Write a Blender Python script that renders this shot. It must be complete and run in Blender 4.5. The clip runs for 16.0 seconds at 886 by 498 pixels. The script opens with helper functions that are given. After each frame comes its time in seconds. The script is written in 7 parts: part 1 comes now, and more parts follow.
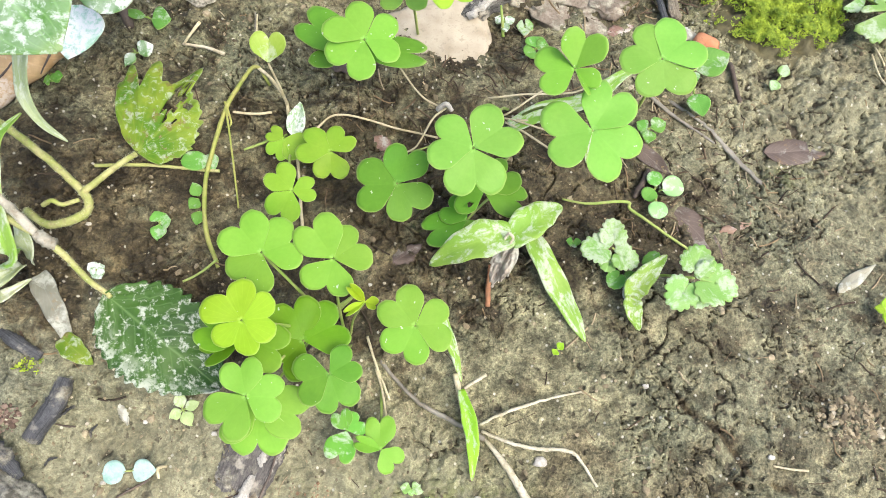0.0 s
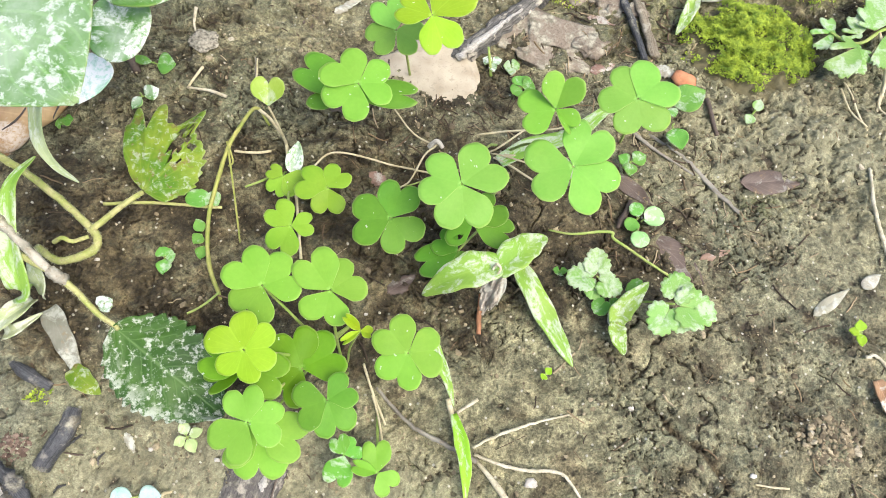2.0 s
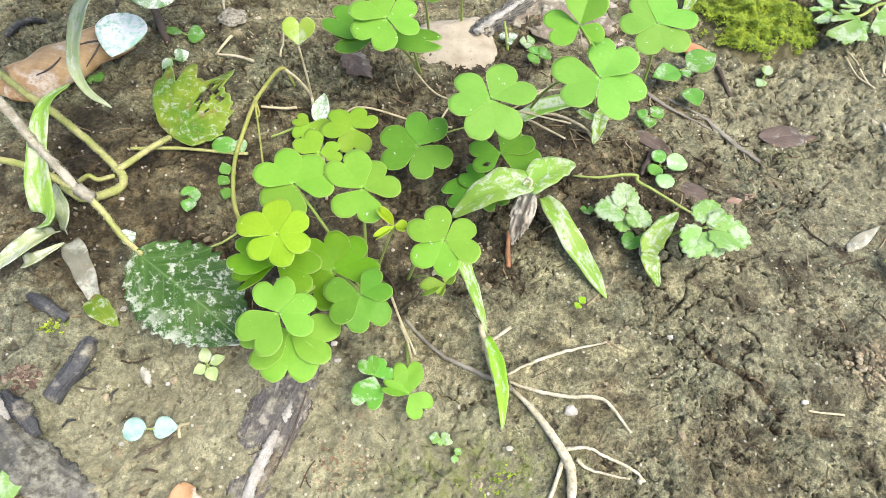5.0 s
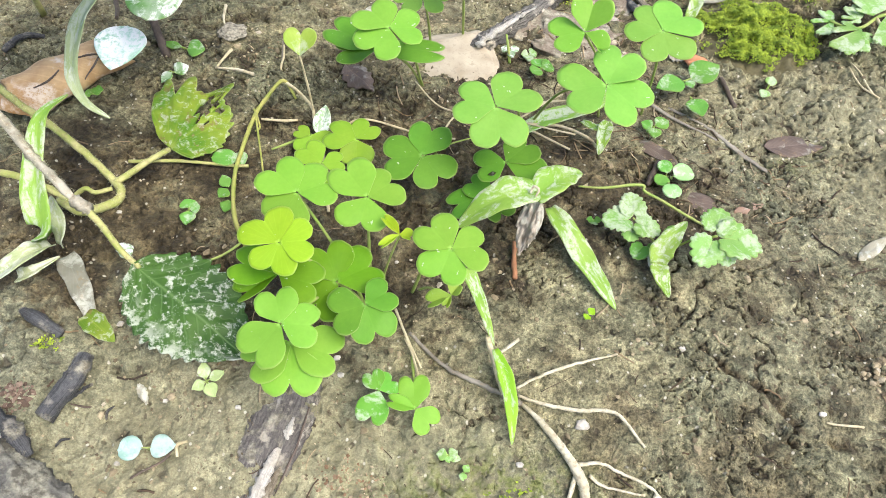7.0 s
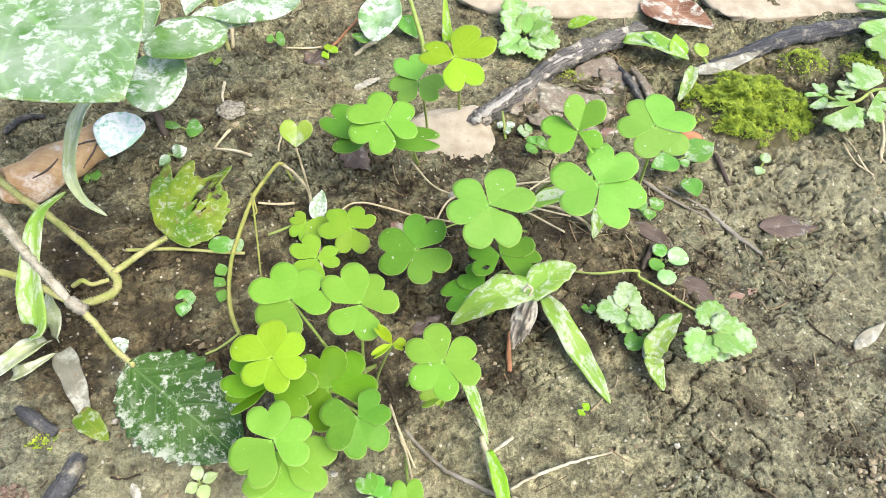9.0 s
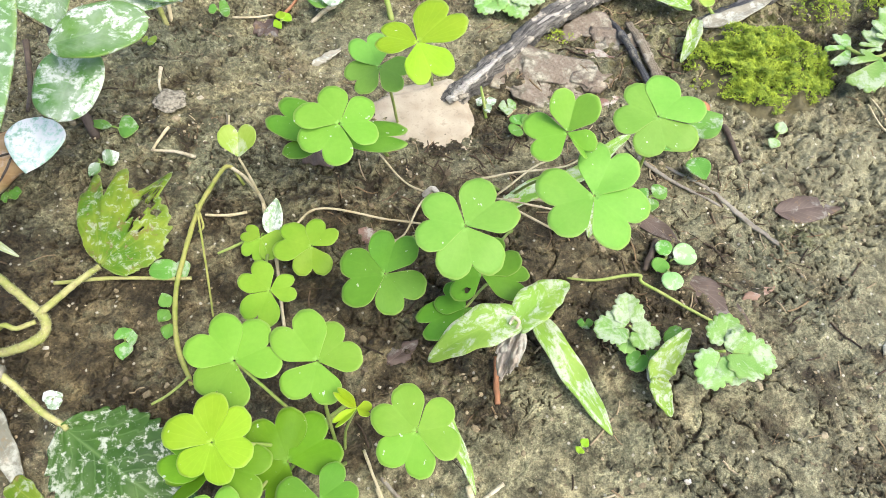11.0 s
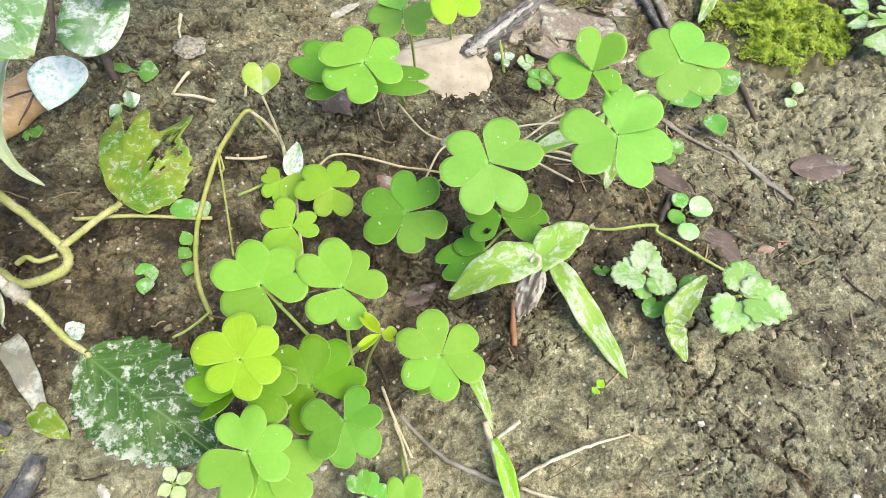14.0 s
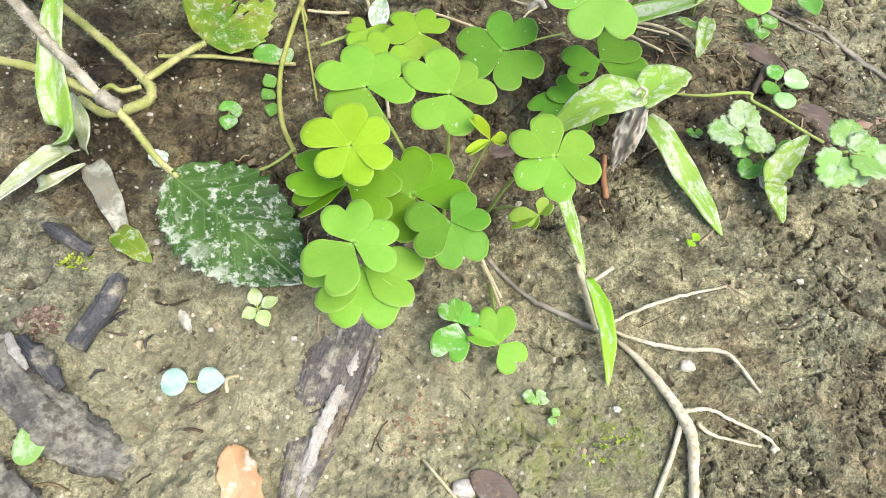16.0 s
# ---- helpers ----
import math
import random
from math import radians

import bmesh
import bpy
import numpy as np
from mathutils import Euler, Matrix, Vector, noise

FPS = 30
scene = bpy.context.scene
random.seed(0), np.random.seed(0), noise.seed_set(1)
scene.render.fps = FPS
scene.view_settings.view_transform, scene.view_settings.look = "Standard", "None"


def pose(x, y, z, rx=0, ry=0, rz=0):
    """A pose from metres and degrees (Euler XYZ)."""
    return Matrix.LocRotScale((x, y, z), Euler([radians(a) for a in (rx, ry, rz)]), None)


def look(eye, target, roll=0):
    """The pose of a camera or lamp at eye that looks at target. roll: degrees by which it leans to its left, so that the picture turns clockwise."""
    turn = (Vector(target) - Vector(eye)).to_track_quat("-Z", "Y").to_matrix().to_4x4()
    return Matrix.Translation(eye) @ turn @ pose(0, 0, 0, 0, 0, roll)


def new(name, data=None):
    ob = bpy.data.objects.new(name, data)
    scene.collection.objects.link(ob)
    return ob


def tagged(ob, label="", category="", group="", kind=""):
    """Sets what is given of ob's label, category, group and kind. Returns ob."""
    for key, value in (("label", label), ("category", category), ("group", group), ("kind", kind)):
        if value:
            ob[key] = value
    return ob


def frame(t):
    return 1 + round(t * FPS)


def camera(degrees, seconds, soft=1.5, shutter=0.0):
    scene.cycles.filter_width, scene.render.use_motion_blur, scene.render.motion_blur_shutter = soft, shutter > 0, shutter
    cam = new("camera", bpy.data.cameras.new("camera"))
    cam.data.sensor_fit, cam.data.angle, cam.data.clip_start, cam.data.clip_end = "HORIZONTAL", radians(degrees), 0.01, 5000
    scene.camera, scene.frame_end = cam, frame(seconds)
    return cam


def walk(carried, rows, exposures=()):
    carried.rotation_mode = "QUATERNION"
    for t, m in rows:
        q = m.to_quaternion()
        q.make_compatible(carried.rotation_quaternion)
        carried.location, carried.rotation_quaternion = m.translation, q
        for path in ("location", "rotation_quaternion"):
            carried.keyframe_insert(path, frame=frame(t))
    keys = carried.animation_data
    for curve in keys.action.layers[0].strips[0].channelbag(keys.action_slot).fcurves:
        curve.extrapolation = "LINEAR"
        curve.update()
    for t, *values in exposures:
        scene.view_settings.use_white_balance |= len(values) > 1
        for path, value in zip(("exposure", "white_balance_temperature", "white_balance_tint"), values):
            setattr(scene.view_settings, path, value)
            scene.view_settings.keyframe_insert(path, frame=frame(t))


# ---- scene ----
cam = camera(66.6, 16.0, soft=0.75)
METRES, EYE, TILT, LEAN, TURN = 0.24, 0.2037, -72.5, -2.27, 0.0
ROWS = [
    (0.0, 0.0, 0.0, 0.0, 0.0, 0.0, -0.0),
    (0.5, 0.0041, -0.0479, 0.006, -0.25, 1.62, 0.27),
    (1.0, 0.0087, -0.062, 0.0007, -0.43, 2.58, 0.53),
    (1.5, 0.0115, -0.0492, 0.0029, -0.5, 2.33, 0.77),
    (2.0, 0.0092, -0.0426, 0.0044, -0.08, 2.28, 0.71),
    (2.5, 0.0056, -0.0502, 0.007, -0.07, 3.54, 0.78),
    (3.0, 0.0026, -0.0483, -0.0626, -0.45, 6.49, 0.7),
    (3.5, -0.0143, -0.0444, -0.131, -0.23, 6.77, 0.45),
    (3.7, -0.0088, -0.0484, -0.1414, -0.217, 7.289, 0.89),
    (5.8, -0.0493, 0.0203, -0.2516, -0.224, 13.526, 1.824),
    (6.0, -0.0482, 0.021, -0.2489, -0.19, 13.75, 1.92),
    (6.5, -0.0462, 0.023, -0.2475, -0.15, 13.83, 2.21),
    (7.0, -0.0467, 0.0175, -0.2368, -0.4, 13.72, 2.12),
    (7.5, -0.0476, -0.001, -0.2219, -0.58, 14.67, 2.34),
    (8.0, -0.0435, -0.0071, -0.2138, -0.3, 15.34, 2.55),
    (8.5, -0.0394, -0.0019, -0.1877, -0.43, 14.48, 2.42),
    (9.0, -0.0331, -0.0096, -0.1442, -0.18, 15.14, 2.08),
    (9.2, -0.0293, -0.0123, -0.1262, -0.169, 15.547, 2.262),
    (11.3, 0.0069, 0.0875, -0.005, 0.329, 8.653, 4.991),
    (11.5, 0.0105, 0.0792, 0.0014, 0.61, 9.17, 5.04),
    (12.0, 0.0111, 0.0743, -0.0086, -0.12, 9.57, 4.81),
    (12.5, 0.0051, 0.0601, -0.0039, -0.27, 9.0, 5.56),
    (13.0, -0.0032, 0.0575, -0.0154, -0.19, 8.87, 5.05),
    (13.5, -0.0067, 0.0662, -0.0316, -0.11, 8.86, 4.83),
    (14.0, -0.0288, 0.0824, -0.0689, -0.31, 8.19, 3.66),
    (14.5, -0.0686, 0.0879, -0.1211, -0.88, 7.98, 2.36),
    (15.0, -0.114, 0.1088, -0.1732, -1.18, 7.9, 1.43),
    (15.5, -0.1239, 0.1227, -0.2105, -0.66, 7.87, 1.11),
    (16.0, -0.1215, 0.1285, -0.2277, 0.32, 7.88, 1.05),
]
walk(cam, [(t, pose(0, 0, EYE, TILT, LEAN, TURN) @ pose(METRES * x, METRES * y, METRES * z, 90 + pitch, roll, yaw)) for t, x, y, z, yaw, pitch, roll in ROWS])

# ---- world, sun and exposure: bright overcast daylight from above ----
EXPOSURE = 1.10
scene.view_settings.exposure = EXPOSURE
world = bpy.data.worlds.new("overcast_sky")
scene.world = world
world.use_nodes = True
sky = world.node_tree.nodes.new("ShaderNodeTexSky")
sky.sky_type = "NISHITA"
sky.sun_disc = False
sky.sun_elevation, sky.sun_rotation = radians(62), radians(126)
sky.dust_density, sky.ozone_density, sky.air_density = 4.0, 1.0, 1.0
back = world.node_tree.nodes["Background"]
back.inputs["Strength"].default_value = 0.15
world.node_tree.links.new(sky.outputs["Color"], back.inputs["Color"])

sun = new("sun", bpy.data.lights.new("sun", "SUN"))
sun.data.energy, sun.data.angle, sun.data.color = 1.5, radians(40), (1.0, 0.95, 0.86)
sun.matrix_world = look((0.38, -0.28, 0.88), (0, 0, 0))


# ---- materials ----
class Nodes:
    """A small wrapper that adds nodes to a material and joins them."""

    def __init__(self, name):
        self.mat = bpy.data.materials.new(name)
        self.mat.use_nodes = True
        self.tree = self.mat.node_tree
        self.bsdf = self.tree.nodes["Principled BSDF"]
        self.out = self.tree.nodes["Material Output"]
        self.coord = self.add("ShaderNodeTexCoord")
        geo = self.add("ShaderNodeNewGeometry")
        self.place = geo.outputs["Position"]

    def add(self, kind):
        return self.tree.nodes.new(kind)

    def link(self, a, b):
        self.tree.links.new(a, b)

    def noise(self, scale, detail=4.0, rough=0.55, vector=None, distort=0.0):
        n = self.add("ShaderNodeTexNoise")
        n.inputs["Scale"].default_value = scale
        n.inputs["Detail"].default_value = detail
        n.inputs["Roughness"].default_value = rough
        n.inputs["Distortion"].default_value = distort
        self.link(vector or self.place, n.inputs["Vector"])
        return n.outputs["Fac"]

    def voronoi(self, scale, feature="F1", vector=None):
        n = self.add("ShaderNodeTexVoronoi")
        n.feature = feature
        n.inputs["Scale"].default_value = scale
        self.link(vector or self.place, n.inputs["Vector"])
        return n.outputs["Distance"]

    def ramp(self, fac, *stops):
        n = self.add("ShaderNodeValToRGB")
        e = n.color_ramp.elements
        while len(e) < len(stops):
            e.new(0.5)
        for el, (p, c) in zip(e, stops):
            el.position = p
            el.color = (*c, 1) if isinstance(c, tuple) else (c, c, c, 1)
        self.link(fac, n.inputs["Fac"])
        return n.outputs["Color"]

    def mix(self, fac, a, b, how="MIX"):
        n = self.add("ShaderNodeMix")
        n.data_type, n.blend_type = "RGBA", how
        for socket, value in ((n.inputs["Factor"], fac), (n.inputs["A"], a), (n.inputs["B"], b)):
            if isinstance(value, bpy.types.NodeSocket):
                self.link(value, socket)
            elif isinstance(value, tuple):
                socket.default_value = (*value, 1)
            else:
                socket.default_value = value
        return n.outputs["Result"]

    def math(self, op, a, b=0.0):
        n = self.add("ShaderNodeMath")
        n.operation = op
        for socket, value in zip(n.inputs, (a, b)):
            if isinstance(value, bpy.types.NodeSocket):
                self.link(value, socket)
            else:
                socket.default_value = value
        return n.outputs[0]

    def attribute(self, name):
        n = self.add("ShaderNodeAttribute")
        n.attribute_name = name
        return n.outputs["Fac"]

    def random(self):
        return self.add("ShaderNodeObjectInfo").outputs["Random"]

    def uv(self):
        n = self.add("ShaderNodeSeparateXYZ")
        self.link(self.coord.outputs["UV"], n.inputs[0])
        return n.outputs["X"], n.outputs["Y"]

    def bump(self, height, strength, distance):
        n = self.add("ShaderNodeBump")
        n.inputs["Strength"].default_value = strength
        n.inputs["Distance"].default_value = distance
        self.link(height, n.inputs["Height"])
        self.link(n.outputs["Normal"], self.bsdf.inputs["Normal"])
        return n

    def done(self, colour, rough=0.7, spec=0.4, sheer=0.0, sheer_colour=None):
        if isinstance(colour, tuple):
            self.bsdf.inputs["Base Color"].default_value = (*colour, 1)
        else:
            self.link(colour, self.bsdf.inputs["Base Color"])
        if isinstance(rough, bpy.types.NodeSocket):
            self.link(rough, self.bsdf.inputs["Roughness"])
        else:
            self.bsdf.inputs["Roughness"].default_value = rough
        self.bsdf.inputs["Specular IOR Level"].default_value = spec
        if sheer:
            t = self.add("ShaderNodeBsdfTranslucent")
            m = self.add("ShaderNodeMixShader")
            m.inputs["Fac"].default_value = sheer
            if isinstance(sheer_colour, bpy.types.NodeSocket):
                self.link(sheer_colour, t.inputs["Color"])
            else:
                self.link(colour, t.inputs["Color"])
            self.link(self.bsdf.outputs["BSDF"], m.inputs[1])
            self.link(t.outputs["BSDF"], m.inputs[2])
            self.link(m.outputs["Shader"], self.out.inputs["Surface"])
        return self.mat


def leaf_material(name, colour, second, dust=0.0, veins=0.5, rough=0.5, sheer=0.35, fan=False, brown=0.0, streak=False, cake=0.6, spread=150, grain=620, swirl=0.5, veil=0.0, rim=0.0, chalk=(0.66, 0.69, 0.60)):
    """Leaf: two greens, fine veins, worn edges, and white dried mud where dust is above 0;
    veil: a thin even film of it, rim: more of it along one rim."""
    n = Nodes(name)
    u, v = n.uv()
    across = n.math("ABSOLUTE", v)
    c = n.mix(n.ramp(n.noise(90, 3), (0.35, 0.0), (0.7, 1.0)), colour, second)
    c = n.mix(n.math("MULTIPLY", n.ramp(n.noise(900, 3), (0.3, 0.0), (0.75, 1.0)), 0.22), c, tuple(k * 0.72 for k in colour))
    shift = n.add("ShaderNodeHueSaturation")
    n.link(n.math("ADD", n.math("MULTIPLY", n.random(), 0.016), 0.492), shift.inputs["Hue"])
    n.link(n.math("ADD", n.math("MULTIPLY", n.random(), 0.24), 0.88), shift.inputs["Value"])
    n.link(c, shift.inputs["Color"])
    c = shift.outputs["Color"]
    # side veins run outward and forward from the midrib
    if fan:
        lines = n.math("SINE", n.math("MULTIPLY", v, 34.0))
    else:
        lines = n.math("SINE", n.math("MULTIPLY", n.math("SUBTRACT", n.math("MULTIPLY", u, 1.0), n.math("MULTIPLY", across, 0.35)), 58.0))
    vein = n.ramp(lines, (0.80, 0.0), (1.0, 1.0))
    rib = n.ramp(across, (0.0, 1.0), (0.05, 0.0))
    both = n.math("MAXIMUM", n.math("MULTIPLY", vein, 0.45), rib)
    c = n.mix(n.math("MULTIPLY", both, 0.35 * veins), c, tuple(min(1, k * 1.5 + 0.05) for k in second))
    if fan:
        c = n.mix(n.ramp(u, (0.02, 0.55), (0.12, 0.0)), c, tuple(min(1, k * 1.3 + 0.10) for k in second))
    edge = n.ramp(n.math("MAXIMUM", u, across), (0.95, 0.0), (1.0, 1.0))
    c = n.mix(n.math("MULTIPLY", edge, 0.45 if sheer > 0.25 else 0.0), c, (0.50, 0.62, 0.20))
    if brown:
        spots = n.ramp(n.noise(260, 5, 0.65), (0.62 - 0.08 * brown, 0.0), (0.70 - 0.08 * brown, 1.0))
        c = n.mix(n.math("MULTIPLY", spots, brown), c, (0.23, 0.15, 0.06))
    r = rough
    if dust:
        where = None
        if streak:
            long = n.add("ShaderNodeCombineXYZ")
            n.link(n.math("MULTIPLY", u, 0.03), long.inputs[0])
            n.link(n.math("MULTIPLY", v, 0.008), long.inputs[1])
            n.link(n.random(), long.inputs[2])
            where = long.outputs[0]
        patch = n.ramp(n.noise(spread, 6, 0.66, where, swirl), (0.60 - 0.22 * dust, 0.0), (0.68 - 0.20 * dust, 1.0))
        grains = n.ramp(n.noise(grain, 5, 0.7), (0.34, 0.0), (0.52, 1.0))
        specks = n.ramp(n.noise(520, 3, 0.6), (0.66, 0.0), (0.70, 1.0))
        fac = n.math("MAXIMUM", n.math("MULTIPLY", patch, grains), n.math("MULTIPLY", specks, min(1.0, dust)))
        if rim:
            low = n.ramp(n.math("MULTIPLY", v, -1.0), (0.45, 0.0), (1.0, 1.0))
            fac = n.math("MAXIMUM", fac, n.math("MULTIPLY", n.math("MULTIPLY", low, rim), n.ramp(n.noise(330, 6, 0.72), (0.47, 0.0), (0.56, 1.0))))
        fac = n.math("MULTIPLY", fac, cake)
        if veil:
            film = n.math("MULTIPLY", n.ramp(n.noise(75, 5, 0.62), (0.36, 0.0), (0.62, 1.0)), n.ramp(across, (0.55, veil), (1.0, veil * 0.25)))
            fac = n.math("MAXIMUM", fac, film)
        c = n.mix(fac, c, chalk)
        r = n.math("ADD", n.math("MULTIPLY", fac, 0.4), rough)
    elif fan:
        c = n.mix(n.math("MULTIPLY", n.ramp(n.noise(640, 2, 0.5), (0.73, 0.0), (0.76, 1.0)), 0.75), c, (0.66, 0.70, 0.60))
    h = n.math("ADD", n.math("MULTIPLY", both, -0.6 * veins), n.math("MULTIPLY", n.noise(700, 3), 0.5))
    n.bump(h, 0.35, 0.0004)
    return n.done(c, r, 0.26, sheer)


def stem_material(name, colour, second, rough=0.6, dirt=0.4):
    n = Nodes(name)
    c = n.mix(n.ramp(n.noise(220, 4, 0.6), (0.35, 0.0), (0.65, 1.0)), colour, second)
    c = n.mix(n.math("MULTIPLY", n.ramp(n.noise(800, 4, 0.65), (0.5, 0.0), (0.68, 1.0)), dirt), c, (0.20, 0.15, 0.09))
    n.bump(n.noise(1500, 4, 0.6), 0.5, 0.0004)
    return n.done(c, rough, 0.35)


def wood_material(name, dark, light, scale=300, pale=0.2, rough=0.8, mud=0.0, bleach=0.0, clay=((0.16, 0.145, 0.105), (0.42, 0.395, 0.30))):
    n = Nodes(name)
    u, v = n.uv()
    mapped = n.add("ShaderNodeCombineXYZ")
    n.link(n.math("MULTIPLY", u, 0.004), mapped.inputs[0])
    n.link(n.math("MULTIPLY", v, 0.030), mapped.inputs[1])
    n.link(n.random(), mapped.inputs[2])
    grain = n.noise(scale, 6, 0.65, mapped.outputs[0])
    fine = n.noise(1100, 5, 0.65)
    c = n.mix(n.ramp(grain, (0.32, 0.0), (0.68, 1.0)), dark, light)
    c = n.mix(n.math("MULTIPLY", n.ramp(fine, (0.45, 0.0), (0.7, 1.0)), 0.6), c, tuple(k * 0.55 for k in dark))
    c = n.mix(n.math("MULTIPLY", n.ramp(n.noise(190, 5, 0.6), (0.56, 0.0), (0.66, 1.0)), pale), c, (0.55, 0.50, 0.40))
    if bleach:
        along = n.add("ShaderNodeCombineXYZ")
        n.link(n.math("MULTIPLY", u, 0.0022), along.inputs[0])
        n.link(n.math("MULTIPLY", v, 0.016), along.inputs[1])
        worn = n.math("ADD", n.noise(210, 5, 0.6, along.outputs[0]), n.math("MULTIPLY", n.math("SUBTRACT", fine, 0.5), 0.25))
        c = n.mix(n.math("MULTIPLY", n.ramp(worn, (0.57, 0.0), (0.64, 1.0)), bleach), c, (0.66, 0.62, 0.54))
    if mud:
        crust = n.ramp(n.noise(130, 6, 0.68), (0.62 - 0.3 * mud, 0.0), (0.74 - 0.3 * mud, 1.0))
        c = n.mix(crust, c, n.mix(n.ramp(n.noise(420, 5, 0.65), (0.40, 0.0), (0.62, 1.0)), *clay))
    n.bump(n.math("ADD", grain, n.math("MULTIPLY", fine, 0.4)), 0.9, 0.0010)
    return n.done(c, rough, 0.3)


def soil_material():
    """Drying silty mud: pale crust broken by fine dark cracks and pits, damp brown patches, grit."""
    n = Nodes("muddy_soil")
    damp, silt = n.attribute("damp"), n.attribute("silt")

    def warped(scale, amount):
        wobble = n.add("ShaderNodeTexNoise")
        wobble.inputs["Scale"].default_value, wobble.inputs["Detail"].default_value = scale, 4.0
        n.link(n.place, wobble.inputs["Vector"])
        bent = n.add("ShaderNodeVectorMath")
        bent.operation = "MULTIPLY_ADD"
        n.link(wobble.outputs["Color"], bent.inputs[0])
        bent.inputs[1].default_value = (amount,) * 3
        n.link(n.place, bent.inputs[2])
        return bent.outputs[0]

    def cell(scale, vector):
        """Distance from each cell's middle, and a random number for the cell."""
        v = n.add("ShaderNodeTexVoronoi")
        v.voronoi_dimensions = "2D"
        v.inputs["Scale"].default_value = scale
        n.link(vector, v.inputs["Vector"])
        grey = n.add("ShaderNodeSeparateColor")
        n.link(v.outputs["Color"], grey.inputs[0])
        return v.outputs["Distance"], grey.outputs[0]

    tight = warped(420, 0.0045)
    wide = n.noise(19, 4, 0.6)
    patch = n.noise(75, 5, 0.6, distort=0.5)
    mid = n.noise(250, 5, 0.65)
    fine = n.noise(900, 3, 0.6)
    grit = n.noise(2300, 2, 0.5)
    pale = n.mix(n.ramp(wide, (0.40, 0.0), (0.60, 1.0)), (0.46, 0.41, 0.285), (0.325, 0.32, 0.235))
    pale = n.mix(n.math("MULTIPLY", n.ramp(n.noise(37, 4, 0.6, distort=0.8), (0.50, 0.0), (0.64, 1.0)), 0.65), pale, (0.29, 0.215, 0.14))
    pale = n.mix(n.math("MULTIPLY", silt, 0.75), pale, (0.405, 0.375, 0.285))
    pale = n.mix(n.math("MULTIPLY", n.ramp(patch, (0.50, 0.0), (0.66, 1.0)), n.math("SUBTRACT", 0.6, n.math("MULTIPLY", silt, 0.35))), pale, (0.20, 0.17, 0.11))
    pale = n.mix(n.math("MULTIPLY", n.attribute("ash"), 0.6), pale, (0.30, 0.305, 0.255))
    dark = n.mix(n.ramp(patch, (0.40, 0.0), (0.62, 1.0)), (0.225, 0.175, 0.112), (0.082, 0.062, 0.04))
    edge = n.math("ADD", damp, n.math("MULTIPLY", n.math("SUBTRACT", patch, 0.5), 1.6))
    edge = n.math("ADD", edge, n.math("MULTIPLY", n.math("SUBTRACT", mid, 0.5), 1.2))
    c = n.mix(n.ramp(edge, (0.32, 0.0), (0.68, 1.0)), pale, dark)
    plain = c
    # mottling from patch to grain
    c = n.mix(1.0, c, n.ramp(n.noise(130, 4, 0.6, distort=0.4), (0.36, 0.66), (0.48, 0.98), (0.56, 1.06), (0.66, 1.28)), "MULTIPLY")
    big, big_shade = cell(210, tight)
    small, small_shade = cell(560, tight)
    c = n.mix(1.0, c, n.ramp(big_shade, (0.0, 0.88), (1.0, 1.13)), "MULTIPLY")
    c = n.mix(1.0, c, n.ramp(small_shade, (0.0, 0.78), (1.0, 1.24)), "MULTIPLY")
    c = n.mix(1.0, c, n.ramp(mid, (0.40, 0.62), (0.47, 0.97), (0.54, 1.06), (0.62, 1.28)), "MULTIPLY")
    c = n.mix(1.0, c, n.ramp(fine, (0.36, 0.60), (0.47, 0.97), (0.54, 1.04), (0.66, 1.32)), "MULTIPLY")
    c = n.mix(1.0, c, n.ramp(grit, (0.35, 0.74), (0.65, 1.24)), "MULTIPLY")
    c = n.mix(n.math("MULTIPLY", silt, 0.45), c, plain)
    c = n.mix(1.0, c, (0.60, 0.62, 0.51), "MULTIPLY")
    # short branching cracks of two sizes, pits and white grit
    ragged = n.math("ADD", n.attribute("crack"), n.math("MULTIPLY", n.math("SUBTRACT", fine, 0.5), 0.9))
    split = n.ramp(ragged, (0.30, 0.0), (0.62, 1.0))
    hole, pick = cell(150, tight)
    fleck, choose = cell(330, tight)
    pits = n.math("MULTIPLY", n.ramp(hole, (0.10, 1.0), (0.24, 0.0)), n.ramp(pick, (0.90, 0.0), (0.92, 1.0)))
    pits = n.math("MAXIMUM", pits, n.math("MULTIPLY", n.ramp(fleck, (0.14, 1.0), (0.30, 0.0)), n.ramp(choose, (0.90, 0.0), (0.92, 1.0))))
    # shade down inside the cracks and pits is painted into the soil colour
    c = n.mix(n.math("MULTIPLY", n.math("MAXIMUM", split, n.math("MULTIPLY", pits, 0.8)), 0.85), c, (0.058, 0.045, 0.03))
    speck, chosen = cell(430, n.place)
    white = n.math("MULTIPLY", n.ramp(speck, (0.12, 1.0), (0.22, 0.0)), n.ramp(chosen, (0.93, 0.0), (0.95, 1.0)))
    c = n.mix(n.math("MULTIPLY", white, 0.75), c, (0.60, 0.57, 0.46))
    green = n.math("MULTIPLY", n.attribute("algae"), n.ramp(mid, (0.45, 0.0), (0.6, 1.0)))
    c = n.mix(n.math("MULTIPLY", green, 0.7), c, (0.13, 0.16, 0.03))
    h = n.math("ADD", n.math("MULTIPLY", big, -0.35), n.math("MULTIPLY", small, -0.35))
    h = n.math("ADD", h, n.math("ADD", n.math("MULTIPLY", mid, 1.2), n.math("ADD", n.math("MULTIPLY", fine, 0.8), n.math("MULTIPLY", grit, 0.45))))
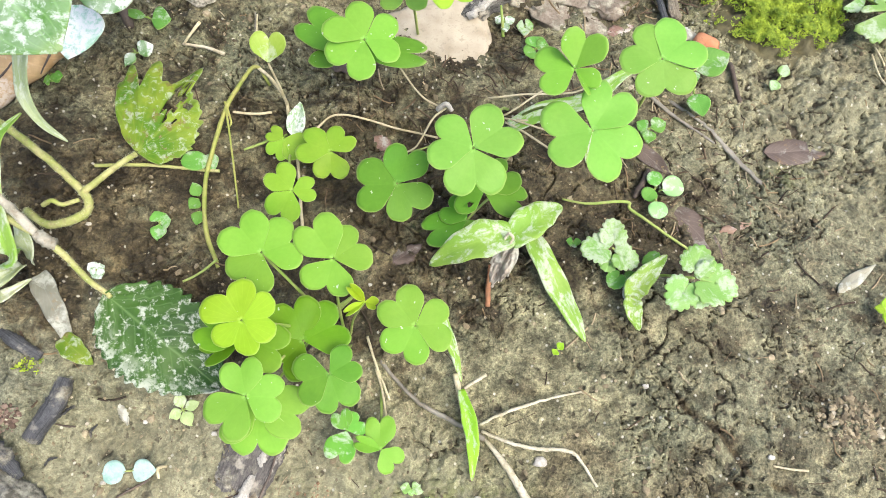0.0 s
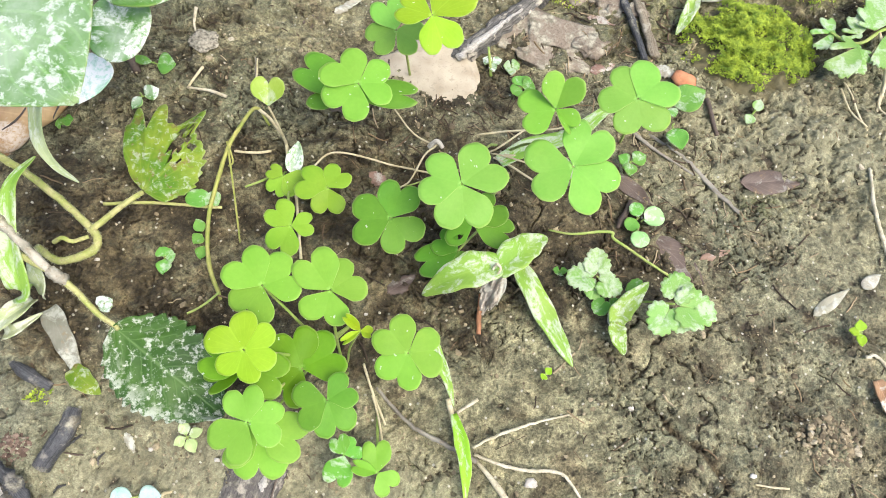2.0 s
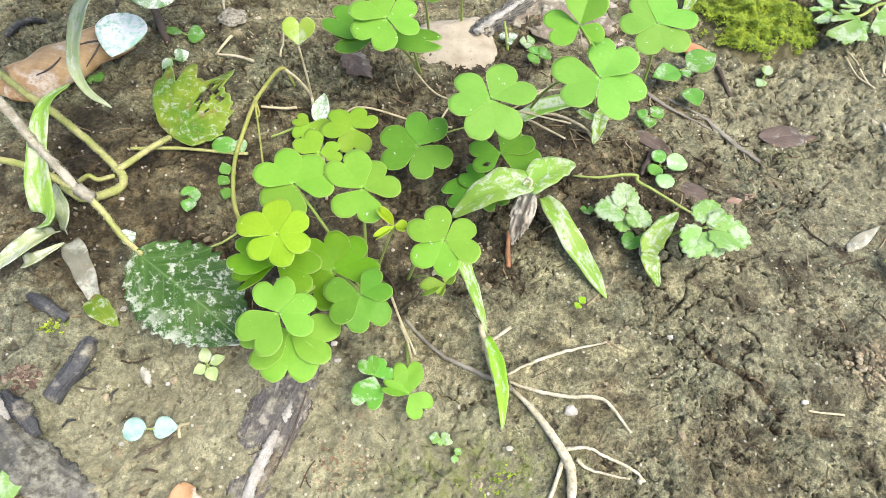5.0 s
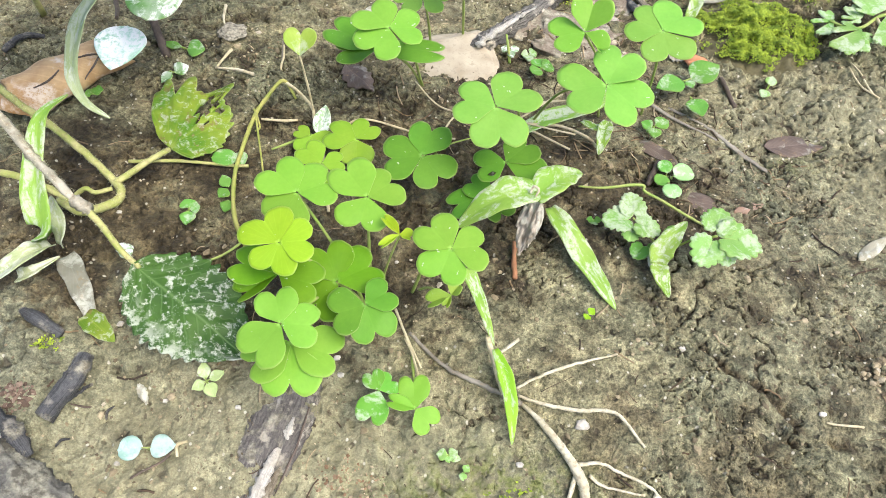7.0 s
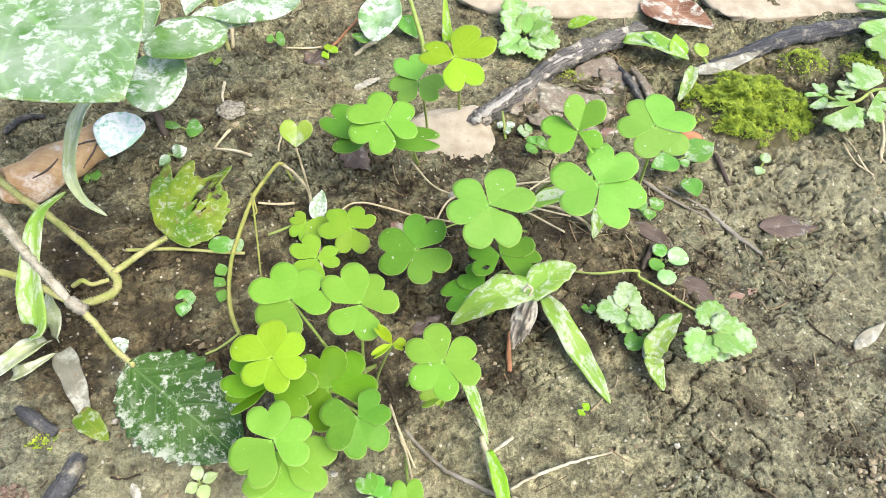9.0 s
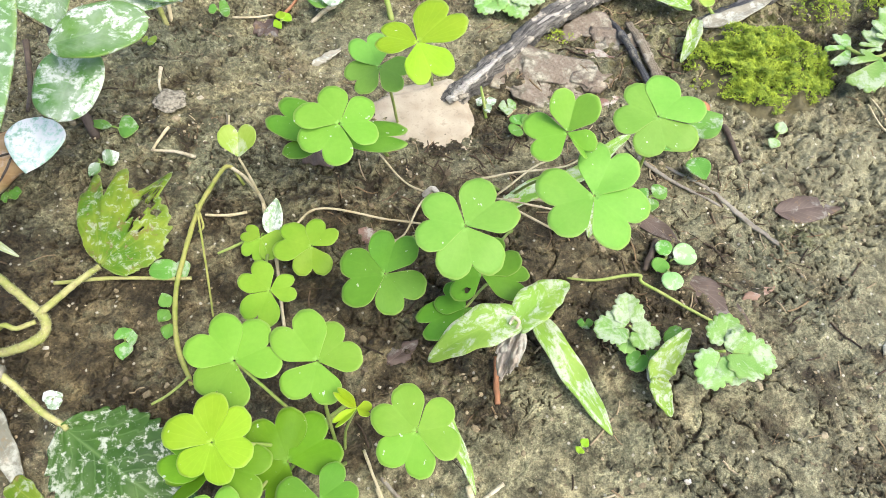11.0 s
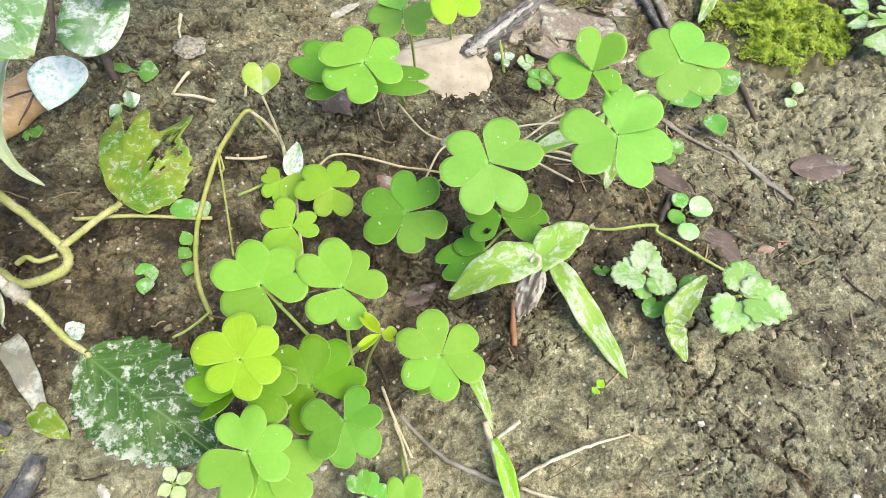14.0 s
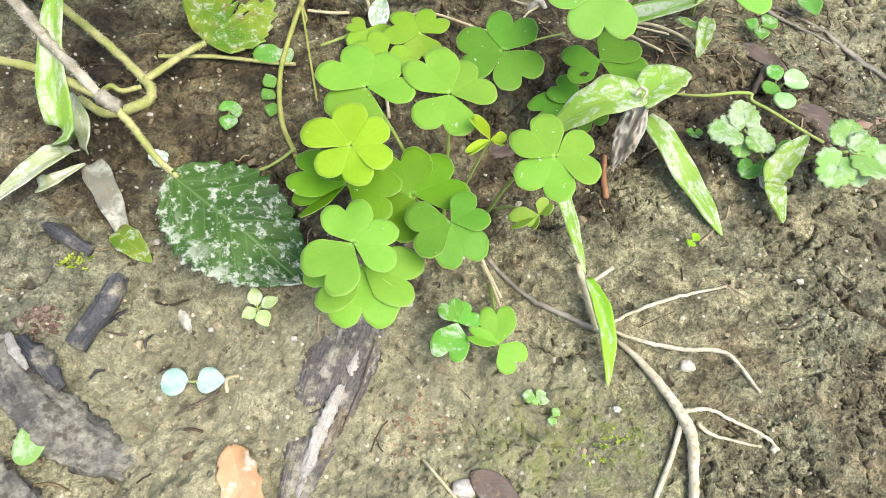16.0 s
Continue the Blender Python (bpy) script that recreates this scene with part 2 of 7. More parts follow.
    h = n.math("SUBTRACT", h, n.math("MULTIPLY", n.math("MAXIMUM", split, pits), 1.0))
    n.link(n.math("SUBTRACT", 1.0, n.math("MULTIPLY", silt, 0.4)), n.bump(h, 1.0, 0.0017).inputs["Strength"])
    return n.done(c, n.ramp(edge, (0.2, 0.85), (0.9, 0.55)), 0.3)


def plain_material(name, colour, second, scale=400, rough=0.7, spec=0.4, sheer=0.0, strength=0.5):
    n = Nodes(name)
    c = n.mix(n.ramp(n.noise(scale, 5, 0.6), (0.35, 0.0), (0.65, 1.0)), colour, second)
    c = n.mix(n.math("MULTIPLY", n.ramp(n.noise(scale * 4, 4, 0.65), (0.52, 0.0), (0.66, 1.0)), 0.4), c, tuple(k * 0.5 for k in colour))
    n.bump(n.noise(scale * 2.5, 5, 0.6), strength, 0.0006)
    return n.done(c, rough, spec, sheer)


def grain_material(name, stops):
    """Loose grains, each of its own shade."""
    n = Nodes(name)
    geo = n.add("ShaderNodeNewGeometry")
    c = n.ramp(geo.outputs["Random Per Island"], *stops)
    c = n.mix(n.math("MULTIPLY", n.ramp(n.noise(1500, 4, 0.6), (0.4, 0.0), (0.65, 1.0)), 0.4), c, (0.10, 0.08, 0.05))
    n.bump(n.noise(2500, 4, 0.6), 0.6, 0.0005)
    return n.done(c, 0.85, 0.3)


SOIL = soil_material()
GREEN = leaf_material("sorrel_green", (0.22, 0.445, 0.046), (0.265, 0.49, 0.058), fan=True, veins=0.16)
# sorrel green with shade put into its colour, for leaves under others
SHADED = leaf_material("sorrel_shaded_green", (0.125, 0.325, 0.028), (0.165, 0.385, 0.036), fan=True, veins=0.16)
FRESH = leaf_material("sorrel_fresh_green", (0.215, 0.47, 0.052), (0.255, 0.52, 0.066), fan=True, veins=0.16)
SHOOT = leaf_material("sorrel_shoot_yellow", (0.34, 0.52, 0.02), (0.48, 0.60, 0.045), fan=True, veins=0.2)
YOUNG = leaf_material("sorrel_young_green", (0.24, 0.46, 0.034), (0.31, 0.515, 0.05), fan=True, veins=0.16)
# yellow-green darkened to carry the shade low in the clump
SHADED_OLIVE = leaf_material("sorrel_shaded_olive", (0.135, 0.335, 0.010), (0.18, 0.39, 0.016), fan=True, veins=0.16)
LIME = leaf_material("sorrel_lime", (0.295, 0.51, 0.022), (0.345, 0.55, 0.03), fan=True, veins=0.4)
YELLOW = leaf_material("sorrel_yellow", (0.29, 0.46, 0.045), (0.40, 0.54, 0.10), fan=True, veins=0.4, dust=0.2, cake=0.5)
COOL = leaf_material("sorrel_cool_green", (0.215, 0.465, 0.068), (0.26, 0.51, 0.085), fan=True, veins=0.16)
SPOTTED = leaf_material("sorrel_dusted", (0.15, 0.43, 0.05), (0.2, 0.47, 0.06), dust=0.55, fan=True, veins=0.16)
GRASS = leaf_material("grass_dusted", (0.24, 0.44, 0.06), (0.36, 0.53, 0.10), dust=0.6, veins=0.3, streak=True, cake=0.75)
GRASS_CLEAN = leaf_material("grass_fresh", (0.27, 0.52, 0.03), (0.38, 0.58, 0.06), dust=0.4, veins=0.3, streak=True)
BROAD = leaf_material("broadleaf_dusted", (0.11, 0.27, 0.055), (0.18, 0.37, 0.095), dust=0.60, veins=1.6, cake=0.85, spread=260, grain=700, swirl=0.4, veil=0.42, sheer=0.4, chalk=(0.71, 0.78, 0.71))
SERRATE = leaf_material("serrated_dark_leaf", (0.025, 0.068, 0.011), (0.058, 0.122, 0.018), dust=0.34, veins=2.0, cake=0.62, sheer=0.12, spread=420, grain=1000, swirl=0.2, rim=1.0)
LOBED = leaf_material("lobed_mottled_leaf", (0.105, 0.225, 0.016), (0.32, 0.38, 0.04), dust=0.32, veins=0.7, brown=0.7, fan=True, spread=420, cake=0.5)
HERB = leaf_material("herb_leaf", (0.22, 0.45, 0.095), (0.35, 0.56, 0.18), dust=0.6, cake=0.6, veins=0.8)
SPROUT = leaf_material("seedling_leaf", (0.14, 0.38, 0.06), (0.2, 0.44, 0.08), dust=0.3, veins=0.4)
HALFWHITE = leaf_material("half_dusted_leaf", (0.10, 0.30, 0.03), (0.18, 0.42, 0.06), dust=0.46, veins=0.6, cake=1.0, spread=120, rough=0.35, grain=700, swirl=0.9, veil=0.3, sheer=0.4, chalk=(0.84, 0.89, 0.83))
WHITED = leaf_material("chalky_leaf", (0.10, 0.29, 0.05), (0.19, 0.42, 0.085), dust=0.72, veins=0.5, cake=1.0, spread=95, rough=0.35, grain=700, swirl=0.8, veil=0.6, sheer=0.4, chalk=(0.86, 0.90, 0.85))
CHALK = leaf_material("chalk_white_leaf", (0.30, 0.50, 0.42), (0.46, 0.62, 0.54), dust=0.7, veins=0.3, cake=0.65, sheer=0.25, chalk=(0.60, 0.72, 0.68))
MILKY = leaf_material("milky_green_leaf", (0.27, 0.51, 0.17), (0.46, 0.66, 0.34), dust=0.48, veins=0.3, cake=0.7, sheer=0.25, chalk=(0.70, 0.77, 0.62))
MINT = leaf_material("mint_white_leaf", (0.20, 0.50, 0.26), (0.62, 0.84, 0.70), dust=0.72, veins=0.2, cake=1.0, spread=85, grain=500, sheer=0.12, chalk=(0.95, 0.96, 0.92))
PALE = leaf_material("pale_seedling_leaf", (0.46, 0.60, 0.24), (0.64, 0.75, 0.40), dust=0.3, veins=0.3, sheer=0.2)
DRY = leaf_material("dry_grass", (0.28, 0.265, 0.195), (0.48, 0.455, 0.36), dust=0.6, brown=0.35, veins=0.5, sheer=0.15)
TANLEAF = leaf_material("tan_rolled_leaf", (0.36, 0.20, 0.085), (0.66, 0.45, 0.24), dust=0.30, veins=0.8, sheer=0.05, cake=0.75, spread=70, grain=800, chalk=(0.76, 0.68, 0.58))
PAPER = leaf_material("papery_dry_blade", (0.44, 0.38, 0.29), (0.70, 0.65, 0.56), dust=0.7, brown=0.35, veins=0.6, sheer=0.25)
PALEGRASS = leaf_material("pale_torn_grass", (0.34, 0.42, 0.19), (0.54, 0.58, 0.35), dust=0.6, veins=0.6, sheer=0.2, streak=True, cake=0.7)
MUDDY = leaf_material("muddy_blade", (0.15, 0.15, 0.11), (0.28, 0.275, 0.215), dust=0.6, cake=0.35, brown=0.4, veins=0.3, sheer=0.05)
DEAD = leaf_material("dead_brown_leaf", (0.20, 0.10, 0.052), (0.40, 0.245, 0.145), dust=0.5, veins=1.4, sheer=0.08, cake=0.75, spread=110)
DEADRED = leaf_material("reddish_flake", (0.20, 0.12, 0.085), (0.30, 0.20, 0.15), dust=0.55, veins=0.5, sheer=0.0, cake=0.45)
DARKDEAD = leaf_material("rotten_leaf", (0.075, 0.055, 0.045), (0.15, 0.11, 0.088), dust=0.3, cake=0.2, brown=0.5, veins=0.8, sheer=0.0)
STALK = stem_material("green_stalk", (0.22, 0.34, 0.06), (0.33, 0.38, 0.12), dirt=0.15)
RUNNER = stem_material("runner", (0.22, 0.27, 0.05), (0.36, 0.35, 0.10))
THICK = stem_material("hairy_stem", (0.27, 0.31, 0.075), (0.42, 0.40, 0.17), dirt=0.55)
STRAW = stem_material("straw_stalk", (0.42, 0.36, 0.21), (0.58, 0.52, 0.35), dirt=0.35)
ROOT = stem_material("pale_root", (0.42, 0.375, 0.25), (0.60, 0.555, 0.42), dirt=0.6)
TWIG = stem_material("grey_twig", (0.16, 0.145, 0.115), (0.29, 0.27, 0.22), dirt=0.5)
GREYSTEM = stem_material("rough_grey_stem", (0.20, 0.185, 0.135), (0.42, 0.395, 0.315), dirt=0.7)
HAIR = stem_material("pale_hairs", (0.50, 0.52, 0.30), (0.62, 0.62, 0.45), dirt=0.0)
DARKTWIG = stem_material("dark_twig", (0.06, 0.045, 0.035), (0.12, 0.09, 0.07), dirt=0.3)
REDTWIG = stem_material("reddish_twig", (0.27, 0.12, 0.06), (0.36, 0.18, 0.09), dirt=0.3)
CHAR = wood_material("charred_wood", (0.03, 0.031, 0.034), (0.135, 0.138, 0.142), pale=0.35, rough=0.6, mud=0.3)
BARK = wood_material("weathered_bark", (0.030, 0.027, 0.024), (0.30, 0.285, 0.25), pale=0.95)
PLANK = wood_material("rotting_wood", (0.055, 0.051, 0.047), (0.20, 0.183, 0.163), scale=420, pale=0.6, mud=0.42, bleach=0.4)
MUDWOOD = wood_material("mud_caked_wood", (0.055, 0.055, 0.05), (0.20, 0.195, 0.17), scale=60, pale=0.25, rough=0.9, mud=0.72, clay=((0.075, 0.07, 0.055), (0.265, 0.26, 0.205)))
TANWOOD = wood_material("tan_wood", (0.16, 0.13, 0.09), (0.38, 0.33, 0.24), pale=0.6, rough=0.85, mud=0.25)
DRYWOOD = wood_material("bleached_wood", (0.42, 0.39, 0.33), (0.80, 0.77, 0.70), scale=420, pale=0.5, mud=0.12)
MOSS = plain_material("moss_green", (0.13, 0.215, 0.018), (0.47, 0.585, 0.06), scale=330, sheer=0.2)
MOSSBASE = plain_material("moss_mound", (0.06, 0.055, 0.025), (0.15, 0.13, 0.06), scale=300)
STONE = plain_material("pale_stone", (0.33, 0.28, 0.20), (0.46, 0.405, 0.305), scale=140, rough=0.85)
WHITESTONE = plain_material("white_grit", (0.36, 0.33, 0.27), (0.66, 0.63, 0.56), scale=620, strength=0.9)
BRICK = plain_material("brick_chip", (0.42, 0.17, 0.08), (0.52, 0.25, 0.13), scale=260, rough=0.85)
CRUMB = grain_material("soil_crumb", ((0.0, (0.09, 0.07, 0.043)), (0.35, (0.17, 0.14, 0.088)), (0.72, (0.30, 0.245, 0.15)), (0.96, (0.42, 0.36, 0.235)), (1.0, (0.52, 0.47, 0.36))))
REDCRUMB = grain_material("reddish_crumb", ((0.0, (0.05, 0.032, 0.026)), (0.4, (0.12, 0.08, 0.062)), (0.8, (0.21, 0.145, 0.11)), (1.0, (0.33, 0.27, 0.21))))
RUSTCRUMB = grain_material("rusty_crumb", ((0.0, (0.16, 0.09, 0.05)), (0.5, (0.30, 0.20, 0.12)), (1.0, (0.46, 0.37, 0.26))))
LITTER = grain_material("plant_litter", ((0.0, (0.03, 0.022, 0.016)), (0.5, (0.09, 0.06, 0.04)), (0.75, (0.28, 0.20, 0.11)), (1.0, (0.48, 0.40, 0.26))))
BRICKLEAF = leaf_material("orange_dead_leaf", (0.36, 0.19, 0.09), (0.50, 0.32, 0.19), dust=0.25, veins=0.5, sheer=0.05, brown=0.3)
BARKPLATE = wood_material("bark_plate", (0.10, 0.075, 0.055), (0.32, 0.265, 0.20), scale=170, pale=0.3, rough=0.85, mud=0.55)
HUSK = plain_material("seed_husk", (0.10, 0.09, 0.065), (0.42, 0.385, 0.30), scale=900)


# ---- the shape of the ground, in metres ----
TABLES = {}


def table_of(seed, *shape):
    """Random numbers in -1 to 1, made once for each seed."""
    if (seed, shape) not in TABLES:
        TABLES[seed, shape] = np.random.RandomState(seed).rand(*shape) * 2 - 1
    return TABLES[seed, shape]


def fbm(x, y, scale, octaves=4, gain=0.5, seed=0):
    """Smooth value noise, about -1 to 1."""
    total, amp = np.zeros_like(x), 1.0
    table = table_of(seed, 256, 256)
    for k in range(octaves):
        px, py = x * scale + 17.3 * k + 500.0, y * scale + 9.1 * k + 500.0
        ix, iy = np.floor(px).astype(int), np.floor(py).astype(int)
        fx, fy = px - ix, py - iy
        fx, fy = fx * fx * (3 - 2 * fx), fy * fy * (3 - 2 * fy)
        a, b = table[ix % 256, iy % 256], table[(ix + 1) % 256, iy % 256]
        c, d = table[ix % 256, (iy + 1) % 256], table[(ix + 1) % 256, (iy + 1) % 256]
        total += amp * ((a * (1 - fx) + b * fx) * (1 - fy) + (c * (1 - fx) + d * fx) * fy)
        scale, amp = scale * 2.03, amp * gain
    return total


def cells(x, y, scale, seed=0):
    """Distance to the nearest cell border: 0 on the border."""
    table = table_of(seed, 64, 64, 2) * 0.5 + 0.5
    px, py = x * scale + 300.0, y * scale + 300.0
    ix, iy = np.floor(px).astype(int), np.floor(py).astype(int)
    first, second = np.full_like(px, 9.0), np.full_like(px, 9.0)
    for dx in (-1, 0, 1):
        for dy in (-1, 0, 1):
            spot = table[(ix + dx) % 64, (iy + dy) % 64]
            d = np.hypot(ix + dx + spot[..., 0] - px, iy + dy + spot[..., 1] - py)
            second = np.minimum(second, np.maximum(first, d))
            first = np.minimum(first, d)
    return second - first


def blob(x, y, cx, cy, rx, ry, turn=0.0):
    """A soft round patch in millimetres: 1 in the middle, falling to 0."""
    a = radians(turn)
    dx, dy = x * 1000 - cx, y * 1000 - cy
    u, v = (dx * math.cos(a) + dy * math.sin(a)) / rx, (-dx * math.sin(a) + dy * math.cos(a)) / ry
    return np.exp(-(u * u + v * v))


def slope(x, y):
    x, y = np.clip(x, -0.13, 0.16), np.clip(y, -0.02, 0.2)
    return (0.00034 + 0.00795 * x + 0.04831 * y - 0.04477 * x * x - 1.04083 * x * y - 0.67009 * y * y + 4.82578 * x * y * y + 1.99136 * x * x * y + 0.15216 * y ** 3)


GULLIES = (
    (1.7, ((67.7, 32.0), (75.1, 23.3), (81.6, 14.1), (90.0, 9.7), (95.1, 0.6), (99.0, -6.3))),
    (1.2, ((88.5, -7.6), (102.3, -5.7), (111.4, -7.8))),
    (1.0, ((53.7, 15.4), (63.0, 20.6), (68.5, 29.7))),
)


def gullies(x, y):
    """Shallow winding furrows in the mud: 1 on their line, falling to 0."""
    wx, wy = x * 1000 + 1.6 * fbm(x, y, 110, 3, seed=5), y * 1000 + 1.6 * fbm(x, y, 120, 3, seed=6)
    total = np.zeros_like(x)
    for wide, line in GULLIES:
        for (ax, ay), (bx, by) in zip(line, line[1:]):
            dx, dy = bx - ax, by - ay
            t = np.clip(((wx - ax) * dx + (wy - ay) * dy) / (dx * dx + dy * dy), 0, 1)
            d = np.hypot(wx - ax - t * dx, wy - ay - t * dy)
            total = np.maximum(total, np.exp(-(d / wide) ** 2))
    return total * np.clip(0.75 + 0.6 * fbm(x, y, 60, 2, seed=26), 0.2, 1)


def cracks(x, y):
    """Drying cracks: broad ones round plates of mud, and short fine ones."""
    wx, wy = x + 0.006 * fbm(x, y, 75, 4, 0.6, seed=5), y - 0.006 * fbm(x, y, 85, 4, 0.6, seed=6)
    broad = np.clip(1 - cells(wx, wy, 68, seed=3) / 0.055, 0, 1) * np.clip(fbm(x, y, 24, 3, seed=8) * 2.4 + 0.35, 0, 1)
    fine = np.clip(1 - cells(wx, wy, 165, seed=13) / 0.085, 0, 1) * np.clip(fbm(x, y, 42, 3, seed=19) * 3.0 + 0.25 + 0.5 * blob(x, y, 60, 18, 45, 30), 0, 1)
    return np.maximum(broad, 0.8 * fine) * (1 - 0.8 * blob(x, y, -75, -2, 65, 36))


def relief(x, y):
    """Height of the soil over the plan."""
    near = np.exp(-((x / 0.6) ** 4 + ((y - 0.1) / 0.6) ** 4))
    z = slope(x, y) * np.exp(-((x / 0.9) ** 4 + ((y - 0.1) / 0.9) ** 4))
    crumb = 0.0022 * fbm(x, y, 24, 4, seed=1) + 0.0024 * fbm(x, y, 90, 4, 0.62, seed=2) - 0.0022 * np.abs(fbm(x, y, 150, 3, 0.6, seed=9))
    crumb = crumb + 0.0008 * fbm(x, y, 430, 2, 0.7, seed=4) - 0.0012 * np.clip(fbm(x, y, 210, 2, seed=10) - 0.45, 0, 1)
    wob = 0.0025 * fbm(x, y, 160, 2, seed=15)
    clods = np.clip(cells(x + wob, y - wob, 230, seed=7), 0, 0.5) * 2 - 0.5
    crumb = crumb + 0.0006 * clods * np.clip(0.55 + fbm(x, y, 35, 2, seed=16), 0.1, 1.2)
    crumb = crumb * (1 - 0.5 * blob(x, y, -75, 0, 60, 35)) * np.clip(0.8 + 0.6 * fbm(x, y, 22, 2, seed=25), 0.35, 1.3)
    z = z + near * (0.66 * crumb + 0.0007 - 0.0021 * cracks(x, y) - 0.0020 * gullies(x, y))
    z = z - 0.004 * blob(x, y, -10, 105, 55, 13, 8) - 0.004 * blob(x, y, -88, 8, 22, 11) + 0.003 * blob(x, y, 60, 175, 40, 16)
    return z + (1 - near) * 0.05 * fbm(x, y, 0.5, 3, seed=12)


STEP = 0.0005
GRID_X, GRID_Y = np.arange(-0.215, 0.2253, STEP), np.arange(-0.045, 0.2753, STEP)
GRID_Z = relief(*np.meshgrid(GRID_X, GRID_Y, indexing="ij"))


def ground_at(x, y):
    """Height of the soil at one spot."""
    i, j = (x - GRID_X[0]) / STEP, (y - GRID_Y[0]) / STEP
    if not (0 <= i < len(GRID_X) - 1 and 0 <= j < len(GRID_Y) - 1):
        return float(relief(np.array([x]), np.array([y]))[0])
    a, b = int(i), int(j)
    u, v = i - a, j - b
    return float((GRID_Z[a, b] * (1 - u) + GRID_Z[a + 1, b] * u) * (1 - v) + (GRID_Z[a, b + 1] * (1 - u) + GRID_Z[a + 1, b + 1] * u) * v)


def on(x, y, h=0.0):
    """A point h millimetres over the ground; the plan in millimetres."""
    return Vector((x, y, ground_at(x / 1000, y / 1000) * 1000 + h)) / 1000


def mm(p):
    return Vector(p) / 1000


# ---- builders ----
def thing(name, place, label, category, group="", kind=""):
    ob = new(name)
    ob.empty_display_size = 0.005
    ob.location = place
    return tagged(ob, label, category, group, kind)


def origin(ob):
    """Where a thing or a part stands in the world."""
    p = Vector(ob.location)
    while ob.parent:
        ob = ob.parent
        p += Vector(ob.location)
    return p


def part(name, mesh, material, parent, label=""):
    """Links a mesh, built in world metres, as one part under its thing."""
    ob = new(name, mesh)
    mesh.materials.append(material)
    if parent:
        mesh.transform(Matrix.Translation(-origin(parent)))
        ob.parent = parent
    return tagged(ob, label)


def make_mesh(name, verts, faces, uvs=None, smooth=True, flat=()):
    mesh = bpy.data.meshes.new(name)
    mesh.from_pydata([tuple(v) for v in verts], [], faces)
    if uvs is not None:
        layer = mesh.uv_layers.new(name="UVMap")
        index = np.empty(len(mesh.loops), dtype=np.int32)
        mesh.loops.foreach_get("vertex_index", index)
        layer.data.foreach_set("uv", np.asarray(uvs, dtype=np.float32)[index].ravel())
    if smooth:
        even = np.ones(len(mesh.polygons), dtype=bool)
        even[list(flat)] = False
        mesh.polygons.foreach_set("use_smooth", even)
    mesh.update()
    return mesh


def sheet(name, grid, uv, thick=0.00025, holes=()):
    """A thin closed slab from an n x m grid of points; holes names cells that are eaten through."""
    n, m = grid.shape[:2]
    du = np.gradient(grid, axis=0)
    dv = np.gradient(grid, axis=1)
    nor = np.cross(du, dv)
    nor /= np.maximum(np.linalg.norm(nor, axis=2, keepdims=True), 1e-12)
    low = grid - nor * thick
    k = n * m
    verts = np.concatenate([grid.reshape(-1, 3), low.reshape(-1, 3)])
    uvs = np.concatenate([uv.reshape(-1, 2)] * 2)
    faces = []
    for i in range(n - 1):
        for j in range(m - 1):
            a, b, c, d = i * m + j, (i + 1) * m + j, (i + 1) * m + j + 1, i * m + j + 1
            if (i, j) in holes:
                for p, q, cell in ((a, b, (i, j - 1)), (b, c, (i + 1, j)), (c, d, (i, j + 1)), (d, a, (i - 1, j))):
                    if cell not in holes:
                        faces.append((q, p, k + p, k + q))
                continue
            faces.append((a, b, c, d))
            faces.append((k + d, k + c, k + b, k + a))
    ring = [j for j in range(m)] + [i * m + m - 1 for i in range(1, n)] + [(n - 1) * m + j for j in range(m - 2, -1, -1)] + [i * m for i in range(n - 2, 0, -1)]
    rim = len(faces)
    for a, b in zip(ring, ring[1:] + ring[:1]):
        faces.append((a, b, k + b, k + a))
    return make_mesh(name, verts, faces, uvs, flat=range(rim, len(faces)))


def frame_of(base, heading, rise, roll=0.0):
    """Axes of a leaf that leaves base towards heading (degrees from +x) and rises by rise degrees."""
    a, e = radians(heading), radians(rise)
    along = Vector((math.cos(a) * math.cos(e), math.sin(a) * math.cos(e), math.sin(e)))
    side = Vector((-math.sin(a), math.cos(a), 0))
    up = along.cross(side)
    turn = Matrix.Rotation(radians(roll), 3, along)
    return Vector(base), along, turn @ side, turn @ up


def to_world(axes, s, w, h):
    base, along, side, up = (np.array(a) for a in axes)
    return base + s[..., None] * along + w[..., None] * side + h[..., None] * up


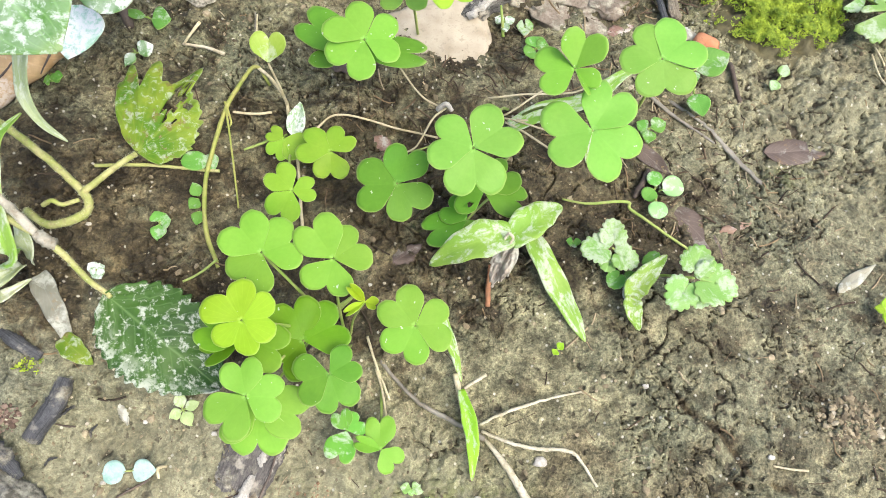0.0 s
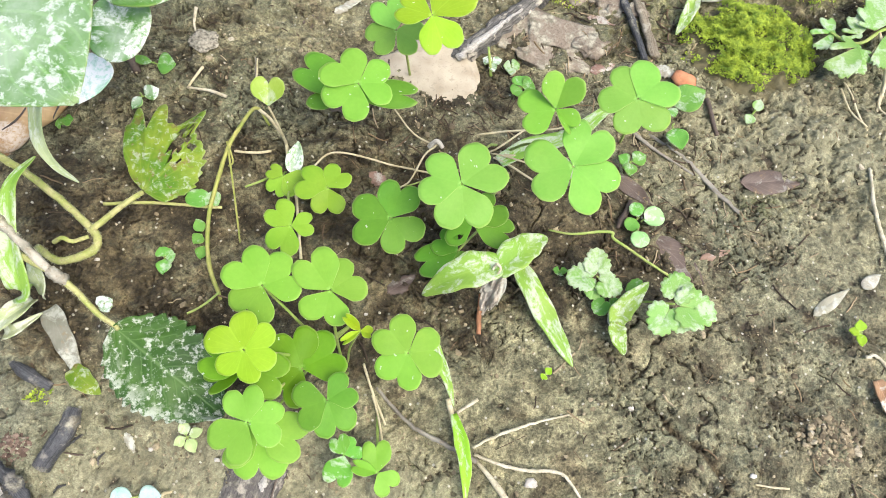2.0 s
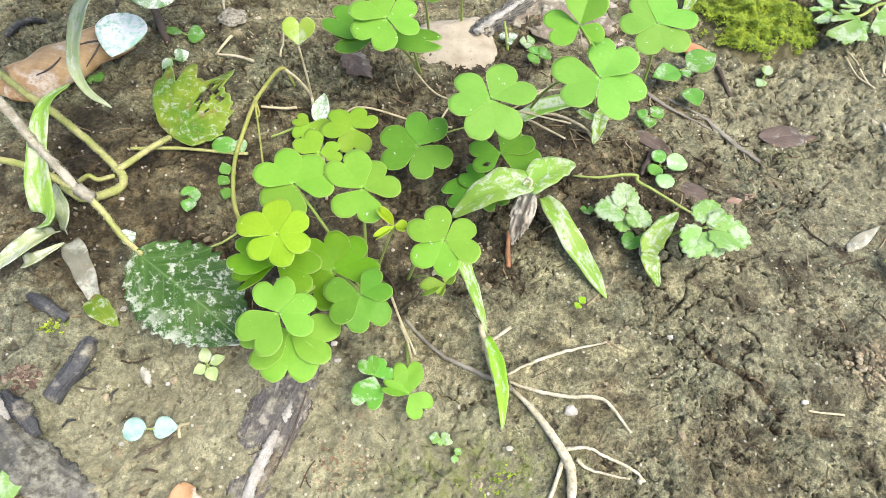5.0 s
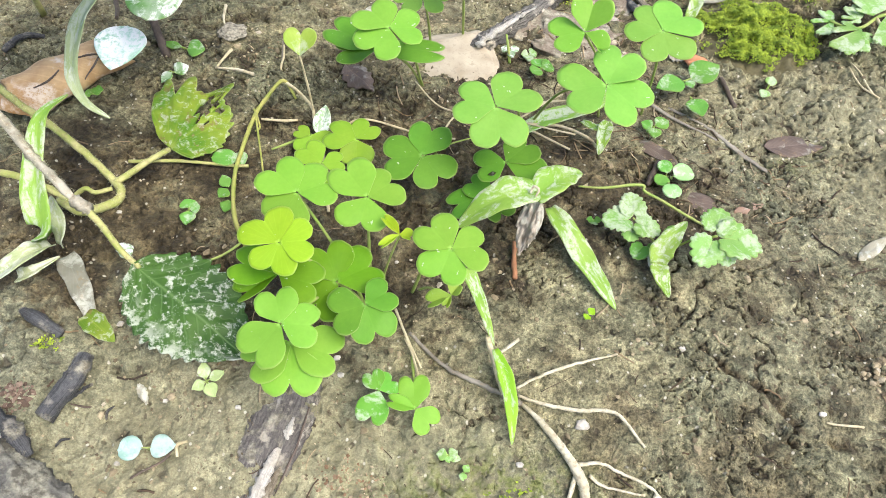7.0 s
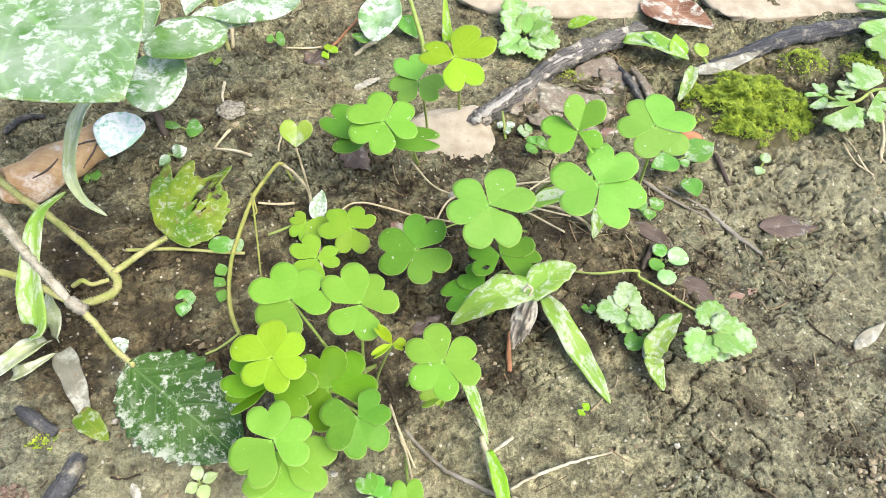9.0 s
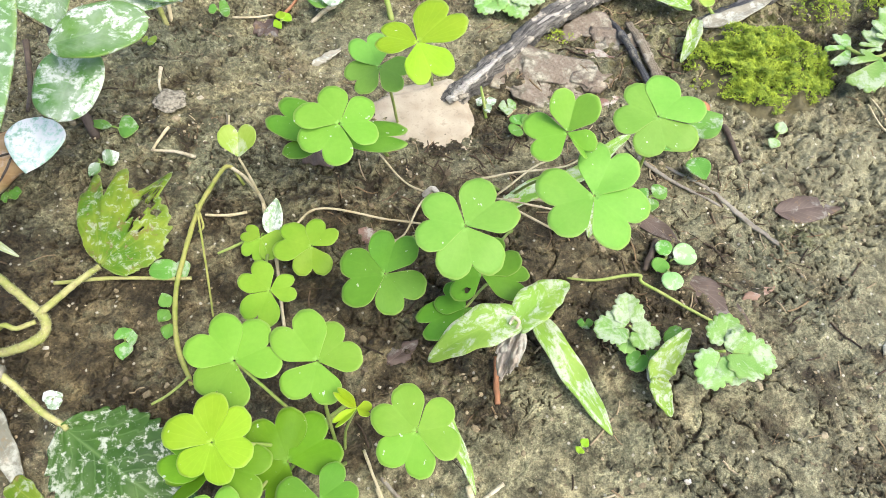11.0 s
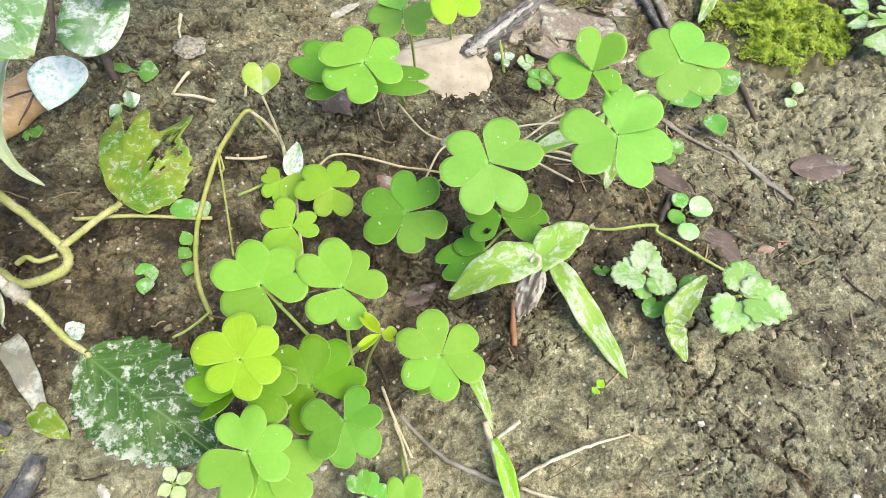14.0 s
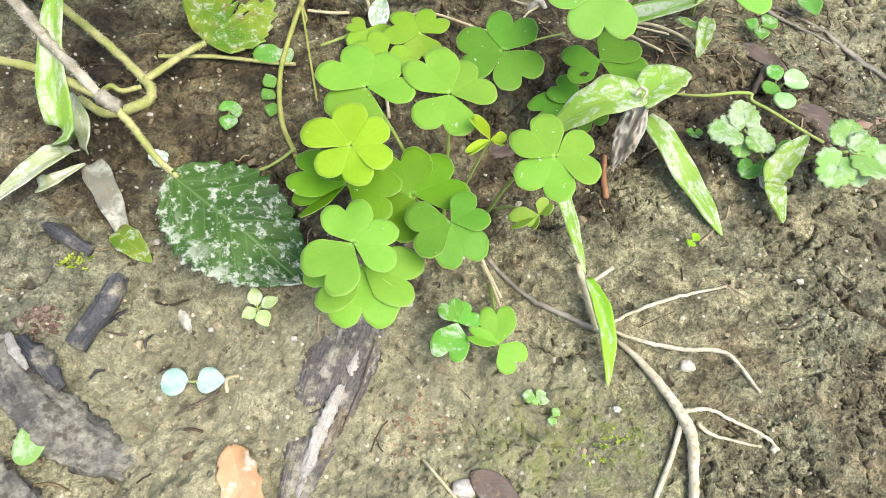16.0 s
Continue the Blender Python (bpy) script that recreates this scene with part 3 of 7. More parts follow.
def leaflet(base, heading, length, width, rise=0.0, fold=8.0, bend=0.1, roll=0.0, notch=0.25, seed=0, holes=()):
    """A heart-shaped leaflet: two full round lobes that run to a point where it joins; millimetres, degrees."""
    r, x = np.meshgrid(np.linspace(0.03, 1, 11), np.linspace(-1, 1, 41), indexing="ij")
    along, across = 0.375, 0.565 - 0.19 * notch
    cs, cw = (1 - along) / along, (1 - across) / across
    inner, outer = -math.asin(cw), math.atan2(cw, cs) + math.pi / 2 + math.asin(1 / math.hypot(cs, cw))
    turn = inner + (outer - inner) * np.abs(x)
    wave = 1 + 0.008 * np.sin(x * 13 + seed) + 0.006 * np.sin(x * 31 + seed * 3)
    skew = 1 + 0.05 * math.sin(seed * 2.7) * np.sign(x)
    s, w = r * wave * (cs + np.cos(turn)) * along, r * wave * skew * (cw + np.sin(turn)) * across * np.sign(x)
    v = np.arctan2(w * width / 2, s * length)
    v = v / np.abs(v).max()
    side = np.abs(w) * width / 2
    h = side * math.tan(radians(fold)) - bend * length * s * s - 0.03 * length * (np.abs(w) ** 2) * s
    h = h + 0.014 * length * np.sin(5 * s + 4 * w + seed)
    g = to_world(frame_of(base, heading, rise, roll), s * length / 1000, w * width / 2000, h / 1000)
    return sheet("leaflet", g, np.stack([r, v], -1), 0.00014, holes)


def smooth_path(points, steps=8):
    """A curve through the points."""
    p = [Vector(q) for q in points]
    if len(p) == 2:
        return [p[0].lerp(p[1], k / steps) for k in range(steps + 1)]
    full = [p[0] * 2 - p[1]] + p + [p[-1] * 2 - p[-2]]
    out = []
    for i in range(len(p) - 1):
        a, b, c, d = full[i:i + 4]
        for k in range(steps):
            t = k / steps
            out.append(0.5 * ((2 * b) + (c - a) * t + (2 * a - 5 * b + 4 * c - d) * t * t + (3 * b - a - 3 * c + d) * t ** 3))
    return out + [p[-1]]


def tube(name, points, radii, sides=8, steps=8, rough=0.12, seed=0, flat=1.0, wander=0.0):
    """A round stalk, root or stick through points in metres; radii in millimetres along it."""
    rng = random.Random(seed)
    path = smooth_path(points, steps)
    n = len(path)
    if wander:
        for q in path[1:-1]:
            q += Vector((rng.uniform(-1, 1), rng.uniform(-1, 1), rng.uniform(-0.5, 0.5))) * wander / 1000
    verts, uvs, run = [], [], 0.0
    for i, q in enumerate(path):
        t = (path[min(i + 1, n - 1)] - path[max(i - 1, 0)]).normalized()
        side = t.cross(Vector((0, 0, 1)))
        side = side.normalized() if side.length > 1e-4 else Vector((1, 0, 0))
        up = side.cross(t)
        f = i / (n - 1) * (len(radii) - 1)
        k = min(int(f), len(radii) - 2)
        r = (radii[k] + (radii[k + 1] - radii[k]) * (f - k)) / 1000
        run += (q - path[i - 1]).length if i else 0
        for j in range(sides):
            a = 2 * math.pi * j / sides
            rr = r * (1 + rough * rng.uniform(-1, 1))
            verts.append(q + side * math.cos(a) * rr + up * math.sin(a) * rr * flat)
            uvs.append((run * 100, j / sides * 4))
    faces = [(i * sides + j, i * sides + (j + 1) % sides, (i + 1) * sides + (j + 1) % sides, (i + 1) * sides + j) for i in range(n - 1) for j in range(sides)]
    faces.append(tuple(range(sides - 1, -1, -1)))
    faces.append(tuple((n - 1) * sides + j for j in range(sides)))
    return make_mesh(name, verts, faces, uvs)


def blade(name, points, width, fold=20.0, seed=0, shape=0.75, twist=0.0, thick=0.0003):
    """A grass blade along a curve of points in metres; width in millimetres."""
    path = smooth_path(points, 8)
    n, m = len(path), 9
    grid, uv = np.zeros((n, m, 3)), np.zeros((n, m, 2))
    for i, q in enumerate(path):
        u = i / (n - 1)
        t = (path[min(i + 1, n - 1)] - path[max(i - 1, 0)]).normalized()
        side = Vector((0, 0, 1)).cross(t)
        side = side.normalized() if side.length > 1e-4 else Vector((1, 0, 0))
        side = Matrix.Rotation(radians(twist * u), 3, t) @ side
        up = t.cross(side)
        half = width / 2000 * (math.sin(math.pi * min(1, u * 0.93 + 0.07) ** shape) ** 0.7 + 0.04)
        half *= 1 + 0.06 * math.sin(u * 19 + seed)
        for j in range(m):
            v = j / (m - 1) * 2 - 1
            h = abs(v) * half * math.tan(radians(fold)) + 0.05 * half * math.sin(9 * u + 3 * v + seed)
            grid[i, j] = q + side * v * half + up * h
            uv[i, j] = (u, v)
    return sheet(name, grid, uv, thick)


def noise_sheet(s, w, seed):
    """Crumples of a dry or dented leaf."""
    return fbm(np.asarray(s) + 0.0, np.asarray(w) + 0.0, 4.0, 3, 0.6, seed + 40)


def broad_leaf(name, base, heading, length, width, rise=0.0, fold=8.0, bend=0.15, roll=0.0, kind="ovate", teeth=0, depth=0.05, ripple=0.03, seed=0, thick=0.0004, curl=0.0, lobes=0, quilt=0.0, crimp=0.0, arch=0.0):
    """A leaf with a midrib: ovate, round, heart, lobed or strap outline; teeth or scallops on the rim."""
    if kind == "fan":
        # round scalloped blade round a middle point
        u, v = np.meshgrid(np.linspace(0.02, 1, 8), np.linspace(-1, 1, 73 if length > 9 else 49), indexing="ij")
        rim = (1 - 0.28 * np.abs(v) ** 8) * (1 - depth + depth * np.abs(np.cos(v * np.pi * teeth / 2)) ** 0.6 * 1.6)
        rim = rim * (1 + 0.08 * np.sin(3 * v + seed))
        if lobes:
            rim = rim * (0.84 + 0.18 * np.abs(np.cos(v * np.pi * lobes / 2)) ** 0.8)
        s, w = 0.46 + 0.54 * u * rim * np.cos(np.pi * v), u * rim * np.sin(np.pi * v)
        h = np.abs(w) * width / 2 * math.tan(radians(fold)) - bend * length * s * s
        h = h + ripple * length * np.sin(6 * s + 5 * w + seed) * u
        g = to_world(frame_of(base, heading, rise, roll), s * length / 1000, w * width / 2000, h / 1000)
        return sheet(name, g, np.stack([u, v], -1), thick)
    n, m = (15, 9) if length < 7 else (25, 13) if length < 15 else (49, 21)
    n = max(n, teeth * 6 + 1)
    u, v = np.meshgrid(np.linspace(0, 1, n), np.linspace(-1, 1, m), indexing="ij")
    if kind == "round":
        half = np.sqrt(np.clip(1 - (2 * u - 1) ** 2, 0, 1)) ** 0.9
    elif kind == "heart":
        half = np.sin(np.pi * u ** 0.55) ** 0.75
    elif kind == "lobed":
        half = np.sin(np.pi * u ** 0.62) ** 0.6 * (0.72 + 0.30 * np.cos(u * 2 * np.pi * 2.6 - 1.4))
    elif kind == "pointed":
        half = np.clip(u, 0, 1) ** 0.5 * np.clip(1 - u, 0, 1) ** 0.62 * 1.72
    elif kind == "spade":
        half = 2.49 * np.clip(u, 0, 1) ** 0.5 * np.clip(1 - u, 0, 1) ** 0.9
    elif kind == "shield":
        half = 2.65 * np.clip(u, 0, 1) ** 0.62 * np.clip(1 - u, 0, 1) ** 0.8
    else:
        half = np.sin(np.pi * u ** 0.72) ** 0.85
    half = np.clip(half, 0.02, 2)
    if teeth:
        saw = ((u * teeth) % 1.0)
        half = half * (1 + depth * (np.sin(np.pi * saw ** 1.6) * 2 - 1) * (1 + 0.5 * np.sin(u * 23 + seed)))
    s = u + 0.0 * v
    if kind in ("heart", "lobed", "pointed", "shield"):
        s = u - (0.02 if kind == "pointed" else 0.0 if kind == "shield" else 0.13) * (1 - u) ** 4 * np.abs(v) ** 1.5
    w = v * half
    h = np.abs(w) * width / 2 * math.tan(radians(fold)) - bend * length * s * s
    h = h + ripple * length * (np.sin(7 * s + 2.5 * v + seed) * 0.5 + np.sin(13 * s * np.sign(v + 1e-6) + seed * 2) * 0.35 * np.abs(v))
    h = h + arch * length * (s - s ** 4)
    h = h - curl * width / 2 * np.abs(v) ** 2.5 * half
    h = h - quilt * length * np.abs(np.sin((u - 0.3 * np.abs(v)) * 19)) ** 6 * np.abs(v) * (1 - np.abs(v)) * 4 + crimp * length * noise_sheet(s, w, seed)
    g = to_world(frame_of(base, heading, rise, roll), s * length / 1000, w * width / 2000, h / 1000)
    return sheet(name, g, np.stack([u, v], -1), thick)


def palmate(name, base, reaches, width=13.0, bend=0.05, teeth=0.05, seed=0, thick=0.0004, ripple=0.03, eaten=None):
    """A leaf of several lobes (direction in degrees, reach in millimetres) round its foot, with a nibbled rim.
    eaten: the range of directions in which the blade has rotted through."""
    low, high = min(a for a, _ in reaches) - 8, max(a for a, _ in reaches) + 8
    u, v = np.meshgrid(np.linspace(0.02, 1, 12), np.linspace(0, 1, 121), indexing="ij")
    deg = low + (high - low) * v
    rim = np.full_like(deg, 1.5 ** 5)
    for a, r in reaches:
        rim = rim + (r * np.exp(-np.abs((deg - a) / (1.7 * width)) ** 2.2)) ** 5
    rim = rim ** 0.2
    rng = random.Random(seed)
    for _ in range(9):
        rim = rim * (1 + teeth * 0.45 * np.sin(deg * rng.uniform(0.15, 1.1) + rng.uniform(0, 6)))
    reach = max(r for _, r in reaches)
    s, w = u * rim * np.cos(np.radians(deg)), u * rim * np.sin(np.radians(deg))
    h = ripple * reach * (np.sin(0.17 * s + seed) + np.sin(0.21 * w + 2 * seed)) * u - bend * reach * (u * rim / reach) ** 2
    grid = np.array(base) + np.stack([s, w, h], -1) / 1000
    holes = set()
    if eaten:
        rot = fbm(s, w, 0.35, 3, 0.6, seed + 60)
        holes = {(i, j) for i in range(5, 10) for j in range(120) if eaten[0] < deg[i, j] < eaten[1] and rot[i, j] > -0.15}
    return sheet(name, grid, np.stack([u, v * 2 - 1], -1), thick, holes)


def rolled(name, points, radii, wrap=290.0, turn=0.0, seed=0, flat=0.8, thick=0.0006):
    """A dead leaf rolled up round a line of points in metres; radii in millimetres."""
    path = smooth_path(points, 8)
    n, m = len(path), 33
    grid, uv = np.zeros((n, m, 3)), np.zeros((n, m, 2))
    for i, q in enumerate(path):
        u = i / (n - 1)
        t = (path[min(i + 1, n - 1)] - path[max(i - 1, 0)]).normalized()
        side = t.cross(Vector((0, 0, 1))).normalized()
        up = side.cross(t)
        k = min(int(u * (len(radii) - 1)), len(radii) - 2)
        r = (radii[k] + (radii[k + 1] - radii[k]) * (u * (len(radii) - 1) - k)) / 1000
        for j in range(m):
            v = j / (m - 1)
            a = radians(turn + wrap * (v - 0.5)) + math.pi / 2
            rr = r * (1 - 0.22 * v + 0.07 * math.sin(9 * v + 5 * u + seed) + 0.06 * math.sin(17 * u + 4 * v + seed * 2))
            edge = 0.004 * math.sin(v * 11 + seed) * (1 if i in (0, n - 1) else 0)
            grid[i, j] = q + side * math.cos(a) * rr + up * math.sin(a) * rr * flat + t * edge
            uv[i, j] = (u, v * 2 - 1)
    return sheet(name, grid, uv, thick)


def fuzz(points, radius, count, seed=0, length=0.0007):
    """Fine hairs standing out all round a stem."""
    rng = random.Random(seed)
    path = smooth_path(points, 12)
    verts, faces = [], []
    for _ in range(count):
        f = rng.random() * (len(path) - 1.001)
        k = int(f)
        q, t = path[k].lerp(path[k + 1], f - k), (path[k + 1] - path[k]).normalized()
        side = t.cross(Vector((0, 0, 1))).normalized()
        a = rng.random() * 2 * math.pi
        out = (side * math.cos(a) + side.cross(t) * math.sin(a) + t * rng.uniform(-0.4, 0.4)).normalized()
        start, tip = q + out * radius / 1000, q + out * (radius / 1000 + length * rng.uniform(0.5, 1.2))
        c = len(verts)
        for d in (0.0, 2.1, 4.2):
            verts.append(start + (t * math.cos(d) + t.cross(out) * math.sin(d)) * 0.00005)
        verts.append(tip)
        faces += [(c, c + 1, c + 3), (c + 1, c + 2, c + 3), (c + 2, c, c + 3)]
    return make_mesh("hairs", verts, faces)


def lump(name, centre, size, seed=0, rough=0.18, detail=2, turn=0.0, square=0.7):
    """A stone or clod: a rounded, dented block of that size in millimetres."""
    bm = bmesh.new()
    bmesh.ops.create_icosphere(bm, subdivisions=detail, radius=1.0)
    spin = Matrix.Rotation(radians(turn), 3, "Z")
    for q in bm.verts:
        d = q.co.normalized()
        k = 1 + rough * noise.noise(d * 1.3 + Vector((seed * 3.1, seed, 0))) * 1.6 + rough * 0.5 * noise.noise(d * 3.5 + Vector((0, seed * 2.3, seed)))
        box = Vector([math.copysign(abs(c) ** square, c) for c in d])
        p = Vector((box.x * size[0], box.y * size[1], box.z * size[2])) * k / 2000
        q.co = spin @ p + Vector(centre)
    mesh = bpy.data.meshes.new(name)
    bm.to_mesh(mesh)
    bm.free()
    mesh.polygons.foreach_set("use_smooth", [True] * len(mesh.polygons))
    return mesh


# ---- ground ----
def build_ground():
    def axis(inner):
        lo, hi, step = inner[0], inner[-1], inner[1] - inner[0]
        gaps = [step * 1.35 ** k for k in range(1, 60)]
        outer = [g for g in np.cumsum(gaps) if g < 60]
        return np.array([lo - g for g in reversed(outer)] + list(inner) + [hi + g for g in outer])

    xs, ys = axis(GRID_X), axis(GRID_Y)
    x, y = np.meshgrid(xs, ys, indexing="ij")
    z = relief(x, y)
    n, m = x.shape
    verts = np.stack([x, y, z], -1).reshape(-1, 3)
    i, j = np.meshgrid(np.arange(n - 1), np.arange(m - 1), indexing="ij")
    a = (i * m + j).ravel()
    faces = np.stack([a, a + m, a + m + 1, a + 1], -1)
    mesh = bpy.data.meshes.new("ground")
    mesh.vertices.add(len(verts))
    mesh.vertices.foreach_set("co", verts.ravel())
    mesh.loops.add(len(faces) * 4)
    mesh.loops.foreach_set("vertex_index", faces.ravel().astype(np.int32))
    mesh.polygons.add(len(faces))
    mesh.polygons.foreach_set("loop_start", np.arange(0, len(faces) * 4, 4, dtype=np.int32))
    mesh.polygons.foreach_set("use_smooth", np.ones(len(faces), dtype=bool))
    mesh.update()
    damp = 0.42 * blob(x, y, -5, 100, 75, 32, -6) + 0.25 * blob(x, y, -80, 115, 55, 45) + 0.42 * blob(x, y, 30, 70, 60, 30)
    damp = damp + 0.5 * blob(x, y, -35, 40, 50, 30) + 0.15 * blob(x, y, -80, 175, 70, 40) + 0.35 * blob(x, y, 75, 75, 40, 22, -40)
    damp = damp + 0.12 * blob(x, y, 125, 25, 65, 45) + 0.08 * blob(x, y, 150, 90, 50, 30) + 0.3 * blob(x, y, 40, 150, 60, 30) - 0.4 * blob(x, y, 140, 118, 55, 42) + 0.5 * blob(x, y, 175, 178, 45, 26) + 0.3 * blob(x, y, 75, 175, 40, 25)
    damp = damp - 0.2 * blob(x, y, -95, 116, 32, 20) + 0.2 * blob(x, y, -98, 52, 26, 14) + 0.22 * blob(x, y, 146, 62, 26, 16, 20) + 0.12 * blob(x, y, 124, 30, 22, 14, 20) - 0.22 * blob(x, y, -75, -5, 60, 30) - 0.25 * blob(x, y, 40, 10, 40, 30) + 0.12
    damp = damp + 0.15 * blob(x, y, 80, -5, 55, 28) - 0.12 * blob(x, y, -55, 120, 40, 30) + 0.08 * blob(x, y, -72, 160, 34, 30) - 0.2 * blob(x, y, -38, 172, 22, 22) + 0.45 * blob(x, y, -122, 55, 22, 26) + 0.45 * blob(x, y, -100, 75, 32, 30) + 0.15 * blob(x, y, -85, 98, 30, 20)
    silt = 0.8 * blob(x, y, -40, -18, 48, 26) + 0.15 * blob(x, y, -65, 160, 36, 22) + 1.0 * blob(x, y, -70, -2, 70, 36) + 0.7 * blob(x, y, -20, -18, 40, 20) + 1.0 * blob(x, y, 145, 118, 60, 42) + 0.25 * blob(x, y, 120, 30, 70, 40) + 0.6 * blob(x, y, 30, 185, 60, 18)
    algae = 1.5 * blob(x, y, 8, -18, 24, 11) + 0.6 * blob(x, y, 120, 185, 60, 30) + 0.5 * blob(x, y, 125, 95, 12, 8)
    ash = blob(x, y, -126, 34, 22, 24) + 0.8 * blob(x, y, -132, 8, 30, 22) + 0.55 * blob(x, y, 125, 18, 40, 28) + 0.4 * blob(x, y, 150, 70, 35, 25)
    # furrows take more of the dark soil colour; crack places the painted shade
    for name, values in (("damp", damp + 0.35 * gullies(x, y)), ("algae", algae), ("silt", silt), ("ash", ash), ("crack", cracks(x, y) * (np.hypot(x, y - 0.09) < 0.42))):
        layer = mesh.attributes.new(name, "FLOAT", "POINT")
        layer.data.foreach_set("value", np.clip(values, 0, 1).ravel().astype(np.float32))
    mesh.materials.append(SOIL)
    tagged(new("ground", mesh), "drying grey-brown muddy soil with fine cracks and damp patches", "ground", kind="structure")


build_ground()


def stalk_points(top, foot, lean=0.3):
    a, b = Vector(foot), Vector(top)
    mid = a.lerp(b, 0.55)
    mid.x, mid.y = a.x + (b.x - a.x) * (0.55 - lean * 0.5), a.y + (b.y - a.y) * (0.55 - lean * 0.5)
    return [a - Vector((0, 0, 0.001)), mid, b]


def sorrel(top, foot, leaflets, material=GREEN, label="bright green heart-shaped wood sorrel leaf on a thin stalk", fold=3.0, bend=0.06, seed=0, stalk=STALK, thickness=0.45, holes=()):
    """A sorrel leaf: leaflets (heading, length, width, rise[, fold[, roll]]) round the end of a thin stalk."""
    base = on(*foot)
    ob = thing("wood_sorrel_leaf", base, label, "leaf", "wood sorrel leaves in the clump")
    tip = mm(top)
    for k, (heading, length, width, rise, *more) in enumerate(leaflets):
        f = more[0] if more else fold
        roll = more[1] if len(more) > 1 else 0.0
        part("leaflet", leaflet(tip, heading, length, width * 0.96, rise, f, bend, roll, seed=seed + k * 2.1, holes=holes if k == 0 else ()), material, ob)
    part("stalk", tube("stalk", stalk_points(tip - Vector((0, 0, 0.0004)), base), (thickness * 1.2, thickness, thickness * 0.8), 7, seed=seed), stalk, ob)
    return ob



# ---- parts of plants; points are (x, y, height over the soil) in millimetres ----
def stem(points, radii, material=STALK, name="stem", label="", **more):
    return name, tube(name, draped(points), radii, **{**more, "steps": 1}), material, label


def draped(points):
    """A smooth line over the soil that sinks into none of its lumps but at its ends."""
    fine = smooth_path([Vector(p) for p in points], 8)
    line = [on(*p) for p in fine]
    for _ in range(14):
        z = [q.z for q in line]
        for k in range(1, len(line) - 1):
            line[k].z = (z[k - 1] + 2 * z[k] + z[k + 1]) / 4
    lift = [max(0.0, ground_at(q.x, q.y) - 0.0002 - q.z) for q in line]
    for k in range(1, len(line) - 1):
        line[k].z += max(lift[k], 0.6 * lift[k - 1], 0.6 * lift[k + 1])
    return line


def grass(points, width, material=GRASS, name="blade", label="", **more):
    return name, blade(name, [on(*p) for p in points], width, **more), material, label


def leaf(base, heading, length, width, rise, kind="ovate", material=SPROUT, name="leaf", label="", **more):
    return name, broad_leaf(name, on(*base), heading, length, width, rise, kind=kind, **more), material, label


def cut_leaf(base, reaches, material=LOBED, name="leaf", label="", **more):
    return name, palmate(name, on(*base), reaches, **more), material, label


def roll(points, radii, material=TANLEAF, name="leaf", label="", **more):
    return name, rolled(name, [on(*p) for p in points], radii, **more), material, label


def hairs(points, radius, count, seed=0):
    return "hairs", fuzz(draped(points), radius, count, seed), HAIR, "fine pale hairs"


def stone(place, size, material=STONE, name="stone", label="", **more):
    return name, lump(name, on(*place), size, **more), material, label


def plant(name, place, label, category, parts, group=""):
    """A thing of several parts on the soil."""
    ob = thing(name, on(*place), label, category, group)
    for part_name, mesh, material, part_label in parts:
        part(part_name, mesh, material, ob, part_label)
    return ob


def single(name, place, label, category, made, group=""):
    """A thing of one mesh on the soil."""
    _, mesh, material, _ = made
    at = on(*place)
    mesh.transform(Matrix.Translation(-at))
    mesh.materials.append(material)
    ob = new(name, mesh)
    ob.location = at
    return tagged(ob, label, category, group)


def rough_wood(name, points, radii, seed=0, flat=0.8, crust=0.3, sides=26, steps=18):
    """A weathered stick with furrowed bark and broken ends."""
    mesh = tube(name, [on(*p) for p in points], radii, sides, steps, 0.0, seed, flat)
    co = np.empty(len(mesh.vertices) * 3)
    mesh.vertices.foreach_get("co", co)
    co = co.reshape(-1, 3)
    rings = len(co) // sides
    mids = co.reshape(rings, sides, 3).mean(1, keepdims=True).repeat(sides, 1).reshape(-1, 3)
    j = np.tile(np.arange(sides), rings)
    i = np.repeat(np.arange(rings), sides)
    furrow = fbm(i * 0.03, j * 1.0, 0.7, 3, 0.6, seed) * 0.7 + fbm(i * 1.0, j * 1.0, 0.4, 3, 0.6, seed + 1) * 0.85
    co = mids + (co - mids) * (1 + crust * furrow)[:, None]
    mesh.vertices.foreach_set("co", co.ravel())
    mesh.update()
    return mesh


def wood(points, radii, material=BARK, name="stick", label="", **more):
    return name, rough_wood(name, points, radii, **more), material, label


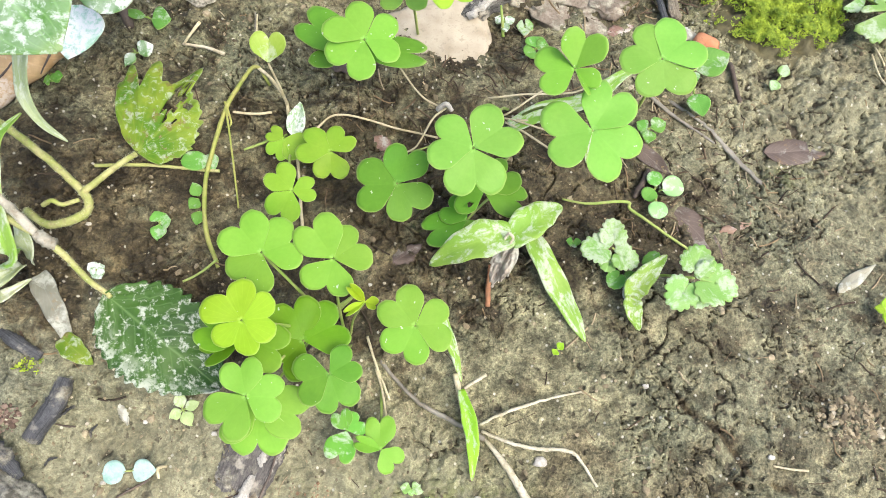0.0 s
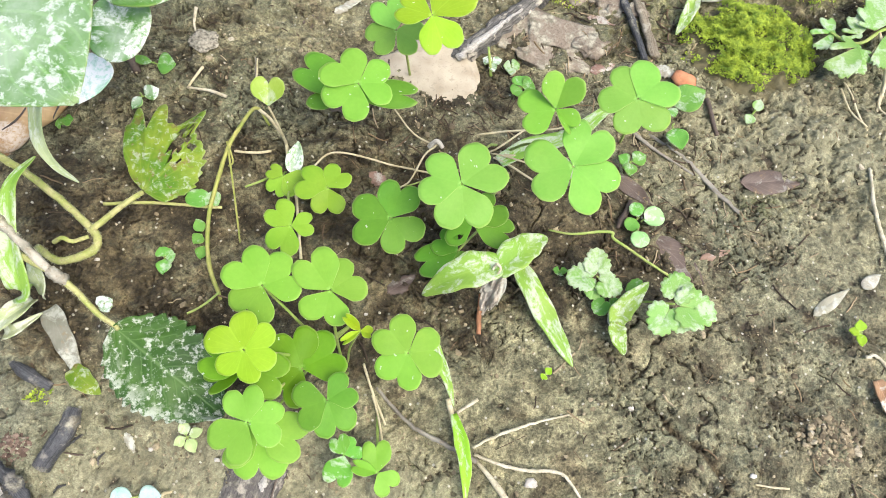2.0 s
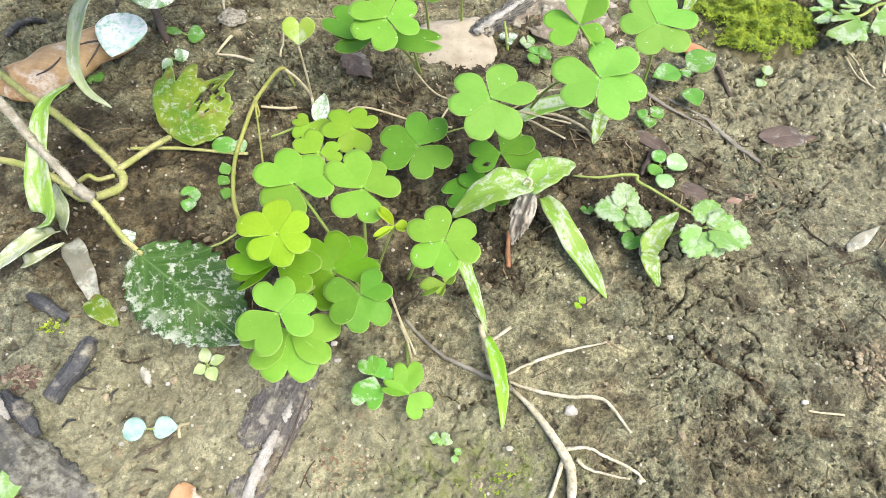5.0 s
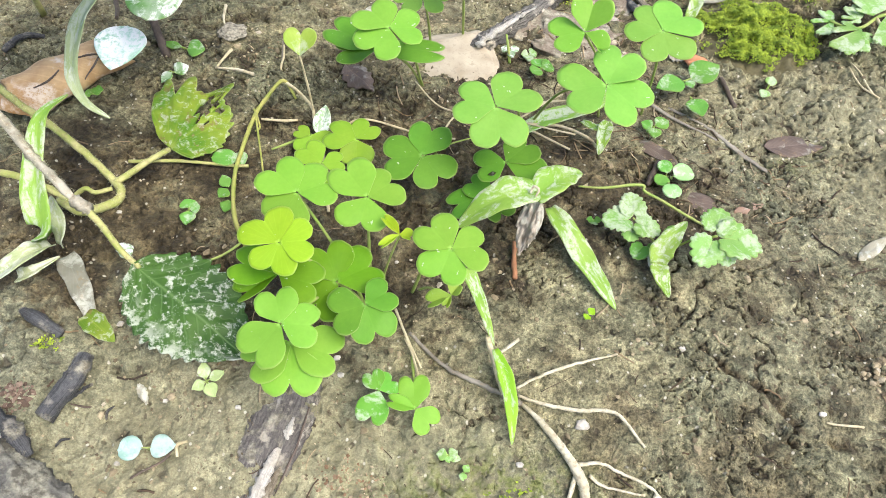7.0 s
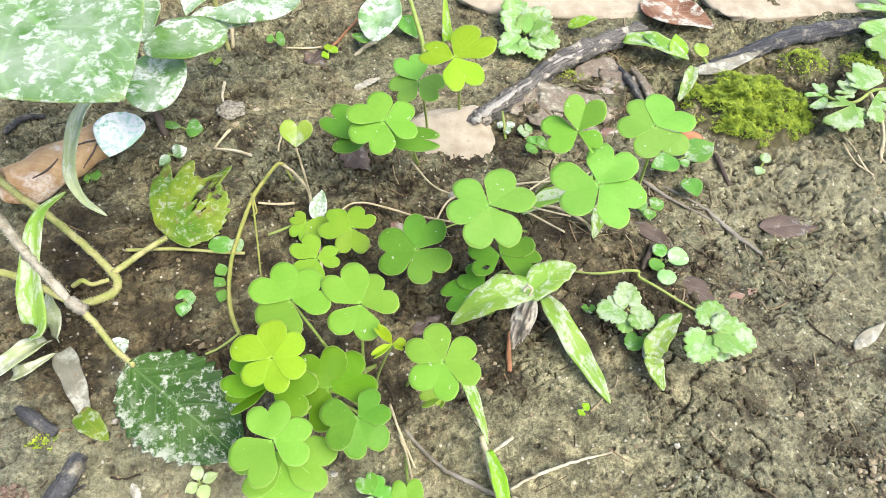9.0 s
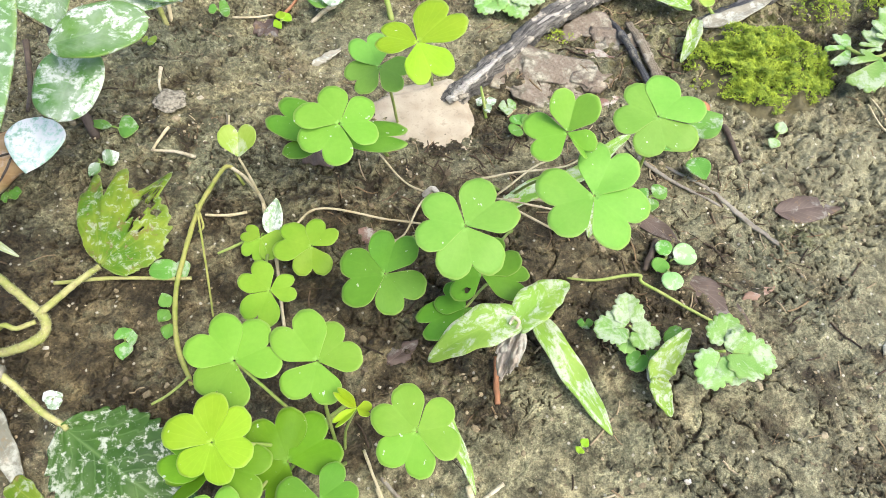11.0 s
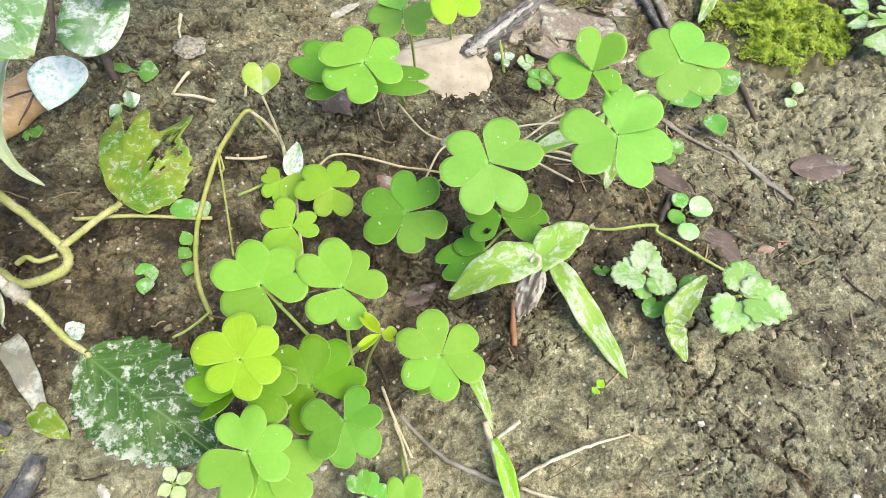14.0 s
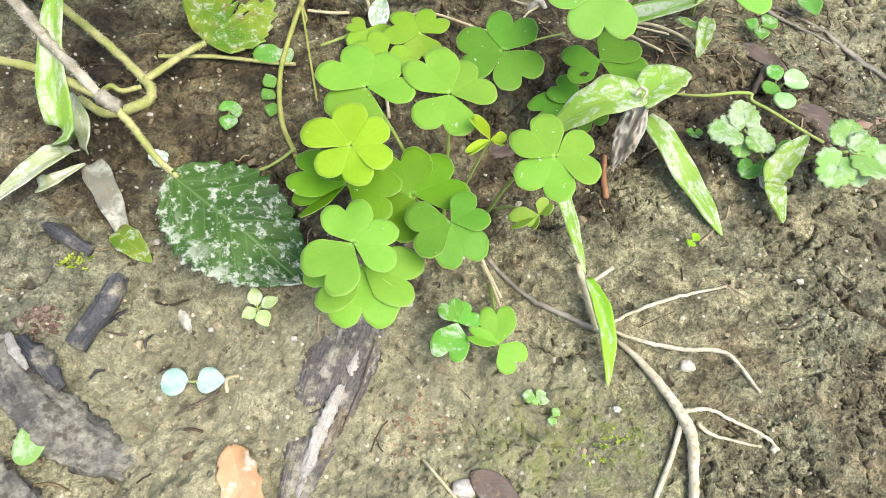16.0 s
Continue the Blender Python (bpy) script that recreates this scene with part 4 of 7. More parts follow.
def moss_clump(place, spread, height, count, label, seed=0, turn=0.0):
    """A mound with many small upright shoots."""
    rng = random.Random(seed)
    base = on(*place)
    ob = thing("moss_clump", base, label, "moss")
    a = radians(turn)
    rx, ry = spread[0] / 2000, spread[1] / 2000

    def top(u, v):
        d = u * u + v * v
        wave = 0.9 + 0.7 * noise.noise(Vector((u * 2.2 + seed, v * 2.2, 0))) + 0.35 * noise.noise(Vector((u * 6 + seed, v * 6, 0)))
        return height / 1000 * max(0.0, 1 - d) ** 0.8 * wave

    def spot(u, v):
        x, y = u * rx * math.cos(a) - v * ry * math.sin(a), u * rx * math.sin(a) + v * ry * math.cos(a)
        return base.x + x, base.y + y

    verts, faces, n = [], [], 36
    for i in range(n + 1):
        for j in range(n + 1):
            u, v = i / n * 2 - 1, j / n * 2 - 1
            x, y = spot(u, v)
            verts.append((x, y, ground_at(x, y) + 0.75 * top(u, v) - 0.0012))
            if i < n and j < n:
                k = i * (n + 1) + j
                faces.append((k, k + n + 1, k + n + 2, k + 1))
    part("mound", make_mesh("mound", verts, faces), MOSSBASE, ob)
    verts, faces = [], []
    for _ in range(count):
        r, t = math.sqrt(rng.random()) * 1.02, rng.random() * 2 * math.pi
        r *= 1 + 0.18 * noise.noise(Vector((math.cos(t) * 1.7, math.sin(t) * 1.7, seed)))
        u, v = r * math.cos(t), r * math.sin(t)
        bare = noise.noise(Vector((u * 2.6, v * 2.6, seed + 5))) + 0.45 * noise.noise(Vector((u * 7, v * 7, seed + 9)))
        if bare < 0.95 * (u * u + v * v) - 0.3 + 0.6 * max(0.0, -v) - 0.75 * rng.random() ** 2:
            continue
        x, y = spot(u, v)
        z = ground_at(x, y) + top(u, v) - 0.0004
        tall = rng.uniform(0.0007, 0.0017)
        lean = Vector((rng.uniform(-0.5, 0.5) + u * 0.4, rng.uniform(-0.5, 0.5) + v * 0.4, 1)).normalized()
        tip = Vector((x, y, z)) + lean * tall
        for k in range(4):
            b = rng.random() * 2 * math.pi
            out = Vector((math.cos(b), math.sin(b), rng.uniform(0.0, 0.7))) * rng.uniform(0.0004, 0.0008)
            side = Vector((-math.sin(b), math.cos(b), 0)) * 0.00024
            start = Vector((x, y, z)).lerp(tip, 0.45 + 0.5 * k / 4)
            c = len(verts)
            verts += [start, start + out * 0.55 + side, start + out + Vector((0, 0, 0.0001)), start + out * 0.55 - side]
            faces.append((c, c + 1, c + 2, c + 3))
    tagged(part("turf", make_mesh("turf", verts, faces, smooth=False), MOSS, ob), kind="stuff")
    return ob



# wood sorrel, the lower clump
sorrel((-38.7, 49.5, 42.1), (-23.3, 36.8), ((133, 10.8, 14.5, 7.7), (21.9, 9.5, 15.3, 3), (-122.5, 9.4, 14.5, -10.4),), seed=1)
sorrel((-20.9, 48.3, 41.5), (-21.6, 36.8), ((125.8, 11.8, 13.5, 9.1), (35.1, 8.9, 14, 4.8), (-104.9, 8.9, 14.6, -12.1),), seed=2)
sorrel((-40.8, 31.4, 47.1), (-23.2, 35.1), ((124.5, 9, 15, 7.7), (6.8, 7.9, 12.9, -1.1), (-108.2, 7.5, 12.6, -13.1),), LIME, label="yellow-green young wood sorrel leaf above the clump", seed=3)
sorrel((-42.4, 28.8, 37), (-23.1, 33.4), ((162.4, 12.3, 12, 3.6), (-159.3, 12, 7.5, -18.8, 35), (-17.6, 10.8, 13, -3.8),), SHADED_OLIVE, seed=4)
sorrel((-28.9, 29.5, 31), (-21.4, 33.4), ((109.7, 11.1, 14.5, 10.2), (27.6, 11.5, 15.2, 5.1), (-132.8, 9.7, 15.2, -9.1),), SHADED_OLIVE, label="shaded yellow-green wood sorrel leaf low in the clump", seed=5)
sorrel((-21.2, 20.5, 36), (-19.7, 33.4), ((-164.1, 8.8, 13.6, -4.7), (32, 7.6, 10.5, 3.2), (-69.9, 9.3, 12, -11.6),), SHADED, seed=6)
sorrel((-40.5, 14.9, 38), (-19, 49.2), ((104.6, 8.9, 10.9, 9.2), (-2.4, 8.8, 12.1, -2.1), (-131.1, 10.6, 13.8, -8.8),), FRESH, label="pale lime wood sorrel leaf at the clump's edge", seed=7)
sorrel((-39.3, 14.1, 29), (-19, 49.2), ((-17.6, 12.3, 14, -3.2), (-90.3, 13, 15.5, -10.3), (-153, 12.3, 13, -4.8),), label="wood sorrel leaf tucked under a larger one", seed=8)
sorrel((-0.3, 31.1, 43.7), (-9.9, 42.2), ((129.6, 9.6, 13, 7.5), (6.3, 8.6, 13.6, -0.6), (-115.8, 8.7, 13.3, -11.5),), seed=9)
sorrel((-12.8, 37.8, 40), (-19.9, 36.8), ((140.6, 6.2, 2.8, 31.1, 48), (-149.2, 5.9, 2.4, -10.6, 48), (-19.1, 3.3, 3.4, 1.4, 42),), SHOOT, label="tiny unfolding yellow wood sorrel leaf", seed=10, thickness=0.35)
sorrel((1, 33.5, 15), (-8, 43.1), ((-170.3, 7.3, 5.3, -21.7, 40), (39.8, 4.3, 4.6, 40.1, 40), (-124.8, 3.8, 2.5, -36.5, 45),), YELLOW, label="small folded yellowish wood sorrel leaf near the soil", seed=11, thickness=0.35)

# wood sorrel, the middle of the clump
sorrel((14.6, 79.8, 40.7), (31.1, 117.7), ((164.1, 11.7, 17.6, 3.1), (37.4, 12.7, 18, 7.1), (-85.9, 12.8, 17.6, -10.5),), COOL, seed=12)
sorrel((-6.1, 76.7, 23), (-0.2, 100.5), ((70.9, 11.8, 14.2, 10.5), (-177, 11.9, 17.9, -0.5), (-55.4, 10.5, 15.7, -9.6),), SHADED, seed=13)
sorrel((19.3, 75.5, 21), (33.7, 102.2), ((-171.7, 9.5, 13.1, -2.8), (41.2, 11.4, 12.8, 7.2), (-14.7, 12.8, 11.4, -2.4),), SHADED, label="shaded dark green wood sorrel leaf with an insect hole", seed=14, holes=tuple((i, j) for i in (5, 6) for j in (29, 30, 31, 32)))
sorrel((14.9, 69.7, 13), (24.9, 83.4), ((144.8, 8.3, 10.5, 4.4), (-161.3, 13.8, 11.5, -2.8), (-63.8, 9.3, 10.8, -11.1),), SHADED, label="low shaded dark green wood sorrel leaf under a grass blade", seed=15)
sorrel((45.5, 82.7, 46.3), (35, 115.5), ((59.4, 14, 15.7, 10.4), (-170.1, 12.9, 20.1, -1.5), (-42.6, 13.1, 19.1, -6.9),), COOL, label="large bright green heart-shaped wood sorrel leaf", seed=16)
sorrel((66.1, 104.8, 46.2), (77.5, 119.5), ((150.1, 10.5, 18.3, 5), (38.6, 11.7, 18.3, 7), (-84.1, 10.3, 18.3, -11.5),), COOL, seed=17)
sorrel((40.4, 97.5, 52), (61.2, 118.9), ((-172.3, 10, 15.1, -2.4), (70.6, 10, 12.7, 39.1, 25), (-43.4, 7.7, 6.9, -26, 45),), FRESH, label="half-folded lime wood sorrel leaf", seed=18)

# wood sorrel, the far stalks
sorrel((-15.6, 113.1, 40), (-4.5, 132.7), ((130.5, 11.2, 17.1, 8.2), (5, 9.9, 17.1, 0.1), (-125.6, 11, 17.1, -9.3),), FRESH, seed=19)
sorrel((-20.2, 119.7, 26), (-4.5, 132.7), ((150.1, 18.6, 14.8, 7.4), (-175.9, 13.6, 13.2, -0.1), (-4, 22.3, 11.2, 1.6),), SHADED, label="shaded dark green wood sorrel leaf under a brighter one", seed=20)
sorrel((-4.8, 137.2, 34), (-0.7, 147.9), ((110.9, 11.5, 12.6, 10.4), (-151, 9.7, 13, -6.4), (-23.8, 8.9, 14.1, -6.1),), COOL, seed=21)
sorrel((6.3, 129.5, 51), (12.7, 164.4), ((162.5, 10.7, 11.5, 2.9), (42.7, 14.5, 16, 8.6), (-70.6, 11.7, 13.9, -10.4),), LIME, label="yellow-green young wood sorrel leaf above the clump", seed=22)
sorrel((-44, 110.6, 31), (-42.9, 111.5), ((87.6, 8.8, 10.8, 30.3, 24),), YELLOW, label="pale yellow two-lobed young sorrel leaf", seed=23, thickness=0.4, stalk=STRAW)
sorrel((-26.9, 90.9, 14), (-33.1, 90.6), ((160.3, 10.4, 13, 3.1), (51.2, 8.1, 10.7, 6.4), (-90.6, 8.5, 11.8, -12.8),), YOUNG, label="small yellowish wood sorrel leaf near the soil", seed=24)
sorrel((-36.1, 74.1, 23), (-41.7, 96.4), ((134.5, 8.8, 10.3, 6.3), (10, 6.7, 8.5, -1.8), (-117.4, 9.1, 11.5, -11.2),), YOUNG, label="small yellowish wood sorrel leaf", seed=25)
sorrel((-42.9, 98, 8), (-43.1, 102.7), ((151, 5.8, 6.2, 0.3), (-119.9, 6.9, 8.3, -13), (-31.7, 7.2, 10.8, -8.9),), YOUNG, label="tiny sorrel leaf at a runner's knot", seed=26, thickness=0.3)

# wood sorrel, small leaves below the clump
sorrel((-9.4, 3.2, 9), (-10.1, 23.2), ((94.4, 9, 9.1, 9.6), (-46, 6.7, 8.8, -11.6), (162.1, 7.8, 4.4, 8.4, 35),), label="small wood sorrel leaf with one folded leaflet", seed=27)
sorrel((-18.9, 8.2, 10), (-18.9, 12.1), ((115, 5.8, 6.5, 5), (38.1, 5.1, 7.6, 0.3), (-108.9, 8.9, 9.4, -11.9),), SPOTTED, label="small mud-dusted wood sorrel leaf on the soil", seed=28)

# creeping plant with thick hairy stems and a mottled lobed leaf
plant("creeping_plant", (-103.3, 80.2), "hairy yellow-green creeping stems with a mottled lobed leaf", "plant", [
    stem(((-150.4, 114.7, 18), (-142.5, 108.8, 16), (-131.4, 100.1, 12), (-121.5, 94.3, 8), (-110.7, 86.2, 5), (-102, 78.4, 2.5)), (1.05, 1.25, 1.15), THICK, rough=0.14, steps=10, seed=1),
    stem(((-103.5, 79.9, 2.5), (-100, 75.1, 2.5), (-102, 70.4, 2.5), (-111, 68, 2.5), (-118.8, 72.7, 2)), (1.2, 1.45, 1.1), THICK, rough=0.14, seed=2),
    stem(((-102.1, 78, 3), (-93.8, 86.3, 4.5), (-87.6, 91.4, 5)), (1.08, 0.85), THICK, name="petiole", rough=0.12, seed=3),
    stem(((-100.5, 87.8, 2), (-87.9, 88.7, 2.5), (-75.5, 88.5, 2), (-63, 87.9, 1.5)), (0.62, 0.55), THICK, name="petiole", rough=0.1, seed=4),
    stem(((-113.3, 74, 4), (-109.8, 74.7, 5), (-107, 73.8, 4), (-102.4, 75.6, 3)), (0.77, 0.69), THICK, name="side_shoot", seed=5),
    cut_leaf((-87.6, 91.8, 5), ((-26, 8.5), (-17, 9.5), (-9, 10.5), (-1, 12.5), (7, 14.5), (15, 16.5), (23, 18.5), (31, 20.5), (39, 22), (46, 23.5), (53, 25), (64, 34), (75, 26), (86, 34), (101, 31), (110, 24), (118, 16.5), (128, 9)), LOBED, width=6, teeth=0.035, bend=0.02, ripple=0.035, seed=2, eaten=(46, 68)),
    hairs(((-150.4, 114.7, 18), (-142.5, 108.8, 16), (-131.4, 100.1, 12), (-121.5, 94.3, 8), (-110.7, 86.2, 5), (-102, 78.4, 2.5)), 1.2, 630, 1),
    hairs(((-103.5, 79.9, 2.5), (-100, 75.1, 2.5), (-102, 70.4, 2.5), (-111, 68, 2.5), (-118.8, 72.7, 2)), 1.4, 390, 2),
    hairs(((-102.1, 78, 3), (-93.8, 86.3, 4.5), (-87.6, 91.4, 5)), 0.89, 225, 3),
])

# upright plant whose grey stem carries a dark serrated leaf
plant("nettle_like_plant", (-157.1, 116.3), "leaning grey-green stem with a dark serrated mud-dusted leaf", "plant", [
    stem(((-138.6, 90.9, 33), (-129.4, 84.3, 32), (-123.1, 79.3, 30), (-112.9, 68.4, 27), (-101.5, 57.8, 24)), (1.55, 1.5, 1.25), GREYSTEM, rough=0.3, steps=10, seed=6),
    stem(((-102.3, 58.3, 24), (-99.4, 56.3, 23), (-97.5, 56, 22)), (1.8, 1.5), GREYSTEM, name="knot", rough=0.2, sides=14, seed=7),
    stem(((-100.1, 57.1, 23.5), (-95.4, 52.8, 18), (-91, 47.8, 13), (-88, 45.7, 9.4), (-86.5, 44.3, 8.8)), (1.0, 0.85, 0.65), THICK, name="petiole", rough=0.1, seed=8),
    stem(((-133.2, 70.2, 20), (-125.1, 68.5, 20), (-115.6, 65.2, 21), (-102, 58.1, 23.5)), (1.02, 1.09), THICK, rough=0.1, seed=9),
    leaf((-87.9, 45, 8.5), -38, 41.5, 28.0, -6.2, "shield", SERRATE, label="dark green serrated leaf dusted with pale mud", bend=0.08, fold=3, teeth=13, depth=0.05, ripple=0.03, seed=4, quilt=0.02, crimp=0.014),
    hairs(((-138.6, 90.9, 33), (-129.4, 84.3, 32), (-123.1, 79.3, 30), (-112.9, 68.4, 27), (-101.5, 57.8, 24)), 1.4, 900, 4),
    hairs(((-100.1, 57.1, 23.5), (-95.4, 52.8, 18), (-91, 47.8, 13), (-87, 44.4, 9)), 0.96, 225, 5),
])

# grass tuft with dry leaves beside the stems
plant("grass_tuft", (-118.7, 57.9), "grass tuft with green and withered grey blades", "grass", [
    grass(((-118.5, 57.7, 2), (-113.5, 54.4, 15), (-113.8, 62.6, 22), (-113.6, 72.3, 27), (-112.7, 81.9, 29), (-109.1, 91.2, 28)), 6.8, GRASS, seed=1, shape=0.55),
    grass(((-114.4, 56.8, 2), (-112.6, 59.5, 10), (-114.4, 66.1, 13)), 5, PALEGRASS, seed=2),
    grass(((-115.3, 54.8, 6), (-118, 49, 9), (-125.4, 43.9, 7), (-135.3, 38.4, 3)), 5.7, PALEGRASS, label="withered whitish blade", seed=3, fold=30),
    grass(((-122.4, 44.6, 4), (-117.6, 45.5, 5), (-111.4, 50.4, 6)), 4.4, PALEGRASS, label="pale torn blade", seed=4, shape=0.4),
    grass(((-111.7, 52.6, 3), (-106.7, 44.7, 1.6), (-102.8, 36.9, 1), (-100.2, 31.4, 0.6)), 6.5, MUDDY, label="withered mud-grey blade", seed=5, fold=8, shape=0.5),
    grass(((-103, 34.4, 2), (-98.7, 30.8, 2.5), (-94.1, 27, 0.8)), 6.2, LOBED, label="olive blade end lying on mud", seed=6),
])

# tall dusty plant with broad leaves
plant("broadleaf_plant", (-111.9, 242.1), "tall weed with broad round leaves caked in pale dried mud", "plant", [
    leaf((-125, 131, 82), -45, 75, 62, 0, "spade", BROAD, label="large green leaf covered in white dried mud", bend=0.02, arch=0.03, fold=3, ripple=0.012, seed=1),
    stem(((-150, 165, -1), (-141, 151, 45), (-121, 126, 82)), (1.3, 0.9, 0.6), THICK, seed=12),
    leaf((-93.5, 141.5, 43), 20, 27, 20, 5, "round", HALFWHITE, bend=0.1, curl=0.12, seed=2),
    leaf((-88.5, 147.5, 38), -103, 23.5, 20, -6, "round", WHITED, bend=0.08, curl=0.12, seed=3),
    leaf((-47.9, 179.4, 43.8), -174.2, 35, 17.3, 0.4, "ovate", WHITED, bend=0.12, curl=0.2, seed=4),
    leaf((-85, 197.1, 41.7), -104.2, 20.5, 14.7, -5.5, "heart", WHITED, bend=0.1, seed=5),
    leaf((-112.5, 187, 38), -66, 25, 19, -3.7, "ovate", BROAD, bend=0.1, seed=6),
    leaf((-90, 177.5, 31), -3, 23, 12, 2, "ovate", WHITED, bend=0.1, seed=9),
    leaf((-106.6, 137, 18), -100, 18, 17.5, -12, "spade", MINT, label="round leaf whitened by dried mud", bend=-0.02, fold=5, seed=7),
    stem(((-118.4, 186, 14), (-108, 162.4, 10), (-103.3, 150.7, 5), (-99.8, 143.1, -1)), (1.48, 1.6), DARKTWIG, seed=1),
    stem(((-108.8, 137, 21), (-112, 146, 17), (-116.7, 158.6, 14), (-118.3, 170, 20)), (0.6, 1.08), DARKTWIG, seed=2),
    stem(((-89.8, 213.3, 26), (-89.1, 209.4, 12), (-87.1, 203.7, -1)), (1.27, 0.94), THICK, seed=3),
    stem(((-85.5, 214.7, 8), (-85.9, 206, -1)), (0.91, 0.81), STRAW, seed=4),
])
single("trailing_blade", (-113, 100), "thin drooping pale blade streaked with mud", "grass", grass(((-101.3, 115.1, 44.0), (-105.8, 109.9, 39.2), (-107.9, 101.5, 34.2), (-107.3, 94.5, 30.7), (-103.6, 88.8, 28.8), (-96.2, 83.7, 27.7)), 4.6, PALEGRASS, seed=3, shape=0.5, twist=15))
plant("dead_leaf", (-131, 123.5), "curled tan-brown dead leaf on the soil", "leaf", [
    roll(((-140, 107.7, 7), (-132.7, 115.3, 7.5), (-124.9, 126.1, 7.5), (-115.8, 137.1, 7)), (8.4, 9.1, 7.7), TANLEAF, name="blade", wrap=300, turn=30, seed=2, flat=0.75),
    stem(((-120.6, 122.5, 13), (-117.7, 125.1, 13.3), (-114.7, 127.5, 13)), (0.2, 0.36, 0.2), DARKTWIG, name="vein", label="dark brown vein", rough=0.2),
    stem(((-124.0, 115.9, 13), (-126.8, 111.5, 13.3), (-129.7, 107.6, 13)), (0.2, 0.36, 0.2), DARKTWIG, name="vein", label="dark brown vein", rough=0.2),
    stem(((-114.7, 127.5, 13), (-114.5, 120.7, 13.3), (-115.3, 112.6, 13)), (0.2, 0.36, 0.2), DARKTWIG, name="vein", label="dark brown vein", rough=0.2),
])
single("round_husk", (-78, 157.8), "round flat greyish seed husk on damp soil", "husk", stone((-78, 157.8, 1.2), (10.6, 9.8, 2), HUSK, rough=0.22, detail=4, seed=4, square=0.95))
single("dry_stalk", (-84.2, 172), "thin pale dry stalk on soil", "stalk", stem(((-81.7, 162.8, 2.5), (-82.4, 166.7, 3.5), (-81.9, 172.1, 4.5)), (0.33, 0.67), ROOT))

# broad grass seedlings
plant("grass_seedling", (30.1, 70.7), "short broad grass seedling streaked with pale mud", "grass", [
    grass(((26.2, 60.3, 27), (18.8, 58.4, 28), (11.5, 56.4, 25), (3.4, 53.6, 19)), 10.1, GRASS, seed=1, fold=14, shape=0.75),
    grass(((25.3, 58.4, 26), (30.9, 63.3, 27), (36.4, 67.7, 25), (42, 71.1, 22)), 9.1, GRASS, seed=2, fold=14),
    leaf((26.4, 58.5, 25), -114.8, 19.2, 7, -50.9, "ovate", PAPER, label="withered papery blade", bend=0.15, curl=0.45, ripple=0.05, crimp=0.1, seed=3),
    stem(((32.3, 75.1, -1), (29.3, 66.7, 14), (25.7, 59.1, 27)), (0.57, 0.63), STALK),
    stem(((23.8, 58.1, 29), (24.8, 59.4, 30), (26, 58.1, 30), (25.2, 56.8, 29)), (0.31, 0.43, 0.31), ROOT, name="sheath", label="pale curled sheath"),
])
single("fallen_grass", (43.6, 50.1), "narrow green grass blade lying on the soil", "grass", grass(((34.2, 67.6, 8), (37.9, 59.7, 8), (42.7, 50.7, 5), (47.3, 42.3, 3), (51.5, 34.8, 0.6)), 7, GRASS, seed=5, fold=12, shape=0.8))
plant("grass_shoot", (13, 24.4), "young grass shoot with a bright green blade", "grass", [
    grass(((5.8, 40.6, 18), (8.8, 34.4, 11), (11.5, 28.8, 6), (13.2, 22.2, 3)), 3.7, GRASS, seed=6, shape=0.45, fold=15),
    stem(((11.4, 24.4, 4), (13.2, 16.5, 2.5), (15, 8.8, 1)), (0.84, 0.72), STRAW, name="sheath"),
    grass(((12.9, 19.6, 8), (14.7, 12.3, 9), (16.2, 4.4, 7), (16.1, -5.2, 2)), 3.9, GRASS_CLEAN, seed=7, shape=0.95, fold=18),
])
plant("grass_sprout", (67.9, 49.1), "tiny curled grass sprout with two pale blades", "grass", [
    grass(((65.6, 47.4, 5), (66.4, 50.5, 9), (70.1, 54.5, 12), (75.8, 59.9, 12)), 6.7, GRASS, seed=8, fold=16),
    grass(((65.1, 48.2, 6), (65.5, 43.3, 6), (68.4, 38.3, 2)), 5.4, GRASS, seed=9, fold=16),
    leaf((65.9, 47.6, 3), 123.8, 4.4, 3.4, 18.7, "ovate", DRY, label="withered scale", bend=0.12),
    stem(((67.7, 48.5, -1), (65.4, 47.5, 6)), (0.76, 0.63), STALK),
])

# scallop-leaved herb seedlings
plant("herb_seedling", (66.5, 60.5), "small herb with scalloped pale green leaves", "herb", [
    leaf((59.9, 62.4, 10), 87.3, 8.8, 9, 10.1, "fan", HERB, bend=0.12, teeth=15, depth=0.12, lobes=3, seed=1),
    leaf((59.4, 61.8, 10), 177.5, 8.9, 10, 2, "fan", HERB, bend=0.12, teeth=15, depth=0.12, lobes=3, seed=2),
    leaf((59.6, 61.1, 10), -18.6, 8.5, 9, -0.5, "fan", HERB, bend=0.12, teeth=15, depth=0.12, lobes=3, seed=3),
    leaf((60.1, 61.4, 9), -112.7, 6.6, 7.7, -7.5, "fan", HERB, bend=0.12, teeth=15, depth=0.12, lobes=3, seed=4),
    leaf((63.4, 55.9, 4), -134.4, 5.8, 6.1, -0.1, "fan", SPROUT, bend=0.12, teeth=11, depth=0.08, seed=5),
    leaf((64.3, 55.8, 4), -53.3, 4.6, 6.1, -4.3, "fan", SPROUT, bend=0.12, teeth=11, depth=0.08, seed=6),
    leaf((71.5, 57.8, 4), 46.3, 6.8, 5.2, 3.6, "fan", SPROUT, bend=0.12, teeth=11, depth=0.08, seed=7),
    stem(((70, 59.6, -1), (65, 60.3, 5), (59.6, 62.4, 10)), (0.38, 0.32), STALK),
])
